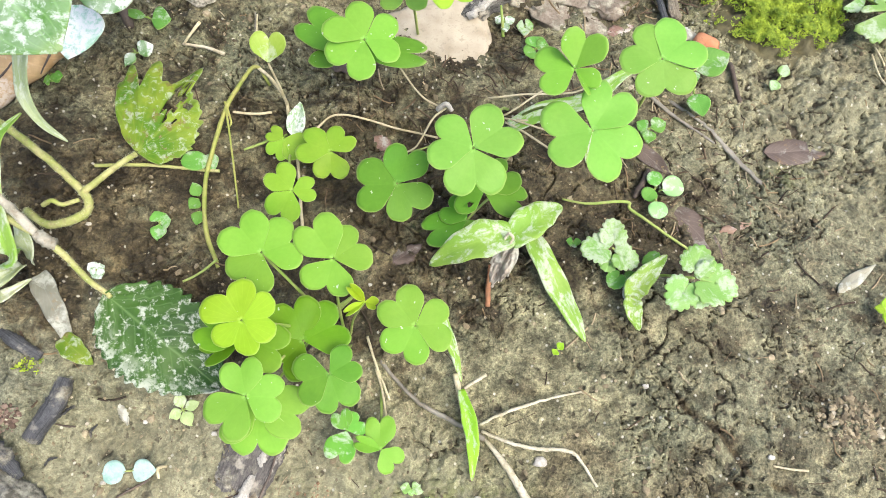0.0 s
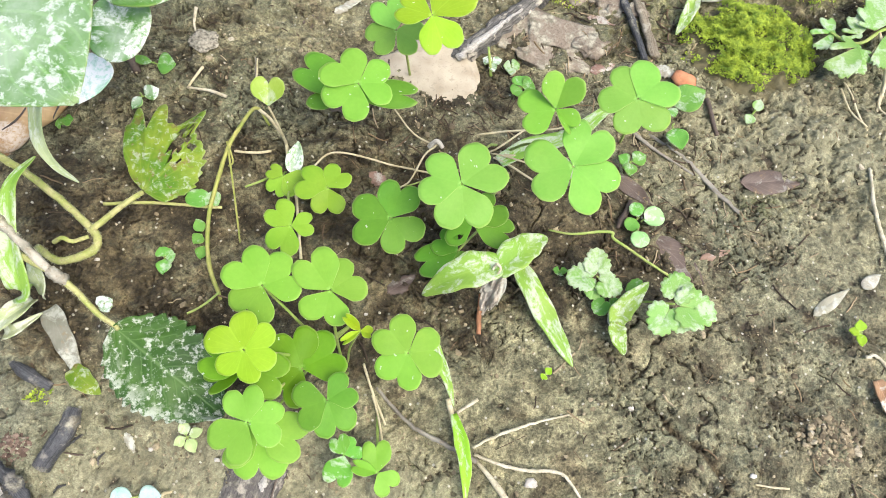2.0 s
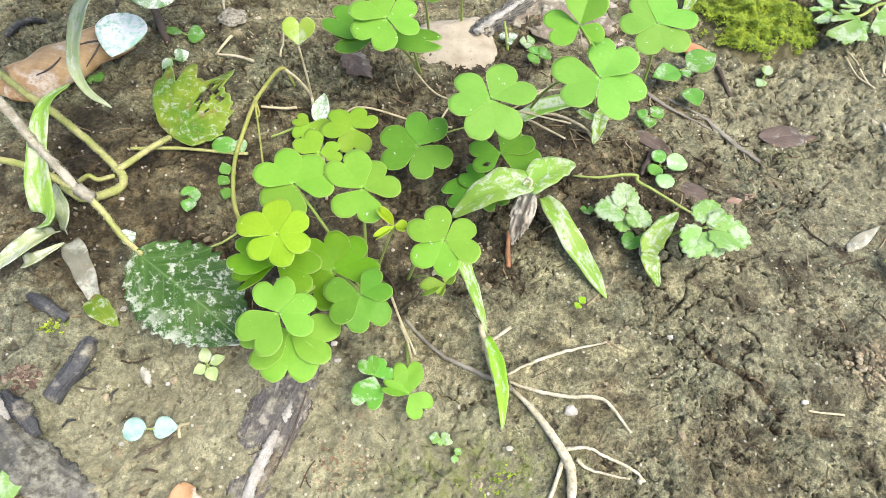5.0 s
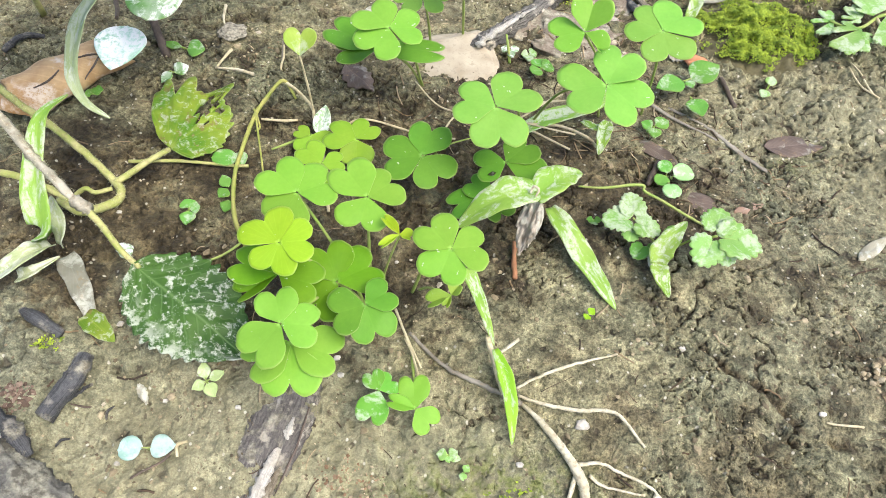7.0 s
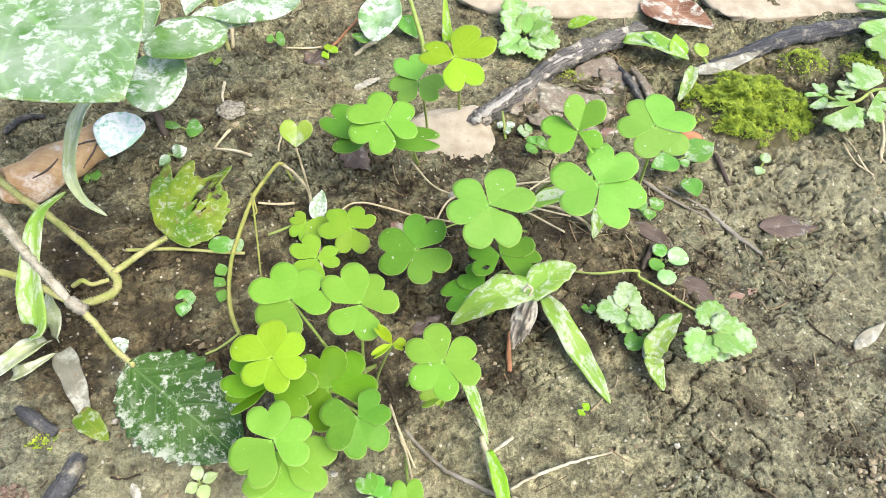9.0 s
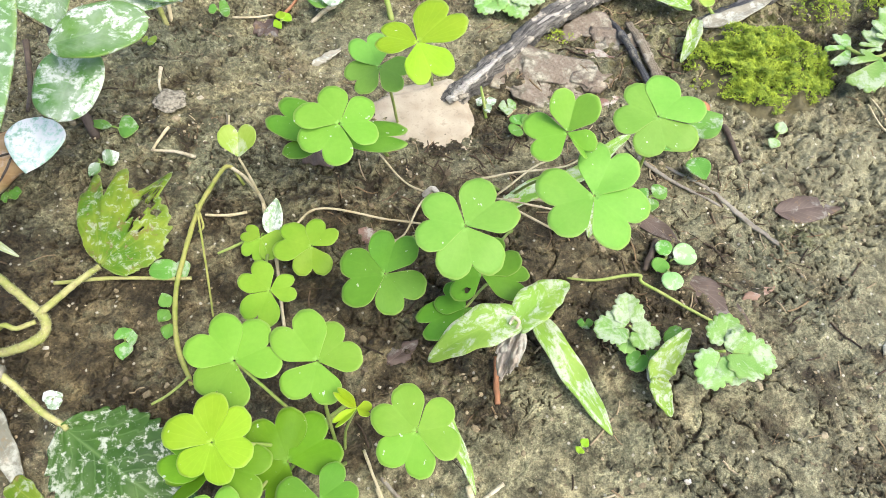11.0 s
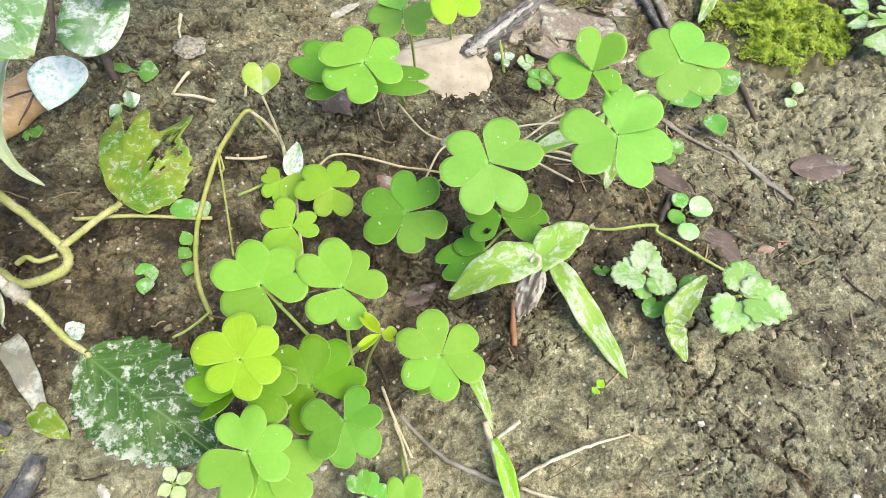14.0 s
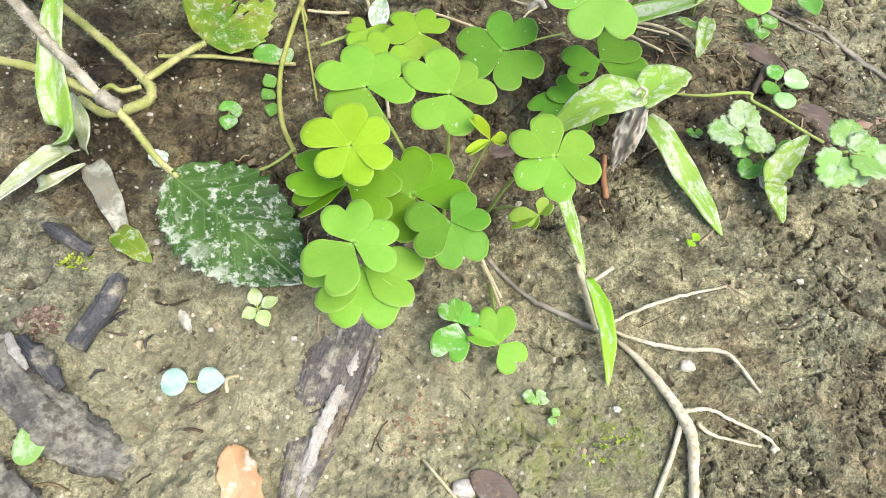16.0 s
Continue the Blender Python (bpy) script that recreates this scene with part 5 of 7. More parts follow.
plant("herb_seedling", (79.2, 56.6), "small herb with scalloped pale green leaves", "herb", [
    leaf((80.5, 52, 16), 62.7, 10, 10.6, 3.5, "fan", HERB, bend=0.12, teeth=15, depth=0.12, lobes=3, seed=8),
    leaf((80.1, 50.7, 16), -123.8, 9.7, 10.9, -8.1, "fan", HERB, bend=0.12, teeth=15, depth=0.12, lobes=3, seed=9),
    leaf((81.1, 51, 16), -6.9, 14, 13.9, -2.3, "fan", HERB, bend=0.12, teeth=15, depth=0.12, lobes=3, seed=10),
    leaf((82.3, 50.6, 15), -77.6, 8.3, 10, -11.9, "fan", HERB, bend=0.12, teeth=15, depth=0.12, lobes=3, seed=11),
    stem(((73.5, 56.7, -1), (75.9, 53.8, 10), (81.2, 51.3, 16)), (0.38, 0.38), STALK),
])
plant("herb_plant", (180.5, 166.4), "low herb with lobed dusty green leaves", "herb", [
    cut_leaf((165.3, 166.2, 9), ((-117.9, 8.2), (-140.2, 10.1), (173.9, 8.3), (106.3, 8.1), (75.1, 7.7)), HERB, width=15, teeth=0.03, bend=0.05, seed=1),
    cut_leaf((171.4, 157, 9), ((-110.1, 11.1), (-126.4, 16.4), (-148, 16.5), (178, 10.7), (133, 7.2)), HERB, width=15, teeth=0.03, bend=0.05, seed=2),
    cut_leaf((172.1, 156.4, 9), ((-15, 5.1), (-54.9, 7), (-92.7, 10.7), (-114.6, 11.1), (-129.7, 8.2)), HERB, width=15, teeth=0.03, bend=0.05, seed=3),
    cut_leaf((178.9, 163.4, 11), ((152.2, 7.2), (106.8, 12), (75.3, 19.1), (54.4, 18), (37, 11.7)), HERB, width=15, teeth=0.03, bend=0.05, seed=4),
    cut_leaf((180.7, 159.5, 11), ((37.8, 10.2), (10.4, 10.7), (-49.4, 10.2), (-97.4, 12.5), (-117.8, 10.8)), HERB, width=15, teeth=0.03, bend=0.05, seed=5),
    cut_leaf((173, 162.5, 10), ((-166.7, 5.6), (154.8, 6.3), (102.8, 8.9), (74.1, 10.1), (57.4, 7.9)), HERB, width=15, teeth=0.03, bend=0.05, seed=6),
    stem(((164.6, 166.6, 8), (173.6, 160, 8), (184.8, 165.5, 9), (195.4, 162.2, 9)), (0.62, 0.73), STALK),
    stem(((181.7, 163.9, 9), (183.7, 148.5, 5), (179.6, 133.5, -0.5)), (0.71, 0.61), STRAW),
])
plant("herb_plant", (49.1, 216.6), "clump of pale green scalloped herb leaves beside stone", "herb", [
    leaf((43.9, 210.8, 5), 100.2, 21.5, 16.3, 17.4, "fan", HERB, bend=0.12, teeth=15, depth=0.12, lobes=3, seed=1),
    leaf((45.2, 210.7, 5), 58.5, 17.3, 16.3, 21, "fan", HERB, bend=0.12, teeth=15, depth=0.12, lobes=3, seed=2),
    leaf((43.7, 208.9, 5), -144.2, 12.4, 14, 1.3, "fan", HERB, bend=0.12, teeth=15, depth=0.12, lobes=3, seed=3),
    leaf((46.4, 209.9, 5), -72.1, 13.1, 13.5, 0.2, "fan", HERB, bend=0.12, teeth=15, depth=0.12, lobes=3, seed=4),
    leaf((47.8, 211.4, 5), -24.8, 13.6, 14.7, 4.2, "fan", HERB, bend=0.12, teeth=15, depth=0.12, lobes=3, seed=5),
    leaf((65.8, 218.9, 4), 1.5, 13.1, 7.3, 27.1, "ovate", GRASS_CLEAN, bend=0.12, seed=6),
    stem(((46.3, 213.9, -1), (45.1, 210, 5)), (0.81, 0.71), STALK),
])
plant("herb_plant", (219.5, 212), "low herb with lobed dusty green leaves", "herb", [
    cut_leaf((216.3, 212.3, 8), ((-140.4, 21), (-160.6, 23.4), (155.6, 20.9), (104.8, 22.2), (81, 20.5)), HERB, width=15, teeth=0.03, bend=0.05, seed=7),
    cut_leaf((213.7, 206.1, 8), ((-107.9, 16.5), (-125.4, 24.6), (-149.4, 23.7), (162.9, 14.2), (109.1, 11.5)), HERB, width=15, teeth=0.03, bend=0.05, seed=8),
    stem(((221.7, 209.3, -1), (215.6, 208, 8)), (0.96, 0.84), STALK),
])
plant("weed_seedling", (118.4, 202.9), "weed with narrow dusty leaves beside rotten wood", "plant", [
    grass(((89.8, 209, 6), (100.1, 204.8, 7), (109.3, 199.3, 6), (116.3, 194.7, 4)), 9.9, GRASS, seed=1),
    leaf((112.4, 195.4, 5), 90.7, 13, 8.8, 23.1, "ovate", GRASS_CLEAN, bend=0.12, seed=2),
    leaf((107.7, 201.7, 5), 145.7, 11.9, 8.3, 18.3, "ovate", SPROUT, bend=0.12, seed=3),
    leaf((121, 193, 7), 91.1, 7.4, 6.6, 11, "round", YELLOW, bend=0.12, seed=4),
    stem(((129.2, 191.4, -1), (124, 193.7, 4), (121.6, 195.3, 7)), (0.72, 0.62), STALK),
])
plant("weed_seedling", (-30.6, 206.8), "seedling with a large grey-green leaf on a pale stalk", "plant", [
    leaf((-23.2, 204.8, 8), 77.5, 34.5, 18.9, 13.2, "ovate", WHITED, bend=0.12, seed=2, fold=14),
    leaf((-25.1, 207.9, 6), 151.9, 9, 6.4, 8.2, "ovate", SPROUT, bend=0.12, seed=3),
    leaf((-10.7, 225.2, 6), -59.1, 13.2, 10, -6.6, "ovate", SPROUT, bend=0.12, seed=4),
    stem(((-32.4, 206.2, -0.5), (-27.8, 207.6, 3), (-22.2, 205.6, 8)), (0.8, 1.06), ROOT),
])
plant("green_stalks", (-1.7, 205.6), "bright yellow-green upright stalks of a weed", "plant", [
    stem(((-0.6, 204.9, -1), (-2.1, 209.9, 6), (-6, 223.6, 12), (-8.4, 233.6, 18)), (1.2, 1.0), STALK),
    grass(((10, 215.2, 0), (9.4, 219.1, 8), (8.6, 232.5, 16)), 4.9, GRASS_CLEAN, seed=3, shape=0.4),
])

# small seedlings
plant("seedling", (81.4, 87.2), "single milky green round seedling leaf", "seedling", [
    leaf((80.7, 85.7, 4), 18.1, 7.3, 7.4, 2, "round", MILKY, bend=0.08),
    stem(((79.9, 85.6, 3.5), (80.8, 85.7, 3.9)), (0.27, 0.22), STALK, name="petiole"),
    stem(((81.8, 87.6, -1), (79.9, 85.5, 3.6)), (0.33, 0.28), STALK),
], "seedlings on the soil")
plant("seedling", (80.2, 88.1), "tiny green two-leaved seedling on soil", "seedling", [
    leaf((77.9, 85.7, 4), -136.6, 5.1, 5.5, 8.3, "round", SPROUT, bend=0.08),
    stem(((78.7, 86.5, 3.5), (78, 85.8, 3.9)), (0.27, 0.22), STALK, name="petiole"),
    leaf((78.4, 87, 4), 97.2, 5, 5.2, 12.4, "round", SPROUT, bend=0.08),
    stem(((78.7, 86.5, 3.5), (78.5, 87.1, 3.9)), (0.27, 0.22), STALK, name="petiole"),
    stem(((80.6, 88.5, -1), (78.6, 86.4, 3.6)), (0.33, 0.28), STALK),
], "seedlings on the soil")
single("dark_husk", (75.1, 88.5), "dark broken seed husk on soil", "husk", stem(((77.3, 93.5, 2), (73.9, 87.1, 3), (71.8, 83.8, 1)), (0.74, 1.3, 0.74), DARKTWIG, rough=0.2))
plant("seedling", (79.4, 83.7), "single milky green round seedling leaf", "seedling", [
    leaf((77.3, 80.6, 5), -87.6, 6.1, 6.4, 8.1, "round", MILKY, bend=0.08),
    stem(((77.5, 81.7, 4.5), (77.4, 80.6, 4.9)), (0.27, 0.22), STALK, name="petiole"),
    stem(((79.8, 84.1, -1), (77.5, 81.7, 4.6)), (0.33, 0.27), STALK),
], "seedlings on the soil")
plant("seedling", (80.9, 111.6), "small fresh green four-leaved seedling", "seedling", [
    leaf((79.1, 108.4, 6), 24.2, 5.7, 6.1, 1.7, "ovate", SPROUT, bend=0.08),
    stem(((78.5, 108.4, 5.5), (79.1, 108.5, 5.9)), (0.28, 0.23), STALK, name="petiole"),
    leaf((77.8, 108.5, 6), 141.8, 4.2, 5, 2.7, "ovate", SPROUT, bend=0.08),
    stem(((78.5, 108.4, 5.5), (77.9, 108.5, 5.9)), (0.28, 0.23), STALK, name="petiole"),
    leaf((78.2, 107.4, 6), -98.7, 5, 5, 9.1, "ovate", SPROUT, bend=0.08),
    stem(((78.5, 108.4, 5.5), (78.2, 107.4, 5.9)), (0.28, 0.23), STALK, name="petiole"),
    leaf((77.9, 107.8, 6), -143.8, 3, 3.1, 8.3, "ovate", SPROUT, bend=0.08),
    stem(((78.5, 108.4, 5.5), (78, 107.9, 5.9)), (0.28, 0.23), STALK, name="petiole"),
    stem(((81.3, 112.2, -1), (78.5, 108.3, 5.6)), (0.35, 0.29), STALK),
], "seedlings on the soil")
plant("seedling", (99.2, 136.7), "seedling with mottled green oval leaves", "seedling", [
    leaf((97.1, 131.4, 7), 24, 12.9, 11.6, 11.8, "ovate", SPROUT, bend=0.08),
    stem(((95.5, 130.8, 6.5), (97.2, 131.5, 6.9)), (0.34, 0.27), STALK, name="petiole"),
    leaf((93.6, 129.8, 7), -160.7, 11.7, 9.2, 6.6, "ovate", SPROUT, bend=0.08),
    stem(((95.5, 130.8, 6.5), (93.6, 129.9, 6.9)), (0.34, 0.27), STALK, name="petiole"),
    leaf((95.4, 129.8, 7), -77, 4, 4.1, 8.9, "ovate", SPROUT, bend=0.08),
    stem(((95.5, 130.8, 6.5), (95.4, 129.9, 6.9)), (0.34, 0.27), STALK, name="petiole"),
    stem(((99.8, 137.6, -1), (95.5, 130.7, 6.6)), (0.42, 0.35), STALK),
], "seedlings on the soil")
plant("seedling", (98.5, 127), "single green oval seedling leaf", "seedling", [
    leaf((96.2, 122.4, 5), -77.9, 9, 8.6, 8.6, "ovate", SPROUT, bend=0.08),
    stem(((96.2, 124, 4.5), (96.2, 122.4, 4.9)), (0.3, 0.24), STALK, name="petiole"),
    stem(((99, 127.7, -1), (96.1, 124, 4.6)), (0.37, 0.31), STALK),
], "seedlings on the soil")
plant("seedling", (-80.5, -1.9), "seedling with two bluish white seed leaves", "seedling", [
    leaf((-81.6, -2.6, 4), -176, 5.9, 6.4, 7.5, "round", CHALK, bend=0.08),
    stem(((-80.5, -2.5, 3.5), (-81.7, -2.6, 3.9)), (0.25, 0.2), STALK, name="petiole"),
    leaf((-79.4, -2.4, 4), 2, 6.6, 6.2, 9.9, "spade", CHALK, bend=0.08),
    stem(((-80.5, -2.5, 3.5), (-79.3, -2.4, 3.9)), (0.25, 0.2), STALK, name="petiole"),
    stem(((-81.2, -1.9, -1), (-80.5, -2.5, 3.6)), (0.3, 0.25), STALK),
], "seedlings on the soil")
plant("seedling", (-66.4, 14), "small pale green four-leaved seedling", "seedling", [
    leaf((-66.6, 14.8, 4), 103, 4.6, 3.6, 14, "ovate", PALE, bend=0.08),
    stem(((-66.3, 14.1, 3.5), (-66.6, 14.9, 3.9)), (0.24, 0.2), STALK, name="petiole"),
    leaf((-65.2, 14.5, 4), 24, 4.2, 3.2, 14, "ovate", PALE, bend=0.08),
    stem(((-66.3, 14.1, 3.5), (-65.1, 14.5, 3.9)), (0.24, 0.2), STALK, name="petiole"),
    leaf((-66.8, 13.7, 4), -150, 3.6, 3.3, 2.5, "ovate", PALE, bend=0.08),
    stem(((-66.3, 14.1, 3.5), (-66.9, 13.6, 3.9)), (0.24, 0.2), STALK, name="petiole"),
    leaf((-65.8, 13.4, 4), -58, 4.4, 3.8, -0.7, "ovate", PALE, bend=0.08),
    stem(((-66.3, 14.1, 3.5), (-65.7, 13.3, 3.9)), (0.24, 0.2), STALK, name="petiole"),
    stem(((-66.6, 14.6, -1), (-66.3, 14.1, 3.6)), (0.3, 0.25), STALK),
], "seedlings on the soil")
plant("seedling", (-111.4, -16.1), "curled cup-shaped pale seedling leaf", "seedling", [
    leaf((-109.9, -16.7, 5), 171.7, 6.8, 9.9, 12.4, "round", HERB, bend=0.08),
    stem(((-109, -16.8, 4.5), (-109.9, -16.7, 4.9)), (0.22, 0.18), STALK, name="petiole"),
    stem(((-111.9, -15.9, -1), (-109, -16.8, 4.6)), (0.27, 0.23), STALK),
], "seedlings on the soil")
plant("seedling", (-96.3, 54.8), "tiny pale green seedling on soil", "seedling", [
    leaf((-95.2, 54.3, 3), 141.5, 2.8, 3.4, 8.2, "ovate", WHITED, bend=0.08),
    stem(((-95.1, 54.2, 2.5), (-95.2, 54.3, 2.9)), (0.28, 0.22), STALK, name="petiole"),
    leaf((-94.6, 54.2, 3), 32.7, 2.3, 3.4, 3.6, "ovate", WHITED, bend=0.08),
    stem(((-95.1, 54.2, 2.5), (-94.6, 54.3, 2.9)), (0.28, 0.22), STALK, name="petiole"),
    leaf((-94.6, 53.7, 3), -58.8, 2.7, 3.8, 1, "ovate", WHITED, bend=0.08),
    stem(((-95.1, 54.2, 2.5), (-94.7, 53.7, 2.9)), (0.28, 0.22), STALK, name="petiole"),
    leaf((-95, 53.8, 3), -112.5, 1.9, 2.6, 3.1, "ovate", WHITED, bend=0.08),
    stem(((-95.1, 54.2, 2.5), (-95, 53.8, 2.9)), (0.28, 0.22), STALK, name="petiole"),
    stem(((-96.7, 55.1, -1), (-95, 54.2, 2.6)), (0.34, 0.28), STALK),
], "seedlings on the soil")
plant("seedling", (-80.2, 70.8), "small ragged green seedling on soil", "seedling", [
    leaf((-79.1, 70.2, 3), 119, 3.4, 4.6, 5.9, "ovate", SPROUT, bend=0.08),
    stem(((-79.1, 70, 2.5), (-79.1, 70.3, 2.9)), (0.26, 0.21), STALK, name="petiole"),
    leaf((-78.4, 69.9, 3), 16, 2.9, 5.3, 1.4, "ovate", SPROUT, bend=0.08),
    stem(((-79.1, 70, 2.5), (-78.5, 69.9, 2.9)), (0.26, 0.21), STALK, name="petiole"),
    leaf((-78.9, 69, 3), -92.7, 4.9, 4.9, 4.4, "ovate", SPROUT, bend=0.08),
    stem(((-79.1, 70, 2.5), (-78.9, 69.1, 2.9)), (0.26, 0.21), STALK, name="petiole"),
    stem(((-80.6, 71.2, -1), (-79, 69.9, 2.6)), (0.32, 0.26), STALK),
], "seedlings on the soil")
plant("seedling", (49.8, 67.2), "tiny dark green seedling on soil", "seedling", [
    leaf((49, 66.6, 2), 166, 1.9, 2.4, 5.6, "ovate", SPROUT, bend=0.08),
    stem(((49.4, 66.7, 1.5), (49.1, 66.6, 1.9)), (0.25, 0.2), STALK, name="petiole"),
    leaf((49.6, 66.5, 2), 3.4, 2.3, 2.4, 2.6, "ovate", SPROUT, bend=0.08),
    stem(((49.4, 66.7, 1.5), (49.7, 66.6, 1.9)), (0.25, 0.2), STALK, name="petiole"),
    leaf((49.2, 66.3, 2), -129.5, 1.5, 2.1, 8, "ovate", SPROUT, bend=0.08),
    stem(((49.4, 66.7, 1.5), (49.2, 66.4, 1.9)), (0.25, 0.2), STALK, name="petiole"),
    leaf((49.4, 66.3, 2), -66, 1.8, 2.1, 6.6, "ovate", SPROUT, bend=0.08),
    stem(((49.4, 66.7, 1.5), (49.4, 66.3, 1.9)), (0.25, 0.2), STALK, name="petiole"),
    stem(((50.1, 67.5, -1), (49.4, 66.6, 1.6)), (0.31, 0.26), STALK),
], "seedlings on the soil")
plant("seedling", (42.7, 32.5), "tiny two-leaved lime seedling on mud", "seedling", [
    leaf((42.3, 32.3, 3), 40.8, 2.4, 2.6, 2.9, "ovate", LIME, bend=0.08),
    stem(((42.2, 32.1, 2.5), (42.3, 32.3, 2.9)), (0.24, 0.19), STALK, name="petiole"),
    leaf((41.9, 31.8, 3), -128.5, 1.7, 2.6, 6.1, "ovate", LIME, bend=0.08),
    stem(((42.2, 32.1, 2.5), (41.9, 31.8, 2.9)), (0.24, 0.19), STALK, name="petiole"),
    stem(((42.9, 32.6, -1), (42.1, 32.1, 2.6)), (0.29, 0.24), STALK),
], "seedlings on the soil")
plant("seedling", (-0.5, -6.7), "tiny pale green seedling on the mud", "seedling", [
    leaf((-1.4, -7.3, 3), 169.9, 2.7, 3.2, 4.3, "ovate", HERB, bend=0.08),
    stem(((-0.9, -7.3, 2.5), (-1.4, -7.3, 2.9)), (0.2, 0.16), STALK, name="petiole"),
    leaf((-0.7, -7.3, 3), 20.4, 2.5, 3.2, 6.5, "ovate", HERB, bend=0.08),
    stem(((-0.9, -7.3, 2.5), (-0.7, -7.2, 2.9)), (0.2, 0.16), STALK, name="petiole"),
    leaf((-0.6, -7.5, 3), -13.3, 3.1, 2.4, 4.7, "ovate", HERB, bend=0.08),
    stem(((-0.9, -7.3, 2.5), (-0.6, -7.5, 2.9)), (0.2, 0.16), STALK, name="petiole"),
    leaf((-1, -7.6, 3), -85.5, 1.6, 2.1, 1.2, "ovate", HERB, bend=0.08),
    stem(((-0.9, -7.3, 2.5), (-1, -7.6, 2.9)), (0.2, 0.16), STALK, name="petiole"),
    stem(((-0.4, -6.5, -1), (-1, -7.3, 2.6)), (0.24, 0.2), STALK),
], "seedlings on the soil")
plant("seedling", (3.4, -11), "tiny pale seedling on the mud", "seedling", [
    leaf((3.2, -11.2, 2), 48.9, 1.9, 2.2, 7.8, "ovate", HERB, bend=0.08),
    stem(((3.1, -11.3, 1.5), (3.2, -11.2, 1.9)), (0.2, 0.16), STALK, name="petiole"),
    leaf((2.9, -11.7, 2), -101.1, 1.9, 2.2, 0.8, "ovate", HERB, bend=0.08),
    stem(((3.1, -11.3, 1.5), (3, -11.7, 1.9)), (0.2, 0.16), STALK, name="petiole"),
    stem(((3.6, -10.8, -1), (3.1, -11.4, 1.6)), (0.24, 0.2), STALK),
], "seedlings on the soil")
plant("seedling", (-120.2, 119.4), "tiny two-leaved green seedling on soil", "seedling", [
    leaf((-118.7, 116.9, 3), -161.7, 1.9, 3.5, 11.1, "ovate", SPROUT, bend=0.08),
    stem(((-118.7, 117.4, 2.5), (-118.7, 117, 2.9)), (0.33, 0.26), STALK, name="petiole"),
    leaf((-118.1, 117.2, 3), 35.6, 2.7, 4, -2.6, "ovate", SPROUT, bend=0.08),
    stem(((-118.7, 117.4, 2.5), (-118.2, 117.3, 2.9)), (0.33, 0.26), STALK, name="petiole"),
    stem(((-120.8, 120.2, -1), (-118.7, 117.3, 2.6)), (0.4, 0.33), STALK),
], "seedlings on the soil")
plant("seedling", (-120.1, 120.7), "tiny two-leaved green seedling on soil", "seedling", [
    leaf((-118.3, 118.5, 3), -133.6, 2, 3.3, 11.8, "ovate", SPROUT, bend=0.08),
    stem(((-118.4, 119.1, 2.5), (-118.4, 118.6, 2.9)), (0.31, 0.24), STALK, name="petiole"),
    leaf((-117.7, 118.8, 3), 6.7, 2.5, 3.7, -1.3, "ovate", SPROUT, bend=0.08),
    stem(((-118.4, 119.1, 2.5), (-117.8, 118.9, 2.9)), (0.31, 0.24), STALK, name="petiole"),
    stem(((-120.7, 121.3, -1), (-118.4, 119, 2.6)), (0.37, 0.31), STALK),
], "seedlings on the soil")
plant("seedling", (149.2, 45.9), "fresh green three-leaved seedling on mud", "seedling", [
    leaf((146.5, 45.5, 4), 87.5, 3.7, 4, 16.8, "ovate", LIME, bend=0.08),
    stem(((146.8, 45.1, 3.5), (146.6, 45.6, 3.9)), (0.33, 0.26), STALK, name="petiole"),
    leaf((146.3, 44.4, 4), -100.2, 4.1, 3.5, 8, "ovate", LIME, bend=0.08),
    stem(((146.8, 45.1, 3.5), (146.4, 44.4, 3.9)), (0.33, 0.26), STALK, name="petiole"),
    leaf((145.9, 45.1, 4), 168.7, 3.4, 3.1, 4.8, "ovate", LIME, bend=0.08),
    stem(((146.8, 45.1, 3.5), (146, 45.1, 3.9)), (0.33, 0.26), STALK, name="petiole"),
    stem(((149.9, 46.1, -1), (146.7, 45, 3.6)), (0.39, 0.33), STALK),
], "seedlings on the soil")
plant("seedling", (154.9, 13.8), "bright green seedling leaf", "seedling", [
    leaf((151.6, 13.8, 4), 152.1, 3.9, 3.9, 3.5, "ovate", LIME, bend=0.08),
    stem(((152.4, 13.5, 3.5), (151.6, 13.8, 3.9)), (0.32, 0.26), STALK, name="petiole"),
    leaf((152.4, 12.6, 4), -69.7, 6.4, 6.5, 7.8, "ovate", LIME, bend=0.08),
    stem(((152.4, 13.5, 3.5), (152.5, 12.6, 3.9)), (0.32, 0.26), STALK, name="petiole"),
    stem(((155.7, 13.9, -1), (152.4, 13.5, 3.6)), (0.39, 0.33), STALK),
], "seedlings on the soil")
plant("seedling", (-68.4, 211.3), "small round dark green seedling leaf", "seedling", [
    leaf((-66.2, 206.5, 5), 14.2, 3.8, 9.3, 1.7, "round", SPROUT, bend=0.08),
    stem(((-66.9, 206.8, 4.5), (-66.2, 206.6, 4.9)), (0.36, 0.29), STALK, name="petiole"),
    leaf((-67.2, 206.3, 5), 178.6, 3, 4.9, 7.8, "round", SPROUT, bend=0.08),
    stem(((-66.9, 206.8, 4.5), (-67.2, 206.4, 4.9)), (0.36, 0.29), STALK, name="petiole"),
    stem(((-68.8, 212.3, -1), (-66.9, 206.7, 4.6)), (0.44, 0.37), STALK),
], "seedlings on the soil")
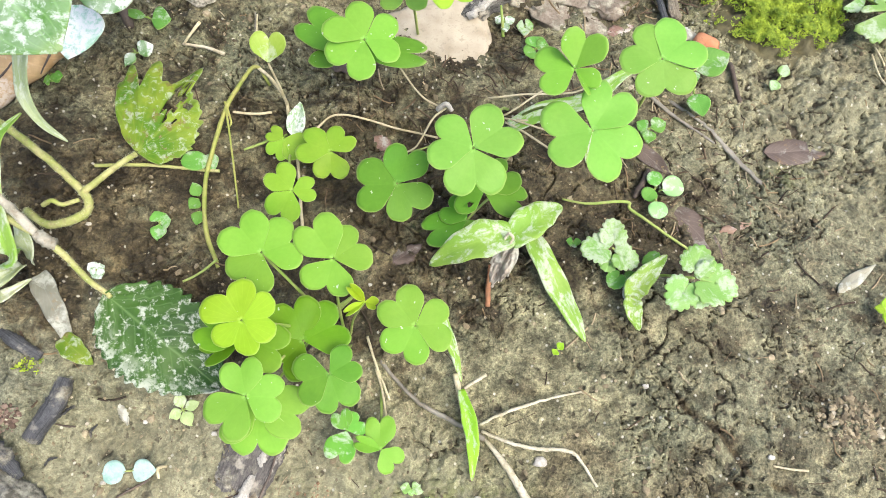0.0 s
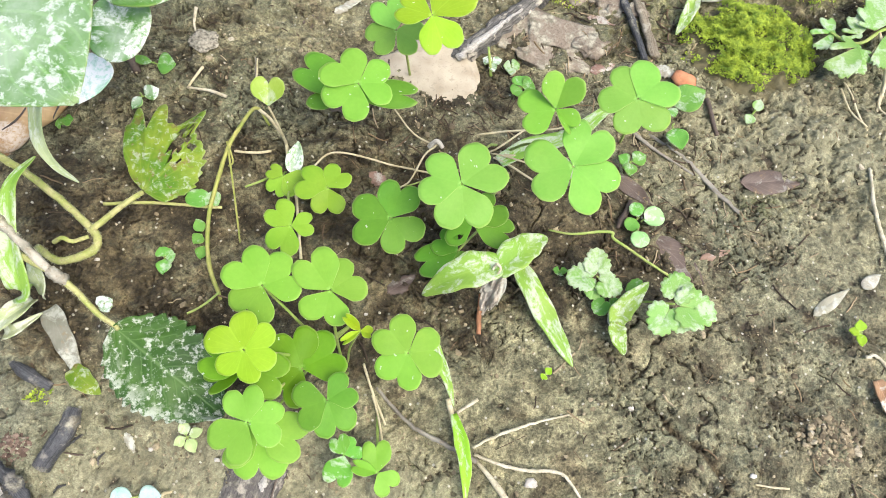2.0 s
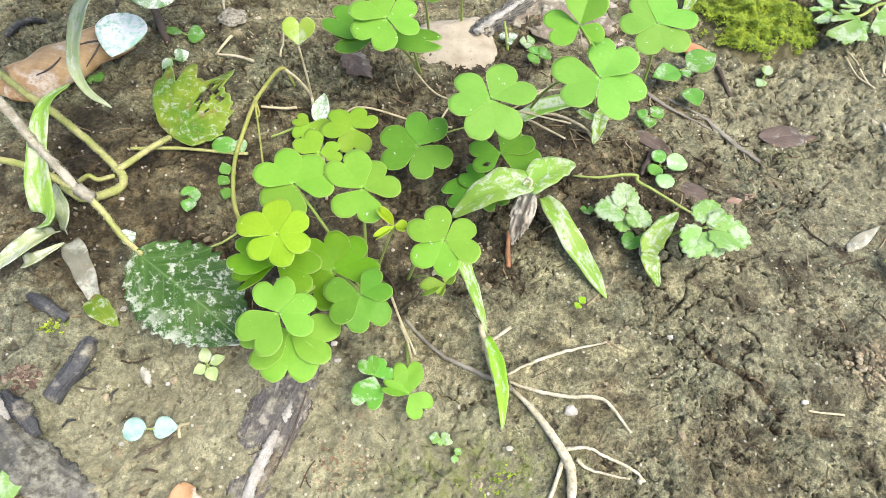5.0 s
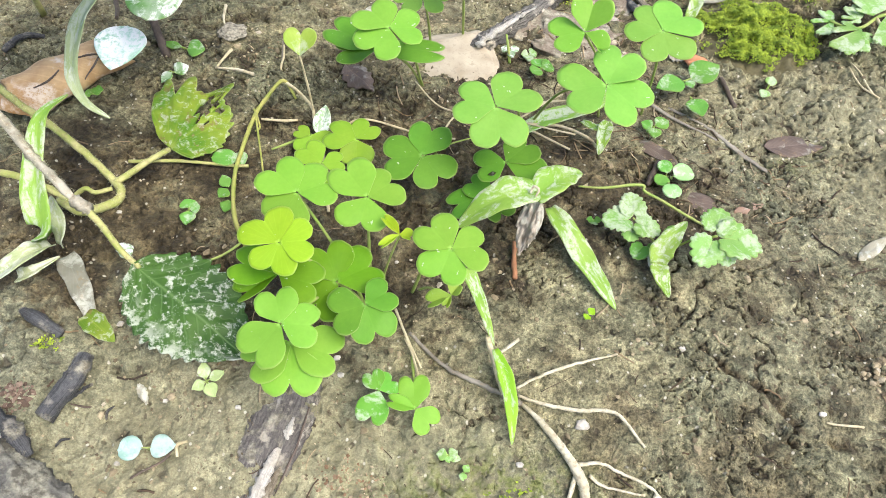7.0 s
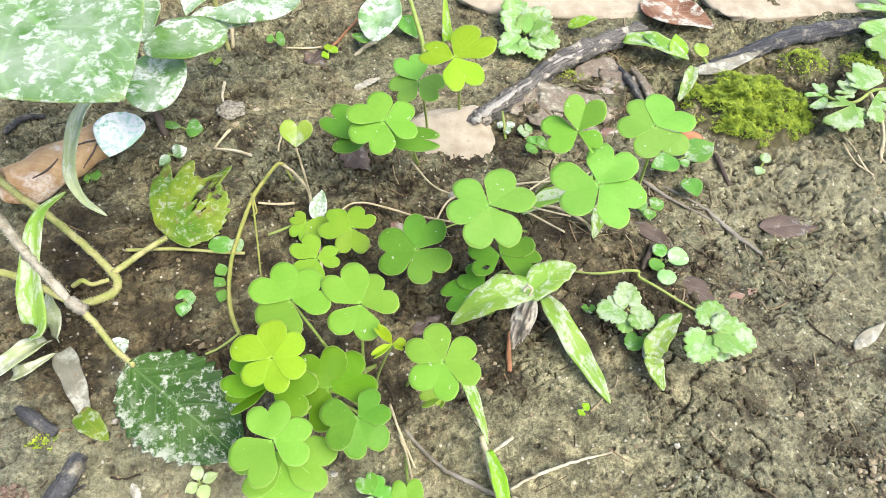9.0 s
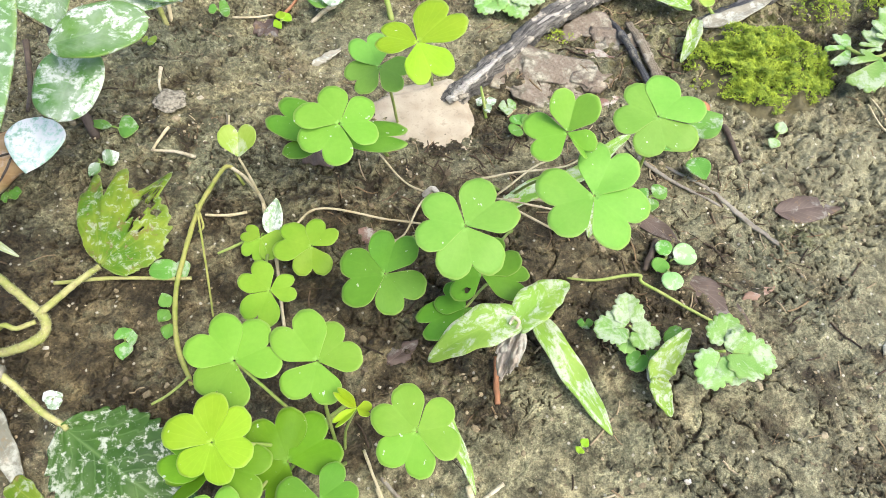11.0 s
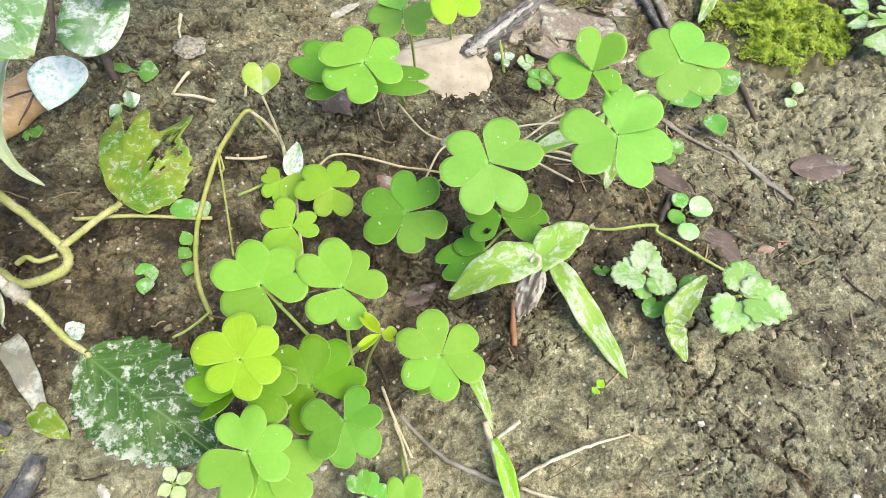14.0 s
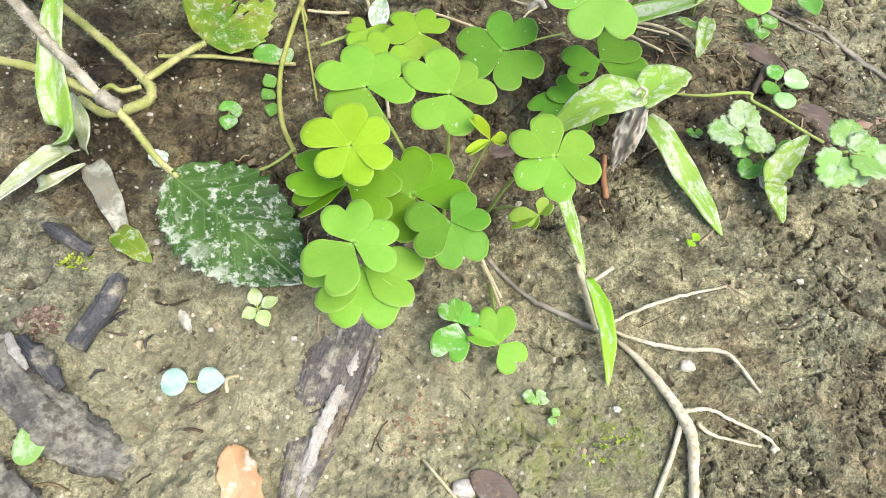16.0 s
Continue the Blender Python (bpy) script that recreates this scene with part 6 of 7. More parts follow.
plant("seedling", (-44.1, 206.9), "tiny yellow-green seedling on soil", "seedling", [
    leaf((-43.9, 203.7, 3), -153.1, 3.2, 5.3, 6.6, "ovate", LIME, bend=0.08),
    stem(((-43.6, 204.4, 2.5), (-43.9, 203.8, 2.9)), (0.36, 0.29), STALK, name="petiole"),
    leaf((-43, 204.4, 3), 46.7, 4.1, 6.3, 3.1, "ovate", LIME, bend=0.08),
    stem(((-43.6, 204.4, 2.5), (-43.1, 204.5, 2.9)), (0.36, 0.29), STALK, name="petiole"),
    leaf((-43.6, 204.6, 3), 98.8, 4.3, 3.9, 4.9, "ovate", LIME, bend=0.08),
    stem(((-43.6, 204.4, 2.5), (-43.6, 204.7, 2.9)), (0.36, 0.29), STALK, name="petiole"),
    stem(((-44.3, 207.9, -1), (-43.5, 204.3, 2.6)), (0.43, 0.36), STALK),
], "seedlings on the soil")
plant("seedling", (-92.5, 194.6), "tiny yellow seedling leaf", "seedling", [
    leaf((-89.7, 189.6, 4), -26.9, 2.8, 4.8, 7, "round", YELLOW, bend=0.08),
    stem(((-90.4, 190.4, 3.5), (-89.8, 189.7, 3.9)), (0.35, 0.28), STALK, name="petiole"),
    leaf((-90.4, 189.9, 4), 159.2, 1.8, 2.9, 3.7, "round", YELLOW, bend=0.08),
    stem(((-90.4, 190.4, 3.5), (-90.4, 190, 3.9)), (0.35, 0.28), STALK, name="petiole"),
    stem(((-93.1, 195.8, -1), (-90.3, 190.3, 3.6)), (0.43, 0.36), STALK),
], "seedlings on the soil")
plant("seedling", (-96, 132.1), "pale mottled seedling leaf", "seedling", [
    leaf((-93.3, 129.8, 4), 32.7, 5.2, 6.9, 7.6, "ovate", WHITED, bend=0.08),
    stem(((-94.1, 129.6, 3.5), (-93.3, 129.8, 3.9)), (0.3, 0.24), STALK, name="petiole"),
    leaf((-94.1, 128.4, 4), -128.5, 5.1, 4.1, -10, "ovate", WHITED, bend=0.08),
    stem(((-94.1, 129.6, 3.5), (-94.2, 128.5, 3.9)), (0.3, 0.24), STALK, name="petiole"),
    stem(((-96.6, 132.8, -1), (-94.1, 129.5, 3.6)), (0.37, 0.31), STALK),
], "seedlings on the soil")
plant("seedling", (-94.2, 147), "dark ragged seedling leaf", "seedling", [
    leaf((-92.2, 145.4, 2), 4.8, 6.2, 9.4, -1, "ovate", SPROUT, bend=0.08),
    stem(((-93.4, 145.8, 1.5), (-92.3, 145.5, 1.9)), (0.32, 0.25), STALK, name="petiole"),
    leaf((-94.4, 145.7, 2), 166.3, 8.4, 3.4, 7.4, "ovate", SPROUT, bend=0.08),
    stem(((-93.4, 145.8, 1.5), (-94.4, 145.8, 1.9)), (0.32, 0.25), STALK, name="petiole"),
    stem(((-94.8, 147.8, -1), (-93.4, 145.7, 1.6)), (0.38, 0.32), STALK),
], "seedlings on the soil")
plant("seedling", (42.2, 143.3), "small green seedling among debris", "seedling", [
    leaf((41.3, 141, 4), 92.8, 4.9, 7.2, -2, "round", SPROUT, bend=0.08),
    stem(((41.4, 140.7, 3.5), (41.3, 141.1, 3.9)), (0.31, 0.25), STALK, name="petiole"),
    leaf((41.9, 140.5, 4), 20.6, 4.3, 7.2, 1.1, "round", SPROUT, bend=0.08),
    stem(((41.4, 140.7, 3.5), (41.9, 140.6, 3.9)), (0.31, 0.25), STALK, name="petiole"),
    leaf((40.8, 140, 4), -144.8, 4.1, 5.9, 9.5, "round", SPROUT, bend=0.08),
    stem(((41.4, 140.7, 3.5), (40.8, 140, 3.9)), (0.31, 0.25), STALK, name="petiole"),
    stem(((42.4, 144, -1), (41.4, 140.6, 3.6)), (0.38, 0.32), STALK),
], "seedlings on the soil")
plant("seedling", (39.1, 155.3), "tiny pale seedling among debris", "seedling", [
    leaf((38.1, 152.9, 3), 172.9, 2.7, 4.8, 4.8, "ovate", HERB, bend=0.08),
    stem(((38.6, 153.3, 2.5), (38.1, 153, 2.9)), (0.33, 0.26), STALK, name="petiole"),
    leaf((38.9, 153, 3), 20.8, 3, 5.3, 1.1, "ovate", HERB, bend=0.08),
    stem(((38.6, 153.3, 2.5), (38.9, 153.1, 2.9)), (0.33, 0.26), STALK, name="petiole"),
    leaf((38.5, 152.3, 3), -93.2, 3.7, 3.5, 11.7, "ovate", HERB, bend=0.08),
    stem(((38.6, 153.3, 2.5), (38.5, 152.4, 2.9)), (0.33, 0.26), STALK, name="petiole"),
    stem(((39.3, 156.1, -1), (38.6, 153.2, 2.6)), (0.39, 0.33), STALK),
], "seedlings on the soil")
plant("seedling", (31.4, 156.9), "tiny pale seedling among debris", "seedling", [
    leaf((30.3, 154, 3), 143.1, 3.5, 4.2, 1, "ovate", WHITED, bend=0.08),
    stem(((30.8, 154.3, 2.5), (30.3, 154.1, 2.9)), (0.34, 0.28), STALK, name="petiole"),
    leaf((31.2, 153.9, 3), 19.8, 3.8, 3.7, 0.9, "ovate", WHITED, bend=0.08),
    stem(((30.8, 154.3, 2.5), (31.2, 154, 2.9)), (0.34, 0.28), STALK, name="petiole"),
    leaf((30.8, 153.1, 3), -82.3, 4.2, 3.2, 11.7, "ovate", WHITED, bend=0.08),
    stem(((30.8, 154.3, 2.5), (30.8, 153.2, 2.9)), (0.34, 0.28), STALK, name="petiole"),
    stem(((31.6, 158, -1), (30.8, 154.1, 2.6)), (0.42, 0.35), STALK),
], "seedlings on the soil")
plant("seedling", (131.4, 134), "tiny pale green seedling under moss", "seedling", [
    leaf((128.9, 130.9, 3), -126, 4.7, 4.4, 7, "ovate", HERB, bend=0.08),
    stem(((129.6, 131.9, 2.5), (128.9, 131, 2.9)), (0.36, 0.29), STALK, name="petiole"),
    leaf((129.7, 132.1, 3), 56.6, 5.6, 4.4, 2.4, "ovate", HERB, bend=0.08),
    stem(((129.6, 131.9, 2.5), (129.8, 132.2, 2.9)), (0.36, 0.29), STALK, name="petiole"),
    stem(((132.1, 134.9, -1), (129.6, 131.8, 2.6)), (0.44, 0.37), STALK),
], "seedlings on the soil")
plant("seedling", (164.3, 54.4), "tiny green seedling on the mud", "seedling", [
    leaf((163.2, 54, 2), 20.5, 2.5, 3.7, 3.5, "ovate", LIME, bend=0.08),
    stem(((163.2, 54, 1.5), (163.2, 54.1, 1.9)), (0.34, 0.27), STALK, name="petiole"),
    leaf((162.7, 53.7, 2), -125.2, 1.5, 2.3, 7.2, "ovate", LIME, bend=0.08),
    stem(((163.2, 54, 1.5), (162.8, 53.8, 1.9)), (0.34, 0.27), STALK, name="petiole"),
    stem(((165.1, 54.7, -1), (163.1, 54, 1.6)), (0.41, 0.34), STALK),
], "seedlings on the soil")

# runners and stalks
plant("runner", (-60.9, 57.1), "creeping olive runner with tiny oval leaves", "runner", [
    stem(((-50.5, 121.3, 1), (-54.3, 125.4, 5), (-59.1, 118.6, 5), (-62.6, 111.2, 4), (-64.8, 99.9, 3), (-66.6, 85.7, 3), (-65.3, 68.9, 2.5), (-60.2, 56.1, 0.5)), (0.5, 0.78, 0.74, 0.7), RUNNER, rough=0.14),
    leaf((-66.8, 90.6, 3), 176.1, 8.4, 6.5, 10.4, "round", SPROUT, bend=0.12),
    leaf((-67.2, 93.6, 3), -63.7, 6.1, 5, 7.8, "ovate", SPROUT, bend=0.12),
    leaf((-68.6, 79.3, 2), 115.4, 4.5, 4.1, 19.8, "ovate", SPROUT, bend=0.12),
    leaf((-68.4, 77.9, 2), -127.1, 3.9, 4.5, 9.8, "ovate", SPROUT, bend=0.12),
    leaf((-67.7, 74.2, 2), -98.7, 4.5, 4.5, 8.1, "ovate", SPROUT, bend=0.12),
    stem(((-62.8, 109.7, 4), (-59.1, 90.5, 2), (-56.3, 75.9, 0.5)), (0.37, 0.32), RUNNER, name="side_shoot"),
    stem(((-63.5, 112.2, 4), (-61.2, 105.4, 3), (-62.7, 103.7, 2)), (0.43, 0.28), RUNNER, name="side_shoot"),
    stem(((-69.9, 51.2, 1.5), (-64.4, 54.5, 1.5), (-60.4, 58.1, 1.5)), (0.4, 0.4), STALK, name="side_shoot"),
])
plant("runner", (-27, 111.3), "dry straw-coloured runner between sorrel leaves", "runner", [
    stem(((-34.5, 103.3, 3), (-27.9, 109.4, 4), (-15.3, 109, 4), (-4, 106.7, 3.5), (6.3, 104, 3)), (0.37, 0.37), STRAW),
    stem(((-7.4, 130.9, 3), (0.5, 119.5, 4), (8.7, 112.6, 6)), (0.33, 0.33), STRAW),
    stem(((9.1, 113.1, 6), (4.4, 108.8, 6), (-0.6, 98.5, 8), (-3.7, 93.6, 10)), (0.36, 0.31), STRAW),
    stem(((6.3, 113.5, 5), (9, 113.7, 8), (10.9, 112.1, 7)), (0.96, 0.77), WHITESTONE, name="knot"),
    stem(((-3.8, 96.9, 6), (1.6, 99.1, 5), (16.8, 105.1, 3)), (0.31, 0.26), STALK),
    stem(((26.6, 112.3, 3), (31.4, 114.2, 4), (42.4, 122.2, 5), (47.3, 124.1, 6)), (0.38, 0.33), STRAW),
    stem(((23.9, 119.7, 3), (36.6, 121.1, 4), (51.7, 120.8, 7), (58, 122, 10)), (0.38, 0.33), STRAW),
    stem(((29.4, 110.8, 3), (36.9, 106, 3), (46.5, 98.6, 1)), (0.43, 0.38), STRAW),
    stem(((28.5, 112.4, 3), (36, 109.9, 4), (49.5, 105.4, 3)), (0.33, 0.33), STRAW),
])
plant("runner", (-41.3, 102.8), "pale jointed runner with a papery bud", "runner", [
    stem(((-54.6, 126, 4), (-49.4, 121.6, 5), (-43.9, 113.4, 6), (-41.9, 104.9, 6), (-40.2, 99.2, 5), (-38.3, 89, 3), (-36.1, 70.3, 1)), (0.57, 0.57, 0.5), STRAW),
    stem(((-44.1, 101.6, 4), (-49.4, 98.7, 3), (-56.5, 96.3, 2)), (0.49, 0.42), STALK),
    leaf((-40, 99.7, 6), 81.8, 11.5, 6, 21.9, "ovate", WHITED, name="bud", label="papery whitish bud", bend=0.12, fold=25),
    stem(((-56.2, 132.1, 6), (-56.2, 139.5, 6), (-57.3, 150, 4)), (0.39, 0.31), STRAW),
])
plant("runner", (57, 107.7), "pale stalk with a torn dusty leaf", "runner", [
    stem(((33.1, 111.5, 3), (44.3, 110.4, 3), (53.2, 102.5, 4), (55.8, 98.7, 3)), (0.54, 0.54), STRAW),
    grass(((59.8, 106.4, 9), (57.9, 101.2, 7), (55.6, 94.4, 3)), 4.9, GRASS, seed=3),
    grass(((51.8, 109.1, 6), (55.9, 104.5, 7), (59.8, 106.4, 9)), 2.9, GRASS, seed=4),
])
single("dusty_blade", (48, 117.2), "flat green blade caked with pale mud", "grass", grass(((31.3, 108.7, 3), (42.1, 114.7, 4), (57.7, 118.7, 6), (69.8, 127.2, 8), (76.3, 131.5, 8)), 6.5, GRASS, seed=9, shape=0.6, fold=10))
single("thin_stalk", (70.5, 80.8), "thin bent pale green stalk over mud", "stalk", stem(((47.2, 82.1, 1), (54.4, 79.9, 3), (63.7, 80.4, 5), (68.4, 80.2, 5), (69, 78.3, 4), (75.7, 73.3, 3), (87.6, 65.4, 0.5)), (0.33, 0.53, 0.53, 0.46), STALK))
single("thin_stalk", (-55.5, 112.4), "short pale stalk on the soil", "stalk", stem(((-61.3, 109.9, 1.5), (-55.1, 109.5, 2.5), (-49, 110.9, 1.5)), (0.44, 0.51), STRAW))
single("dry_twig", (-81.9, 140.6), "short tan dry twig on soil", "twig", stem(((-80.9, 136, 0.5), (-78, 139.4, 3), (-75.3, 143.4, 4)), (0.4, 0.56), STRAW))
single("dry_twig", (-73.5, 134.6), "thin pale dry twig on soil", "twig", stem(((-80.9, 136.2, 1), (-72.9, 134.6, 2), (-66.3, 132, 1)), (0.43, 0.64), ROOT))
single("thin_stalk", (-10.1, 23.2), "thin straw stalk beneath the sorrel", "stalk", stem(((-11.9, 26.2, 2), (-9.9, 20.2, 4), (-8.2, 10.9, 6), (-8.2, 4.9, 8)), (0.36, 0.31), STRAW))
single("thin_stalk", (-10.7, 28.3), "thin dry straw stalk on mud", "stalk", stem(((-14.8, 36, 1), (-11.8, 27.2, 2.5), (-7.6, 17.1, 2)), (0.43, 0.36), STRAW))
single("thin_stalk", (-59.5, 150.8), "thin grey stalk on damp soil", "stalk", stem(((-57.9, 143.2, 1), (-57, 148, 8)), (0.3, 0.23), TWIG))
single("thin_stalk", (44.8, 157), "thin green stalk beside bark", "stalk", stem(((30.5, 149.2, 0), (29.7, 152.7, 6), (29, 156.8, 10)), (0.61, 0.43), STALK))

# roots, twigs and wood
plant("exposed_root", (33.5, -12.1), "pale exposed root forking over the mud", "root", [
    stem(((20, 6.3, 0.5), (24.3, 0.9, 1.5), (28.1, -4.6, 1.8), (32.2, -11.8, 2), (33.8, -16.8, 1.5), (33.3, -23.5, 1.2), (32.3, -31.8, 1), (30.3, -41.8, 0.4)), (0.56, 1.06, 1.48, 1.2, 1.06), ROOT, name="taproot", rough=0.12, steps=10),
    stem(((18.7, 10.2, 1.2), (24.5, 12.9, 1.6), (34.8, 16.5, 1.8), (48.8, 19.7, 0.5)), (0.37, 0.52, 0.29), ROOT, name="rootlet", rough=0.2, wander=0.15),
    stem(((19.1, 8.3, 1.2), (27.5, 5, 1.8), (35.4, 3.5, 1.8), (44.2, 2.8, 1.8), (48.3, -1.3, 1.5), (51.7, -6.9, 0.3)), (0.51, 0.58, 0.51, 0.36), ROOT, name="rootlet", rough=0.2, wander=0.15),
    stem(((33.2, -10.8, 1.5), (39.2, -10.7, 1.2), (43.6, -12.7, 1), (50.8, -16.5, 0.7), (53.9, -19.7, 0.2)), (0.65, 0.44, 0.44, 0.36), ROOT, name="rootlet", rough=0.2, wander=0.15),
    stem(((35.8, -13.6, 1), (39.4, -16.4, 0.6), (49.8, -18.9, 0.2)), (0.51, 0.43, 0.29), ROOT, name="rootlet", rough=0.2, wander=0.15),
    stem(((32.3, -13.3, 1.2), (28.5, -21.6, 1), (24.2, -29.5, 0.6), (20.9, -36.1, 0.2)), (0.63, 0.63, 0.56), ROOT, name="rootlet", rough=0.15),
    stem(((51.9, -20.1, 0.8), (52.9, -19.1, 1)), (0.66, 0.81), ROOT, name="rootlet"),
])
single("dark_root", (7.9, 11.4), "brown woody root half sunk in mud", "root", stem(((-10.8, 28.7, 0), (-0.1, 17.2, 0.8), (9.2, 12.1, 1.2), (20, 6.2, 0.8)), (0.53, 0.74, 0.74), TWIG, rough=0.25, wander=0.2))
single("thin_twig", (17.8, 24.6), "short pale twig on the mud", "twig", stem(((14.4, 20.8, 0.6), (17.4, 22.5, 2), (20.7, 24.5, 3)), (0.44, 0.58), ROOT))
plant("fallen_branch", (48, 186.9), "weathered grey branch with peeling bark", "branch", [
    wood(((15.2, 155.9, 1), (22.7, 159.4, 3), (39.5, 175.9, 3.5), (57.2, 191, 4), (80.6, 207.6, 4), (101.8, 219.2, 3)), (2.6, 3.7, 3.9, 4.1, 3.7), BARK, name="limb", seed=3, flat=0.75),
    stem(((17.2, 153.7, 5), (22.4, 157.1, 6.5), (34, 168.4, 6.8), (43.8, 177.8, 6.5)), (1.2, 2.0, 1.1, 0.4), DRYWOOD, name="bare_wood", label="bleached bare wood", flat=0.4, rough=0.5, wander=0.4),
    stem(((54, 188.1, 7.5), (65.2, 195.7, 8), (76.9, 203.9, 8)), (0.47, 1.65, 0.71), DRYWOOD, name="bare_wood", label="bleached bare wood", flat=0.4, rough=0.3),
])
single("dead_twig", (90, 183.6), "dark twig with loose bark", "twig", wood(((85, 198.5, 2), (87.3, 181.4, 2.2), (90.6, 155.2, 1.2)), (1.1, 1.45, 1.3), CHAR, seed=4, sides=12))
single("dead_twig", (93.9, 172.1), "dark twig with loose bark", "twig", wood(((91.4, 192.6, 2), (93.4, 174.3, 2.5), (94.9, 157.2, 1.5)), (1.3, 1.75, 1.8), TANWOOD, seed=5, sides=12))
single("dry_grass", (112.7, 180.6), "grey-green dry grass blade on soil", "grass", grass(((115.9, 187.6, 5), (110.6, 176.9, 4), (105.6, 169.2, 1)), 5.2, GRASS, seed=2))
single("dead_twig", (91.8, 115.9), "straight grey twig lying on the soil", "twig", stem(((79.6, 126.8, 0.4), (89.6, 116, 0.8), (102.5, 105.3, 0.1)), (0.68, 0.75, 0.45), TWIG, rough=0.3, flat=0.7, wander=0.15))
single("dead_twig", (106.1, 104.4), "long split twig pressed into mud", "twig", stem(((88.7, 122.9, 0), (99.8, 112.8, 0.2), (108.7, 100.6, 0.3), (116.8, 89.9, -0.2)), (0.53, 0.75, 1.06, 0.68), TWIG, rough=0.35, flat=0.5, wander=0.2))
single("dead_twig", (21.8, 51.6), "short reddish broken twig", "twig", stem(((22.8, 58.4, 2), (22, 52.1, 1.5), (21.6, 45.1, 0.8)), (0.72, 0.85), REDTWIG, rough=0.2))
single("dead_twig", (114.3, 129.8), "thin dark twig on soil", "twig", stem(((112.9, 138.1, 1), (113.1, 128.8, 1.2), (114, 122, 0.5)), (0.96, 0.84), DARKTWIG))
single("dead_twig", (-153.5, 149.3), "short dark twig beside the dead leaf", "twig", wood(((-155.7, 140.1, 1), (-150.7, 147.1, 2), (-145.9, 151.6, 1)), (1.13, 1.25, 0.88), CHAR, seed=13, sides=12))
single("dead_twig", (-37.5, 219.9), "thin reddish twig on the soil", "twig", stem(((-43.3, 209.5, 0.5), (-36, 220.1, 1.5), (-28.7, 235.3, 0.8)), (0.62, 0.51), REDTWIG))
single("dead_twig", (-58.6, 208.9), "thin pale twig on the soil", "twig", stem(((-62.8, 208, 0.8), (-56, 206.8, 1.2), (-47.3, 208.7, 0.8)), (0.46, 0.36), STRAW))
single("rotten_leaf", (133.1, 103.2), "dark decayed leaf pressed into the mud", "leaf", leaf((120, 102.4, 0.2), 3.2, 25, 10, 0.9, "ovate", DARKDEAD, bend=0.02, ripple=0.03, curl=0.2, seed=4))
single("rotten_leaf", (90.8, 72.3), "dark decayed leaf strip on the soil", "leaf", leaf((84, 80.6, 0.2), -48.6, 23.3, 11.6, 2.9, "ovate", DARKDEAD, bend=0.02, ripple=0.04, curl=0.2, seed=5))
single("rotten_leaf", (79.5, 98.7), "dark decayed leaf strip on the soil", "leaf", leaf((73.3, 104.6, 0.2), -44.4, 16.9, 6.6, 3.5, "ovate", DARKDEAD, bend=0.02, ripple=0.04, seed=6))
single("dry_leaf", (141.1, 56.5), "small pale dry leaf on mud", "leaf", leaf((134.2, 51.7, 0.6), 32.7, 17, 4.4, 2.4, "ovate", DRY, bend=0.05, curl=0.3, seed=7))
single("dry_leaf", (158.3, 64.4), "small pale dry leaf on mud", "leaf", leaf((153.4, 61.3, 1), 32.6, 9.3, 4.6, 0.7, "ovate", DRY, bend=0.05, curl=0.3, seed=8))
single("dry_leaf", (153.7, 22.8), "brown dry leaf strip on mud", "leaf", grass(((149.6, 29.8, 2), (150.9, 23.4, 2.5), (153.2, 15.9, 1)), 5.3, DEAD, seed=2))
single("straw", (171.7, 133.5), "thin straw on the mud", "straw", stem(((167.9, 145.8, 1), (169.6, 135.3, 1.2), (172.9, 123.5, 0.6)), (0.34, 0.38), STRAW))
single("straw", (166.1, 89.9), "pale jointed straw on the mud", "straw", stem(((168.7, 108.1, 1), (166.4, 97.3, 1.5), (165.3, 88.8, 1.5), (167.1, 77.4, 0.8), (167.1, 67.8, 0.5)), (0.48, 0.73, 0.73, 0.48), ROOT, rough=0.2))
single("straw", (183.5, 144.1), "thin pale straw on mud", "straw", stem(((186.8, 154.1, 3), (182.3, 142.7, 2), (180.5, 135, 1), (186.4, 128.8, 0.5)), (0.4, 0.5, 0.4), STRAW))
single("root_thread", (154, 33.9), "fine pale root thread", "root", stem(((147.7, 37.2, 0.6), (151.5, 37.6, 0.8), (154.4, 33.8, 0.8), (157.4, 26.4, 0.4)), (0.56, 0.56, 0.45), ROOT, wander=0.3))
single("straw", (112.6, -2.3), "thin pale straw on mud", "straw", stem(((104.5, -1.2, 0.5), (109.5, -2.1, 0.8), (114.9, -2.6, 0.4)), (0.3, 0.37), STRAW))
single("straw", (166.1, 133.8), "thin pale straw on mud", "straw", stem(((165.2, 142.2, 1), (167.8, 132.5, 1.5), (172.1, 125.7, 0.8)), (0.36, 0.36), STRAW))
single("straw", (-23, -24.9), "yellow straw on the mud", "straw", stem(((-27, -20.3, 0.6), (-24, -24, 1.2), (-19.1, -29.3, 0.6)), (0.3, 0.39), STRAW))
single("charred_stick", (-116.8, 33.9), "short charred black stick", "charcoal", wood(((-121.3, 36.6, -1), (-115.4, 33, 1), (-108.5, 28.9, 1)), (1.29, 1.93, 1.45), CHAR, seed=6, sides=14, crust=0.12))
single("thin_twig", (-80, -7), "thin dark twig beside the white seed leaves", "twig", stem(((-84.4, -9.7, 0.3), (-80.4, -7.5, 0.8), (-76.1, -4.9, 1), (-73.4, -1.8, 2)), (0.3, 0.36, 0.3), DARKTWIG, rough=0.3, wander=0.1))
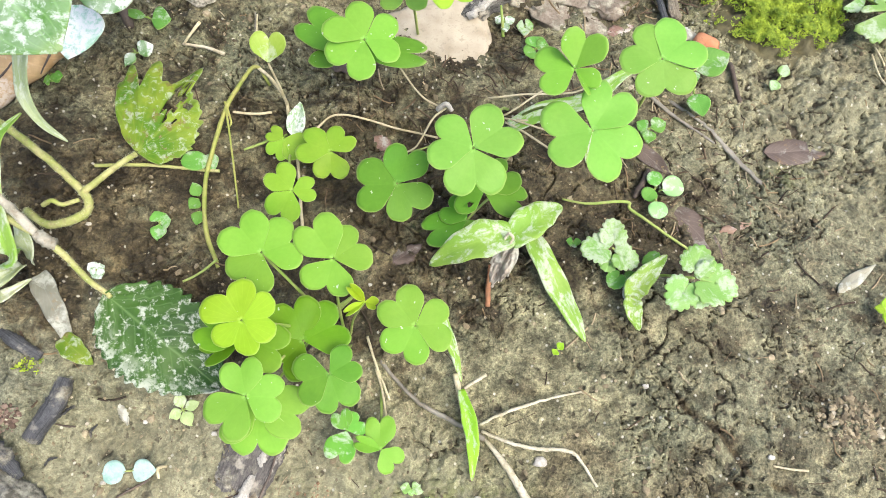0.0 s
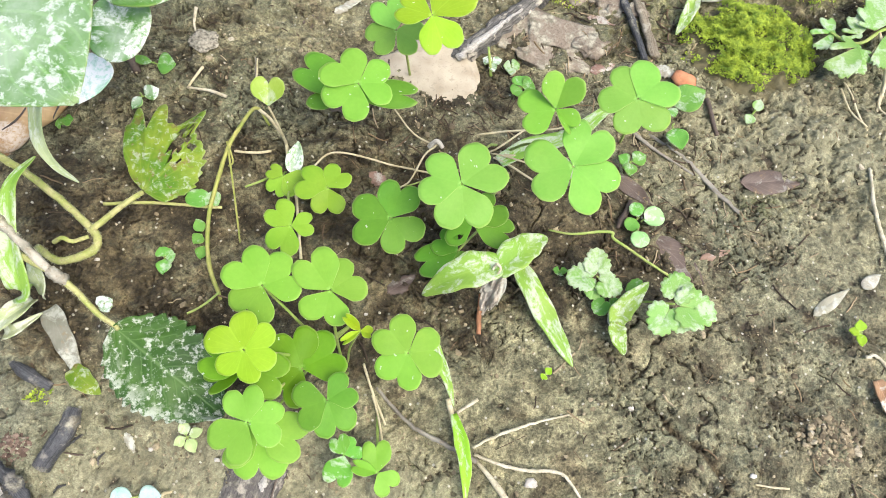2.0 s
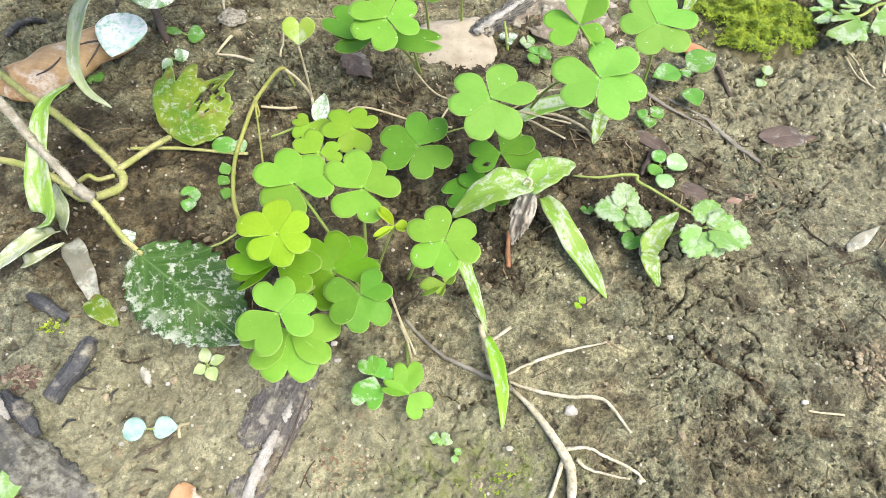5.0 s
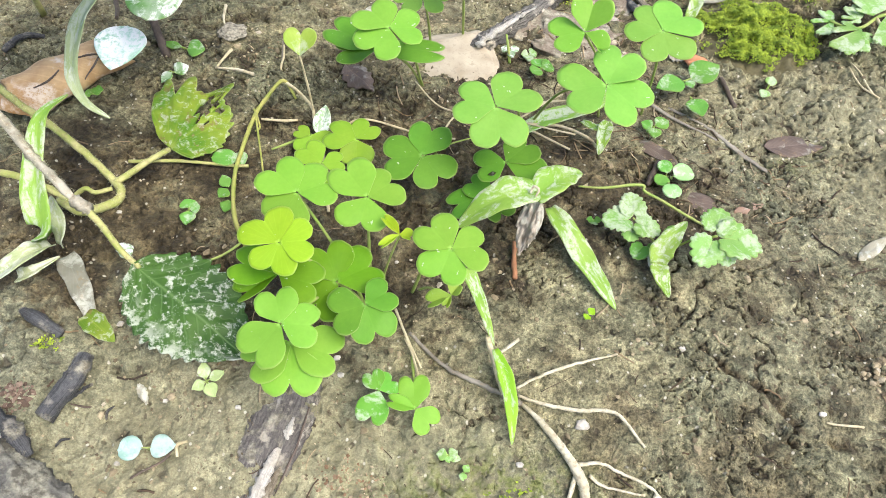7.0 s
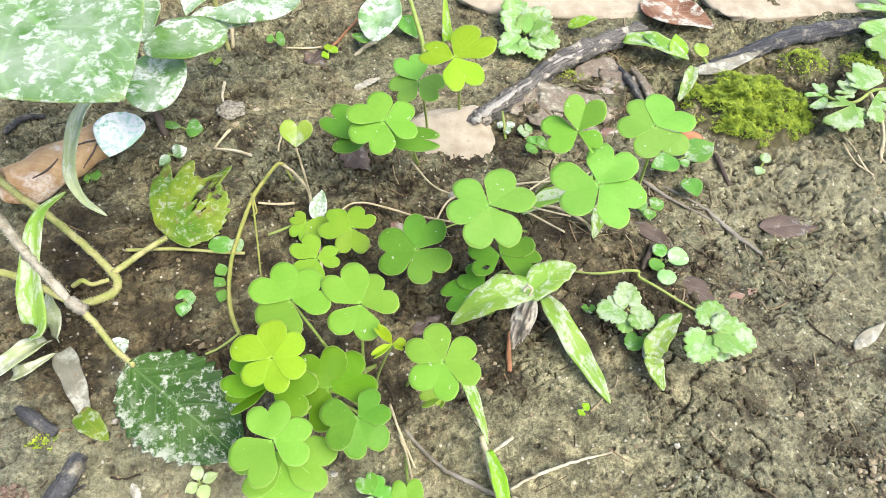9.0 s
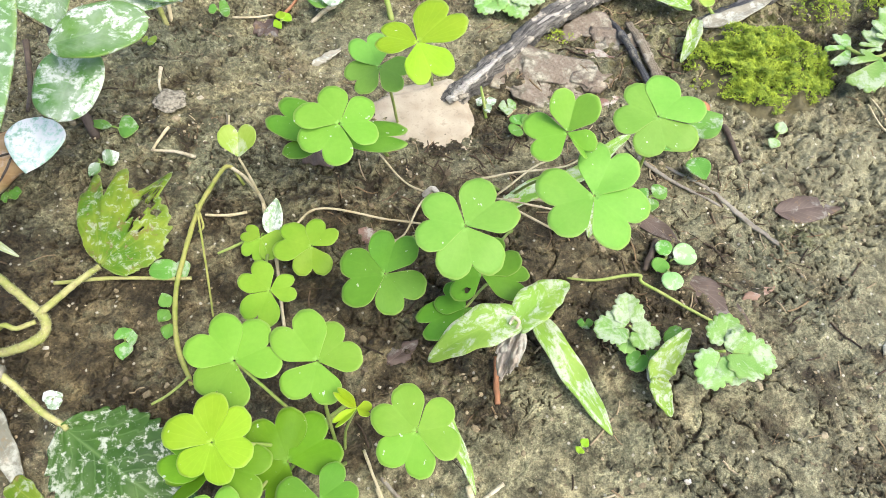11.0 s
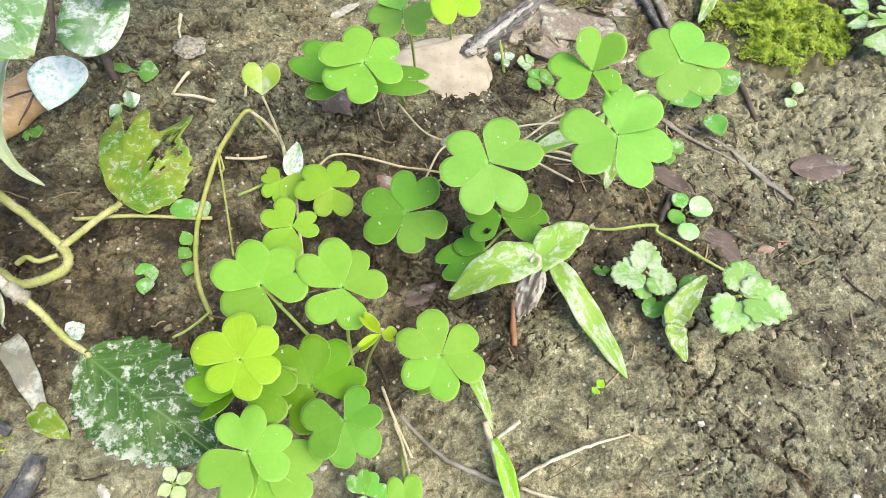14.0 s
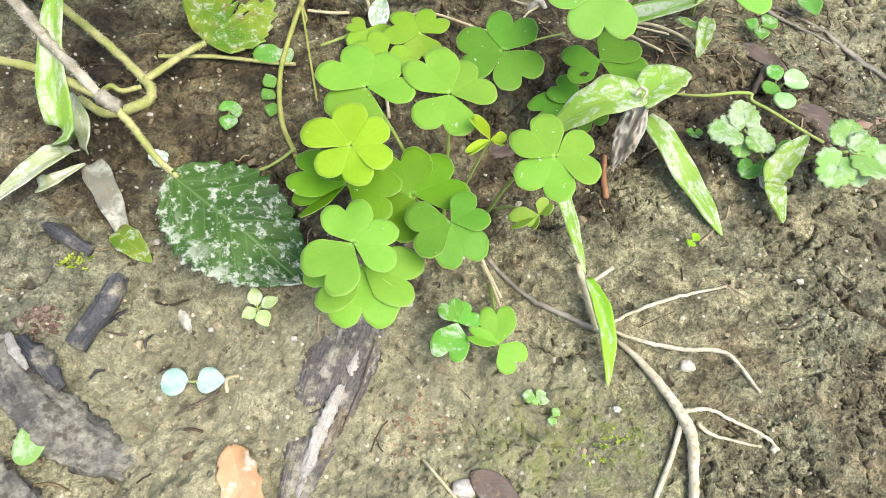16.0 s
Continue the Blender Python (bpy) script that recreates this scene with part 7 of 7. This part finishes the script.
single("dry_stalk", (-72, -2.6), "tan forked scrap of dry stalk on mud", "stalk", stem(((-72.9, -4.6, 0.4), (-73, -1.8, 1.6), (-70.1, -1.2, 2)), (0.4, 0.55, 0.35), STRAW, rough=0.2))
single("thin_twig", (-102, 11), "black splinter of twig beside the charred stick", "twig", stem(((-98.3, 15.4, 0.4), (-100.8, 13.7, 1), (-104.3, 10.6, 0.9), (-106.8, 4.8, 0.3)), (0.3, 0.5, 0.42, 0.3), CHAR, rough=0.4, wander=0.2))
single("thin_twig", (-101, 10), "black thread of twig on mud", "twig", stem(((-103.6, 10.3, 0.4), (-101, 9.8, 0.7), (-98.4, 9.6, 0.3)), (0.2, 0.3, 0.2), DARKTWIG, rough=0.3))
single("thin_twig", (-94, 8), "black crooked scrap of twig on mud", "twig", stem(((-94.6, 6.7, 0.3), (-94.2, 8.6, 0.8), (-93, 10.3, 0.3)), (0.24, 0.4, 0.24), CHAR, rough=0.4))
single("thin_twig", (-104, 0), "short black scrap of twig on mud", "twig", stem(((-105.2, -1, 0.3), (-104, 0.6, 0.7), (-102.5, 1.1, 0.3)), (0.24, 0.42, 0.24), CHAR, rough=0.4))
single("charred_stick", (-104.8, 14.7), "charred black stick end", "charcoal", wood(((-100.6, 22.9, 1), (-102.2, 15.8, 2.5), (-108.4, 5.8, 2)), (2.28, 2.88, 2.58), CHAR, seed=7, sides=16, crust=0.12))
plant("buried_branch", (-107.7, -8.8), "mud-caked grey branch half buried in soil", "branch", [
    wood(((-125.2, 7.5, 2), (-118.5, -3, 2.4), (-109.9, -11.6, 1.6), (-100.4, -17.3, 0.5), (-91.2, -20, -2)), (2.28, 5.0, 6.2, 5.6, 3.04), MUDWOOD, name="limb", seed=8, flat=0.55, sides=48, crust=0.16),
    wood(((-121.8, 7.2, 6), (-117.7, 2.3, 8.5), (-114.4, -1.4, 8.5)), (0.76, 1.21, 0.45), DRYWOOD, name="splinter", seed=3, sides=10, flat=0.5),
    wood(((-120.8, 6.8, 4), (-114, 1.5, 4.5), (-109.4, -4.4, 3)), (1.53, 2.29, 0.92), CHAR, name="bark", seed=5, sides=14, flat=0.5),
])
single("buried_branch", (-124.9, -23.1), "dark grey branch half buried in mud", "branch", wood(((-131.3, -16.9, 0), (-123.3, -23.2, 0.5), (-112.8, -30.5, 0)), (3.96, 4.76, 3.96), MUDWOOD, seed=9, flat=0.7))
plant("rotten_plank", (-47.7, -8.4), "strip of dark rotting wood with a bleached splinter", "wood", [
    wood(((-43.5, 15.4, -1), (-45.2, 6.2, -0.7), (-49, -4.5, -0.6), (-52.6, -15.8, -0.6), (-55.9, -27.8, -0.8), (-57.4, -33.6, -1.2)), (8.4, 8.8, 8.0, 6.0, 3.2, 1.4), PLANK, name="strip", seed=10, flat=0.14, sides=44, crust=0.07),
    wood(((-45.2, -1, 0.5), (-47.6, -7.5, 0.9), (-50.6, -14.5, 0.9), (-53.6, -22.5, 0.6), (-55, -28, 0.3)), (0.5, 1.5, 1.9, 1.3, 0.4), DRYWOOD, name="splinter", label="bleached white splinter", seed=14, sides=14, flat=0.45, crust=0.35),
    wood(((-42.4, 4.5, 0.7), (-43.6, 0.5, 0.9), (-44.8, -3.5, 0.7)), (0.3, 1.2, 0.4), DRYWOOD, name="splinter", label="bleached white splinter", seed=15, sides=12, flat=0.45, crust=0.4),
    wood(((-44, -6, 0.5), (-47.6, -14, 0.8), (-50.5, -20.5, 0.4)), (0.4, 1.1, 0.4), TANWOOD, name="splinter", seed=16, sides=12, flat=0.5, crust=0.35),
    stem(((-38.2, 6.9, 1.5), (-41.2, -3.7, 1.4), (-46, -14.9, 1)), (0.2, 0.34, 0.2), DARKTWIG, name="splinter", rough=0.3, flat=0.5, wander=0.1, seed=4),
])
single("rotten_plank", (158.1, 204.4), "dark decaying plank edge", "wood", wood(((119.3, 192.6, 1), (137.6, 196.8, 2), (165.3, 205.6, 2), (203, 214.2, 2), (234.2, 217.5, 2)), (1.52, 3.04, 3.95, 3.64, 2.73), CHAR, seed=11, flat=0.6))
single("bark_strip", (134.9, 193.6), "pale weathered bark strip", "bark", grass(((119.2, 188.7, 2), (133.2, 191.4, 3), (150, 198.1, 3)), 6.7, DRY, seed=5, fold=10))
single("dead_leaf", (120.2, 228.2), "reddish brown dead leaf with white patches", "leaf", leaf((103.5, 236.2, 3), -35.9, 35.7, 23.3, 4.7, "ovate", DEAD, bend=0.02, ripple=0.03, seed=6))
single("dead_leaf", (-68, -23.5), "torn orange-brown leaf fragment on mud", "leaf", leaf((-70.5, -17, 2), -68, 19, 11, -1.2, "pointed", BRICKLEAF, bend=0.02, ripple=0.03, seed=9, teeth=5, depth=0.08))
single("dead_leaf", (-13, -27.4), "dark torn leaf fragment on mud", "leaf", leaf((-16.1, -23.9, 1), -32.3, 13.6, 6.6, 2.7, "ovate", DARKDEAD, bend=0.02, seed=10))

# stones and clods
single("flat_stone", (2.5, 151.1), "flat pale buff stone on soil", "stone", stone((8, 148.5, -0.3), (37, 31, 4), STONE, rough=0.2, detail=4, square=0.55, seed=1, turn=12))
single("flat_stone", (65.1, 238.3), "broad pale buff stone slab", "stone", stone((64.6, 244.7, 0), (98.4, 28.3, 6), STONE, rough=0.12, detail=4, square=0.5, seed=2, turn=-4))
single("flat_stone", (172, 232), "pale stone with reddish stain", "stone", stone((176.1, 236.3, 0), (83.7, 25.8, 5), STONE, rough=0.14, detail=4, square=0.5, seed=3, turn=4))
single("brick_chip", (105.7, 148.4), "small orange brick chip", "chip", stone((104.1, 146.2, 3), (9.4, 6.9, 3), BRICK, rough=0.25, seed=4, turn=-20))
single("white_pebble", (36.2, -0.1), "small white grit pebble on mud", "pebble", stone((36, -0.2, 0.3), (3.8, 2.8, 2.1), WHITESTONE, rough=0.25, detail=2, seed=10), "white pebbles")
single("white_pebble", (18, -10.1), "small white grit pebble on mud", "pebble", stone((17.9, -10.1, 0.3), (2, 1.5, 1.1), WHITESTONE, rough=0.25, detail=2, seed=11), "white pebbles")
single("white_pebble", (-57.8, 7.8), "small white grit pebble on mud", "pebble", stone((-57.8, 7.7, 0.3), (1.7, 1.3, 1), WHITESTONE, rough=0.25, detail=2, seed=12), "white pebbles")
single("white_pebble", (-93.7, 32.6), "small white grit pebble on mud", "pebble", stone((-93.6, 32.5, 0.3), (2.2, 1.6, 1.1), WHITESTONE, rough=0.25, detail=2, seed=13), "white pebbles")
single("white_pebble", (-78.9, 11.1), "small white grit pebble on mud", "pebble", stone((-78.8, 11, 0.3), (1.6, 1.2, 0.9), WHITESTONE, rough=0.25, detail=2, seed=14), "white pebbles")
single("white_pebble", (-88.7, -5.7), "small white grit pebble on mud", "pebble", stone((-88.6, -5.7, 0.3), (1.5, 1.1, 0.8), WHITESTONE, rough=0.25, detail=2, seed=15), "white pebbles")
single("white_pebble", (-30.3, 16.7), "small white grit pebble on mud", "pebble", stone((-30.3, 16.5, 0.3), (2, 1.5, 1), WHITESTONE, rough=0.25, detail=2, seed=16), "white pebbles")
single("white_pebble", (104.3, 1.2), "small white grit pebble on mud", "pebble", stone((104.2, 1.2, 0.3), (2, 1.5, 0.8), WHITESTONE, rough=0.25, detail=2, seed=17), "white pebbles")
single("white_pebble", (68.8, 21.5), "small white grit pebble on mud", "pebble", stone((68.7, 21.5, 0.3), (1.9, 1.4, 0.9), WHITESTONE, rough=0.25, detail=2, seed=18), "white pebbles")
single("white_pebble", (36.1, -0.2), "small white grit pebble on mud", "pebble", stone((36, -0.3, 0.3), (2.6, 2, 1.3), WHITESTONE, rough=0.25, detail=2, seed=19), "white pebbles")
single("white_pebble", (-14.5, 51.8), "small white grit pebble on mud", "pebble", stone((-14.4, 51.8, 0.3), (1.4, 1.1, 0.8), WHITESTONE, rough=0.25, detail=2, seed=20), "white pebbles")
single("white_pebble", (-18, -26.8), "small white grit pebble on mud", "pebble", stone((-18, -26.8, 0.3), (5.3, 4, 3.2), WHITESTONE, rough=0.25, detail=2, seed=21), "white pebbles")
single("white_pebble", (-100.5, 69.3), "small white grit pebble on mud", "pebble", stone((-100.3, 69.2, 0.3), (1.7, 1.2, 0.8), WHITESTONE, rough=0.25, detail=2, seed=22), "white pebbles")
single("white_pebble", (-82.6, 157.1), "small white grit pebble on mud", "pebble", stone((-82.5, 156.8, 0.3), (2, 1.5, 0.8), WHITESTONE, rough=0.25, detail=2, seed=23), "white pebbles")
single("white_pebble", (-31.5, 21.7), "small white grit pebble on mud", "pebble", stone((-31.5, 21.6, 0.3), (2, 1.5, 1.1), WHITESTONE, rough=0.25, detail=2, seed=24), "white pebbles")

# moss
moss_clump((132.6, 162.2), (51.5, 48.3), 7, 26000, "bright yellow-green cushion of moss on soil", seed=1, turn=-18)
moss_clump((151.1, 159.4), (19.6, 29.5), 3, 3200, "thin patch of olive moss beside the cushion", seed=2, turn=-20)
moss_clump((168, 191.1), (23.5, 18.3), 3, 1300, "thin patch of olive moss on rotten wood", seed=3, turn=0)
moss_clump((193.2, 189.3), (21.2, 21.9), 3, 1300, "thin patch of olive moss on soil", seed=4, turn=0)
moss_clump((16.6, -16.3), (8.3, 5), 0.8, 26, "tiny tuft of green moss on mud", seed=5, turn=0)
moss_clump((10.4, -20.5), (13.7, 8.6), 0.5, 34, "sparse film of moss on mud", seed=6, turn=0)
moss_clump((61.5, 187), (14.1, 13.1), 2, 140, "tiny tuft of moss beside the branch", seed=7, turn=0)
moss_clump((-111.2, 26.2), (8, 5), 1, 90, "tiny tuft of olive moss by charcoal", seed=8, turn=0)

# flakes of bark and dead leaf round the branch
single("bark_plate", (55, 166), "reddish flat plate of peeling bark beside the branch", "bark", stone((55, 166.5, -0.4), (30, 20, 3.2), BARKPLATE, rough=0.75, detail=4, square=0.6, seed=31, turn=-20))
single("bark_plate", (84, 182), "pale brown plate of bark by the twigs", "bark", stone((83, 181.5, -0.2), (18, 12, 3.2), BARKPLATE, rough=0.75, detail=4, square=0.6, seed=32, turn=8))
single("bark_plate", (75, 193), "dark brown lump of bark under the branch", "bark", stone((75.5, 192, 1), (18, 12, 4.5), BARKPLATE, rough=0.4, detail=4, square=0.7, seed=33, turn=15))
single("bark_plate", (71, 163), "small reddish plate of bark on soil", "bark", stone((71, 163, -0.2), (12, 9, 2.4), BARKPLATE, rough=0.75, detail=3, square=0.6, seed=34, turn=40))
single("bark_flake", (44.8, 159), "reddish brown bark flake on soil", "flake", leaf((44.7, 158.5, 0.5), 24.3, 17.7, 9.4, -0.8, "ovate", DEADRED, bend=0.03, ripple=0.05, curl=0.3, seed=20, teeth=5, depth=0.12))
single("bark_flake", (63.7, 169.2), "pale curled bark flake on soil", "flake", leaf((63.6, 168.8, 0.5), 13.4, 10.5, 3.6, 1.9, "ovate", DRY, bend=0.03, ripple=0.05, curl=0.3, seed=21, teeth=5, depth=0.12))
single("bark_flake", (71, 178.5), "reddish brown bark flake on soil", "flake", leaf((70.9, 178, 0.5), -23.2, 11.4, 4.6, 6.3, "ovate", DEADRED, bend=0.03, ripple=0.05, curl=0.3, seed=22, teeth=5, depth=0.12))
single("bark_flake", (95.5, 152.9), "pale bark flake on soil", "flake", leaf((95.3, 152.5, 0.5), -26.3, 8.3, 5.8, 5.8, "ovate", DRY, bend=0.03, ripple=0.05, curl=0.3, seed=23, teeth=5, depth=0.12))
single("bark_flake", (70, 152.5), "reddish brown bark flake on soil", "flake", leaf((69.8, 152.1, 0.5), 17.2, 10.6, 5.2, 1.1, "ovate", DEADRED, bend=0.03, ripple=0.05, curl=0.3, seed=24, teeth=5, depth=0.12))
single("leaf_scrap", (-31.2, 179.8), "pale curled leaf scrap on soil", "leaf", leaf((-31.1, 179.2, 0.5), 39.4, 13.8, 4, -6.3, "ovate", DRY, bend=0.03, ripple=0.05, curl=0.3, seed=25, teeth=5, depth=0.12))
single("leaf_scrap", (-43.5, 174.5), "dark leaf scrap on damp soil", "leaf", leaf((-43.3, 174, 0.5), 13.6, 8.5, 6.7, -2.3, "ovate", DARKDEAD, bend=0.03, ripple=0.05, curl=0.3, seed=26, teeth=5, depth=0.12))
single("leaf_scrap", (-54.1, 207.9), "dark leaf scrap on damp soil", "leaf", leaf((-54, 207.4, 0.5), -47.5, 13.7, 9.8, 3.6, "ovate", DARKDEAD, bend=0.03, ripple=0.05, curl=0.3, seed=27, teeth=5, depth=0.12))
single("leaf_scrap", (-33.9, 142.3), "dark leaf scrap on damp soil", "leaf", leaf((-33.8, 141.7, 0.5), -54.1, 18.3, 10.4, 6.4, "ovate", DARKDEAD, bend=0.03, ripple=0.05, curl=0.3, seed=28, teeth=5, depth=0.12))
single("leaf_scrap", (-14.8, 105.5), "reddish brown leaf scrap on soil", "leaf", leaf((-14.8, 105, 0.5), -41, 9.1, 5.3, 3.9, "ovate", DEADRED, bend=0.03, ripple=0.05, curl=0.3, seed=29, teeth=5, depth=0.12))
single("bark_flake", (-86.9, 16), "tan bark flake standing in mud", "flake", leaf((-86.7, 15.8, 0.5), -61, 6.4, 2.7, -2.7, "ovate", DRY, bend=0.03, ripple=0.05, curl=0.3, seed=30, teeth=5, depth=0.12))
single("bark_flake", (99.9, 72.6), "reddish brown bark flake on mud", "flake", leaf((99.6, 72.4, 0.5), 15, 11.3, 3.4, 0.7, "ovate", DEADRED, bend=0.03, ripple=0.05, curl=0.3, seed=31, teeth=5, depth=0.12))
single("leaf_scrap", (-7.7, 59.3), "dark leaf scrap under the sorrel", "leaf", leaf((-7.7, 59, 0.5), 35.2, 11.2, 6.1, -0.1, "ovate", DARKDEAD, bend=0.03, ripple=0.05, curl=0.3, seed=32, teeth=5, depth=0.12))


# ---- loose soil crumbs and plant litter ----
def scatter_crumbs(name, count, small, large, power, seed, label, heap=None, material=CRUMB):
    """Loose grains of soil, each a dented twenty-sided lump half sunk in the ground."""
    rng = np.random.RandomState(seed)
    g = (1 + math.sqrt(5)) / 2
    ico = np.array([(-1, g, 0), (1, g, 0), (-1, -g, 0), (1, -g, 0), (0, -1, g), (0, 1, g), (0, -1, -g), (0, 1, -g), (g, 0, -1), (g, 0, 1), (-g, 0, -1), (-g, 0, 1)]) / 1.9
    tris = np.array([(0, 11, 5), (0, 5, 1), (0, 1, 7), (0, 7, 10), (0, 10, 11), (1, 5, 9), (5, 11, 4), (11, 10, 2), (10, 7, 6), (7, 1, 8), (3, 9, 4), (3, 4, 2), (3, 2, 6), (3, 6, 8), (3, 8, 9), (4, 9, 5), (2, 4, 11), (6, 2, 10), (8, 6, 7), (9, 8, 1)])
    x, y = rng.uniform(-0.20, 0.21, count * 3), rng.uniform(-0.045, 0.26, count * 3)
    keep = rng.rand(count * 3) < np.clip(0.45 + 0.5 * fbm(x, y, 30, 3, seed=21), 0.05, 1)
    x, y = x[keep][:count], y[keep][:count]
    if heap:
        r, a = heap[2] * np.sqrt(rng.rand(count)) * (0.7 + 0.3 * rng.rand(count)), rng.rand(count) * 2 * np.pi
        x, y = heap[0] + r * np.cos(a) * 1.3, heap[1] + r * np.sin(a)
    n = len(x)
    size = small + (large - small) * rng.rand(n) ** power
    z = relief(x, y) + size * 0.0
    shape = ico[None] * (1 + rng.uniform(-0.35, 0.35, (n, 12, 1)))
    shape = shape * rng.uniform(0.65, 1.25, (n, 1, 3)) * np.array([1, 1, 0.75])
    a = rng.rand(n) * 2 * np.pi
    ca, sa = np.cos(a)[:, None], np.sin(a)[:, None]
    px = shape[..., 0] * ca - shape[..., 1] * sa
    py = shape[..., 0] * sa + shape[..., 1] * ca
    verts = np.stack([px, py, shape[..., 2]], -1) * size[:, None, None] * 0.5 + np.stack([x, y, z], -1)[:, None]
    faces = (tris[None] + 12 * np.arange(n)[:, None, None]).reshape(-1, 3)
    mesh = bpy.data.meshes.new(name)
    mesh.from_pydata(verts.reshape(-1, 3).tolist(), [], faces.tolist())
    mesh.materials.append(material)
    tagged(new(name, mesh), label, "soil", kind="stuff")


def scatter_litter(name, count, seed, west=-0.19, east=0.20, south=-0.045, north=0.25, bulk=1.0):
    """Fine fibres and broken bits of stalk strewn over the soil."""
    rng = random.Random(seed)
    verts, faces = [], []
    for _ in range(count):
        x, y = rng.uniform(west, east), rng.uniform(south, north)
        a, length, r = rng.random() * 6.283, rng.uniform(0.002, 0.009) * rng.uniform(0.5, 1.4), rng.uniform(0.00010, 0.00032) * bulk
        bend = rng.uniform(-0.9, 0.9)
        for k in range(5):
            z = ground_at(x, y) + r * rng.uniform(0.4, 2.0)
            side = Vector((-math.sin(a), math.cos(a), 0))
            for w, u in ((-1, 0), (0, 1), (1, 0), (0, -1)):
                verts.append(Vector((x, y, z)) + side * r * w + Vector((0, 0, r * u)))
            b = len(verts) - 4
            if k:
                for j in range(4):
                    faces.append((b - 4 + j, b - 4 + (j + 1) % 4, b + (j + 1) % 4, b + j))
            x, y, a = x + math.cos(a) * length / 4, y + math.sin(a) * length / 4, a + bend / 4
        faces.append((b + 3, b + 2, b + 1, b))
    mesh = make_mesh(name, verts, faces)
    mesh.materials.append(LITTER)
    tagged(new(name, mesh), "fine broken stalks and dark fibres strewn over the mud", "litter", kind="stuff")


scatter_crumbs("soil_crumbs", 15000, 0.0003, 0.0011, 2.2, 31, "loose fine crumbs of drying soil")
scatter_crumbs("soil_clods", 900, 0.0010, 0.0026, 2.4, 32, "loose small clods of drying soil")
scatter_litter("plant_litter", 420, 33)
scatter_litter("plant_litter", 260, 34, -0.02, 0.09, 0.095, 0.17)
scatter_litter("plant_litter", 120, 35, 0.06, 0.13, 0.06, 0.12)

scatter_litter("plant_litter", 120, 36, 0.047, 0.117, 0.159, 0.203, 1.5)
scatter_crumbs("soil_clods", 260, 0.0008, 0.0024, 1.6, 37, "crumbly heap of tan soil clods", (0.131, 0.011, 0.009))
scatter_crumbs("soil_clods", 130, 0.0006, 0.0018, 1.6, 38, "crumbly heap of reddish brown soil clods", (-0.1176, 0.0119, 0.0045), REDCRUMB)
scatter_crumbs("soil_clods", 160, 0.0004, 0.0011, 1.8, 39, "crumbs of rust-coloured soil", (-0.028, -0.014, 0.009), RUSTCRUMB)
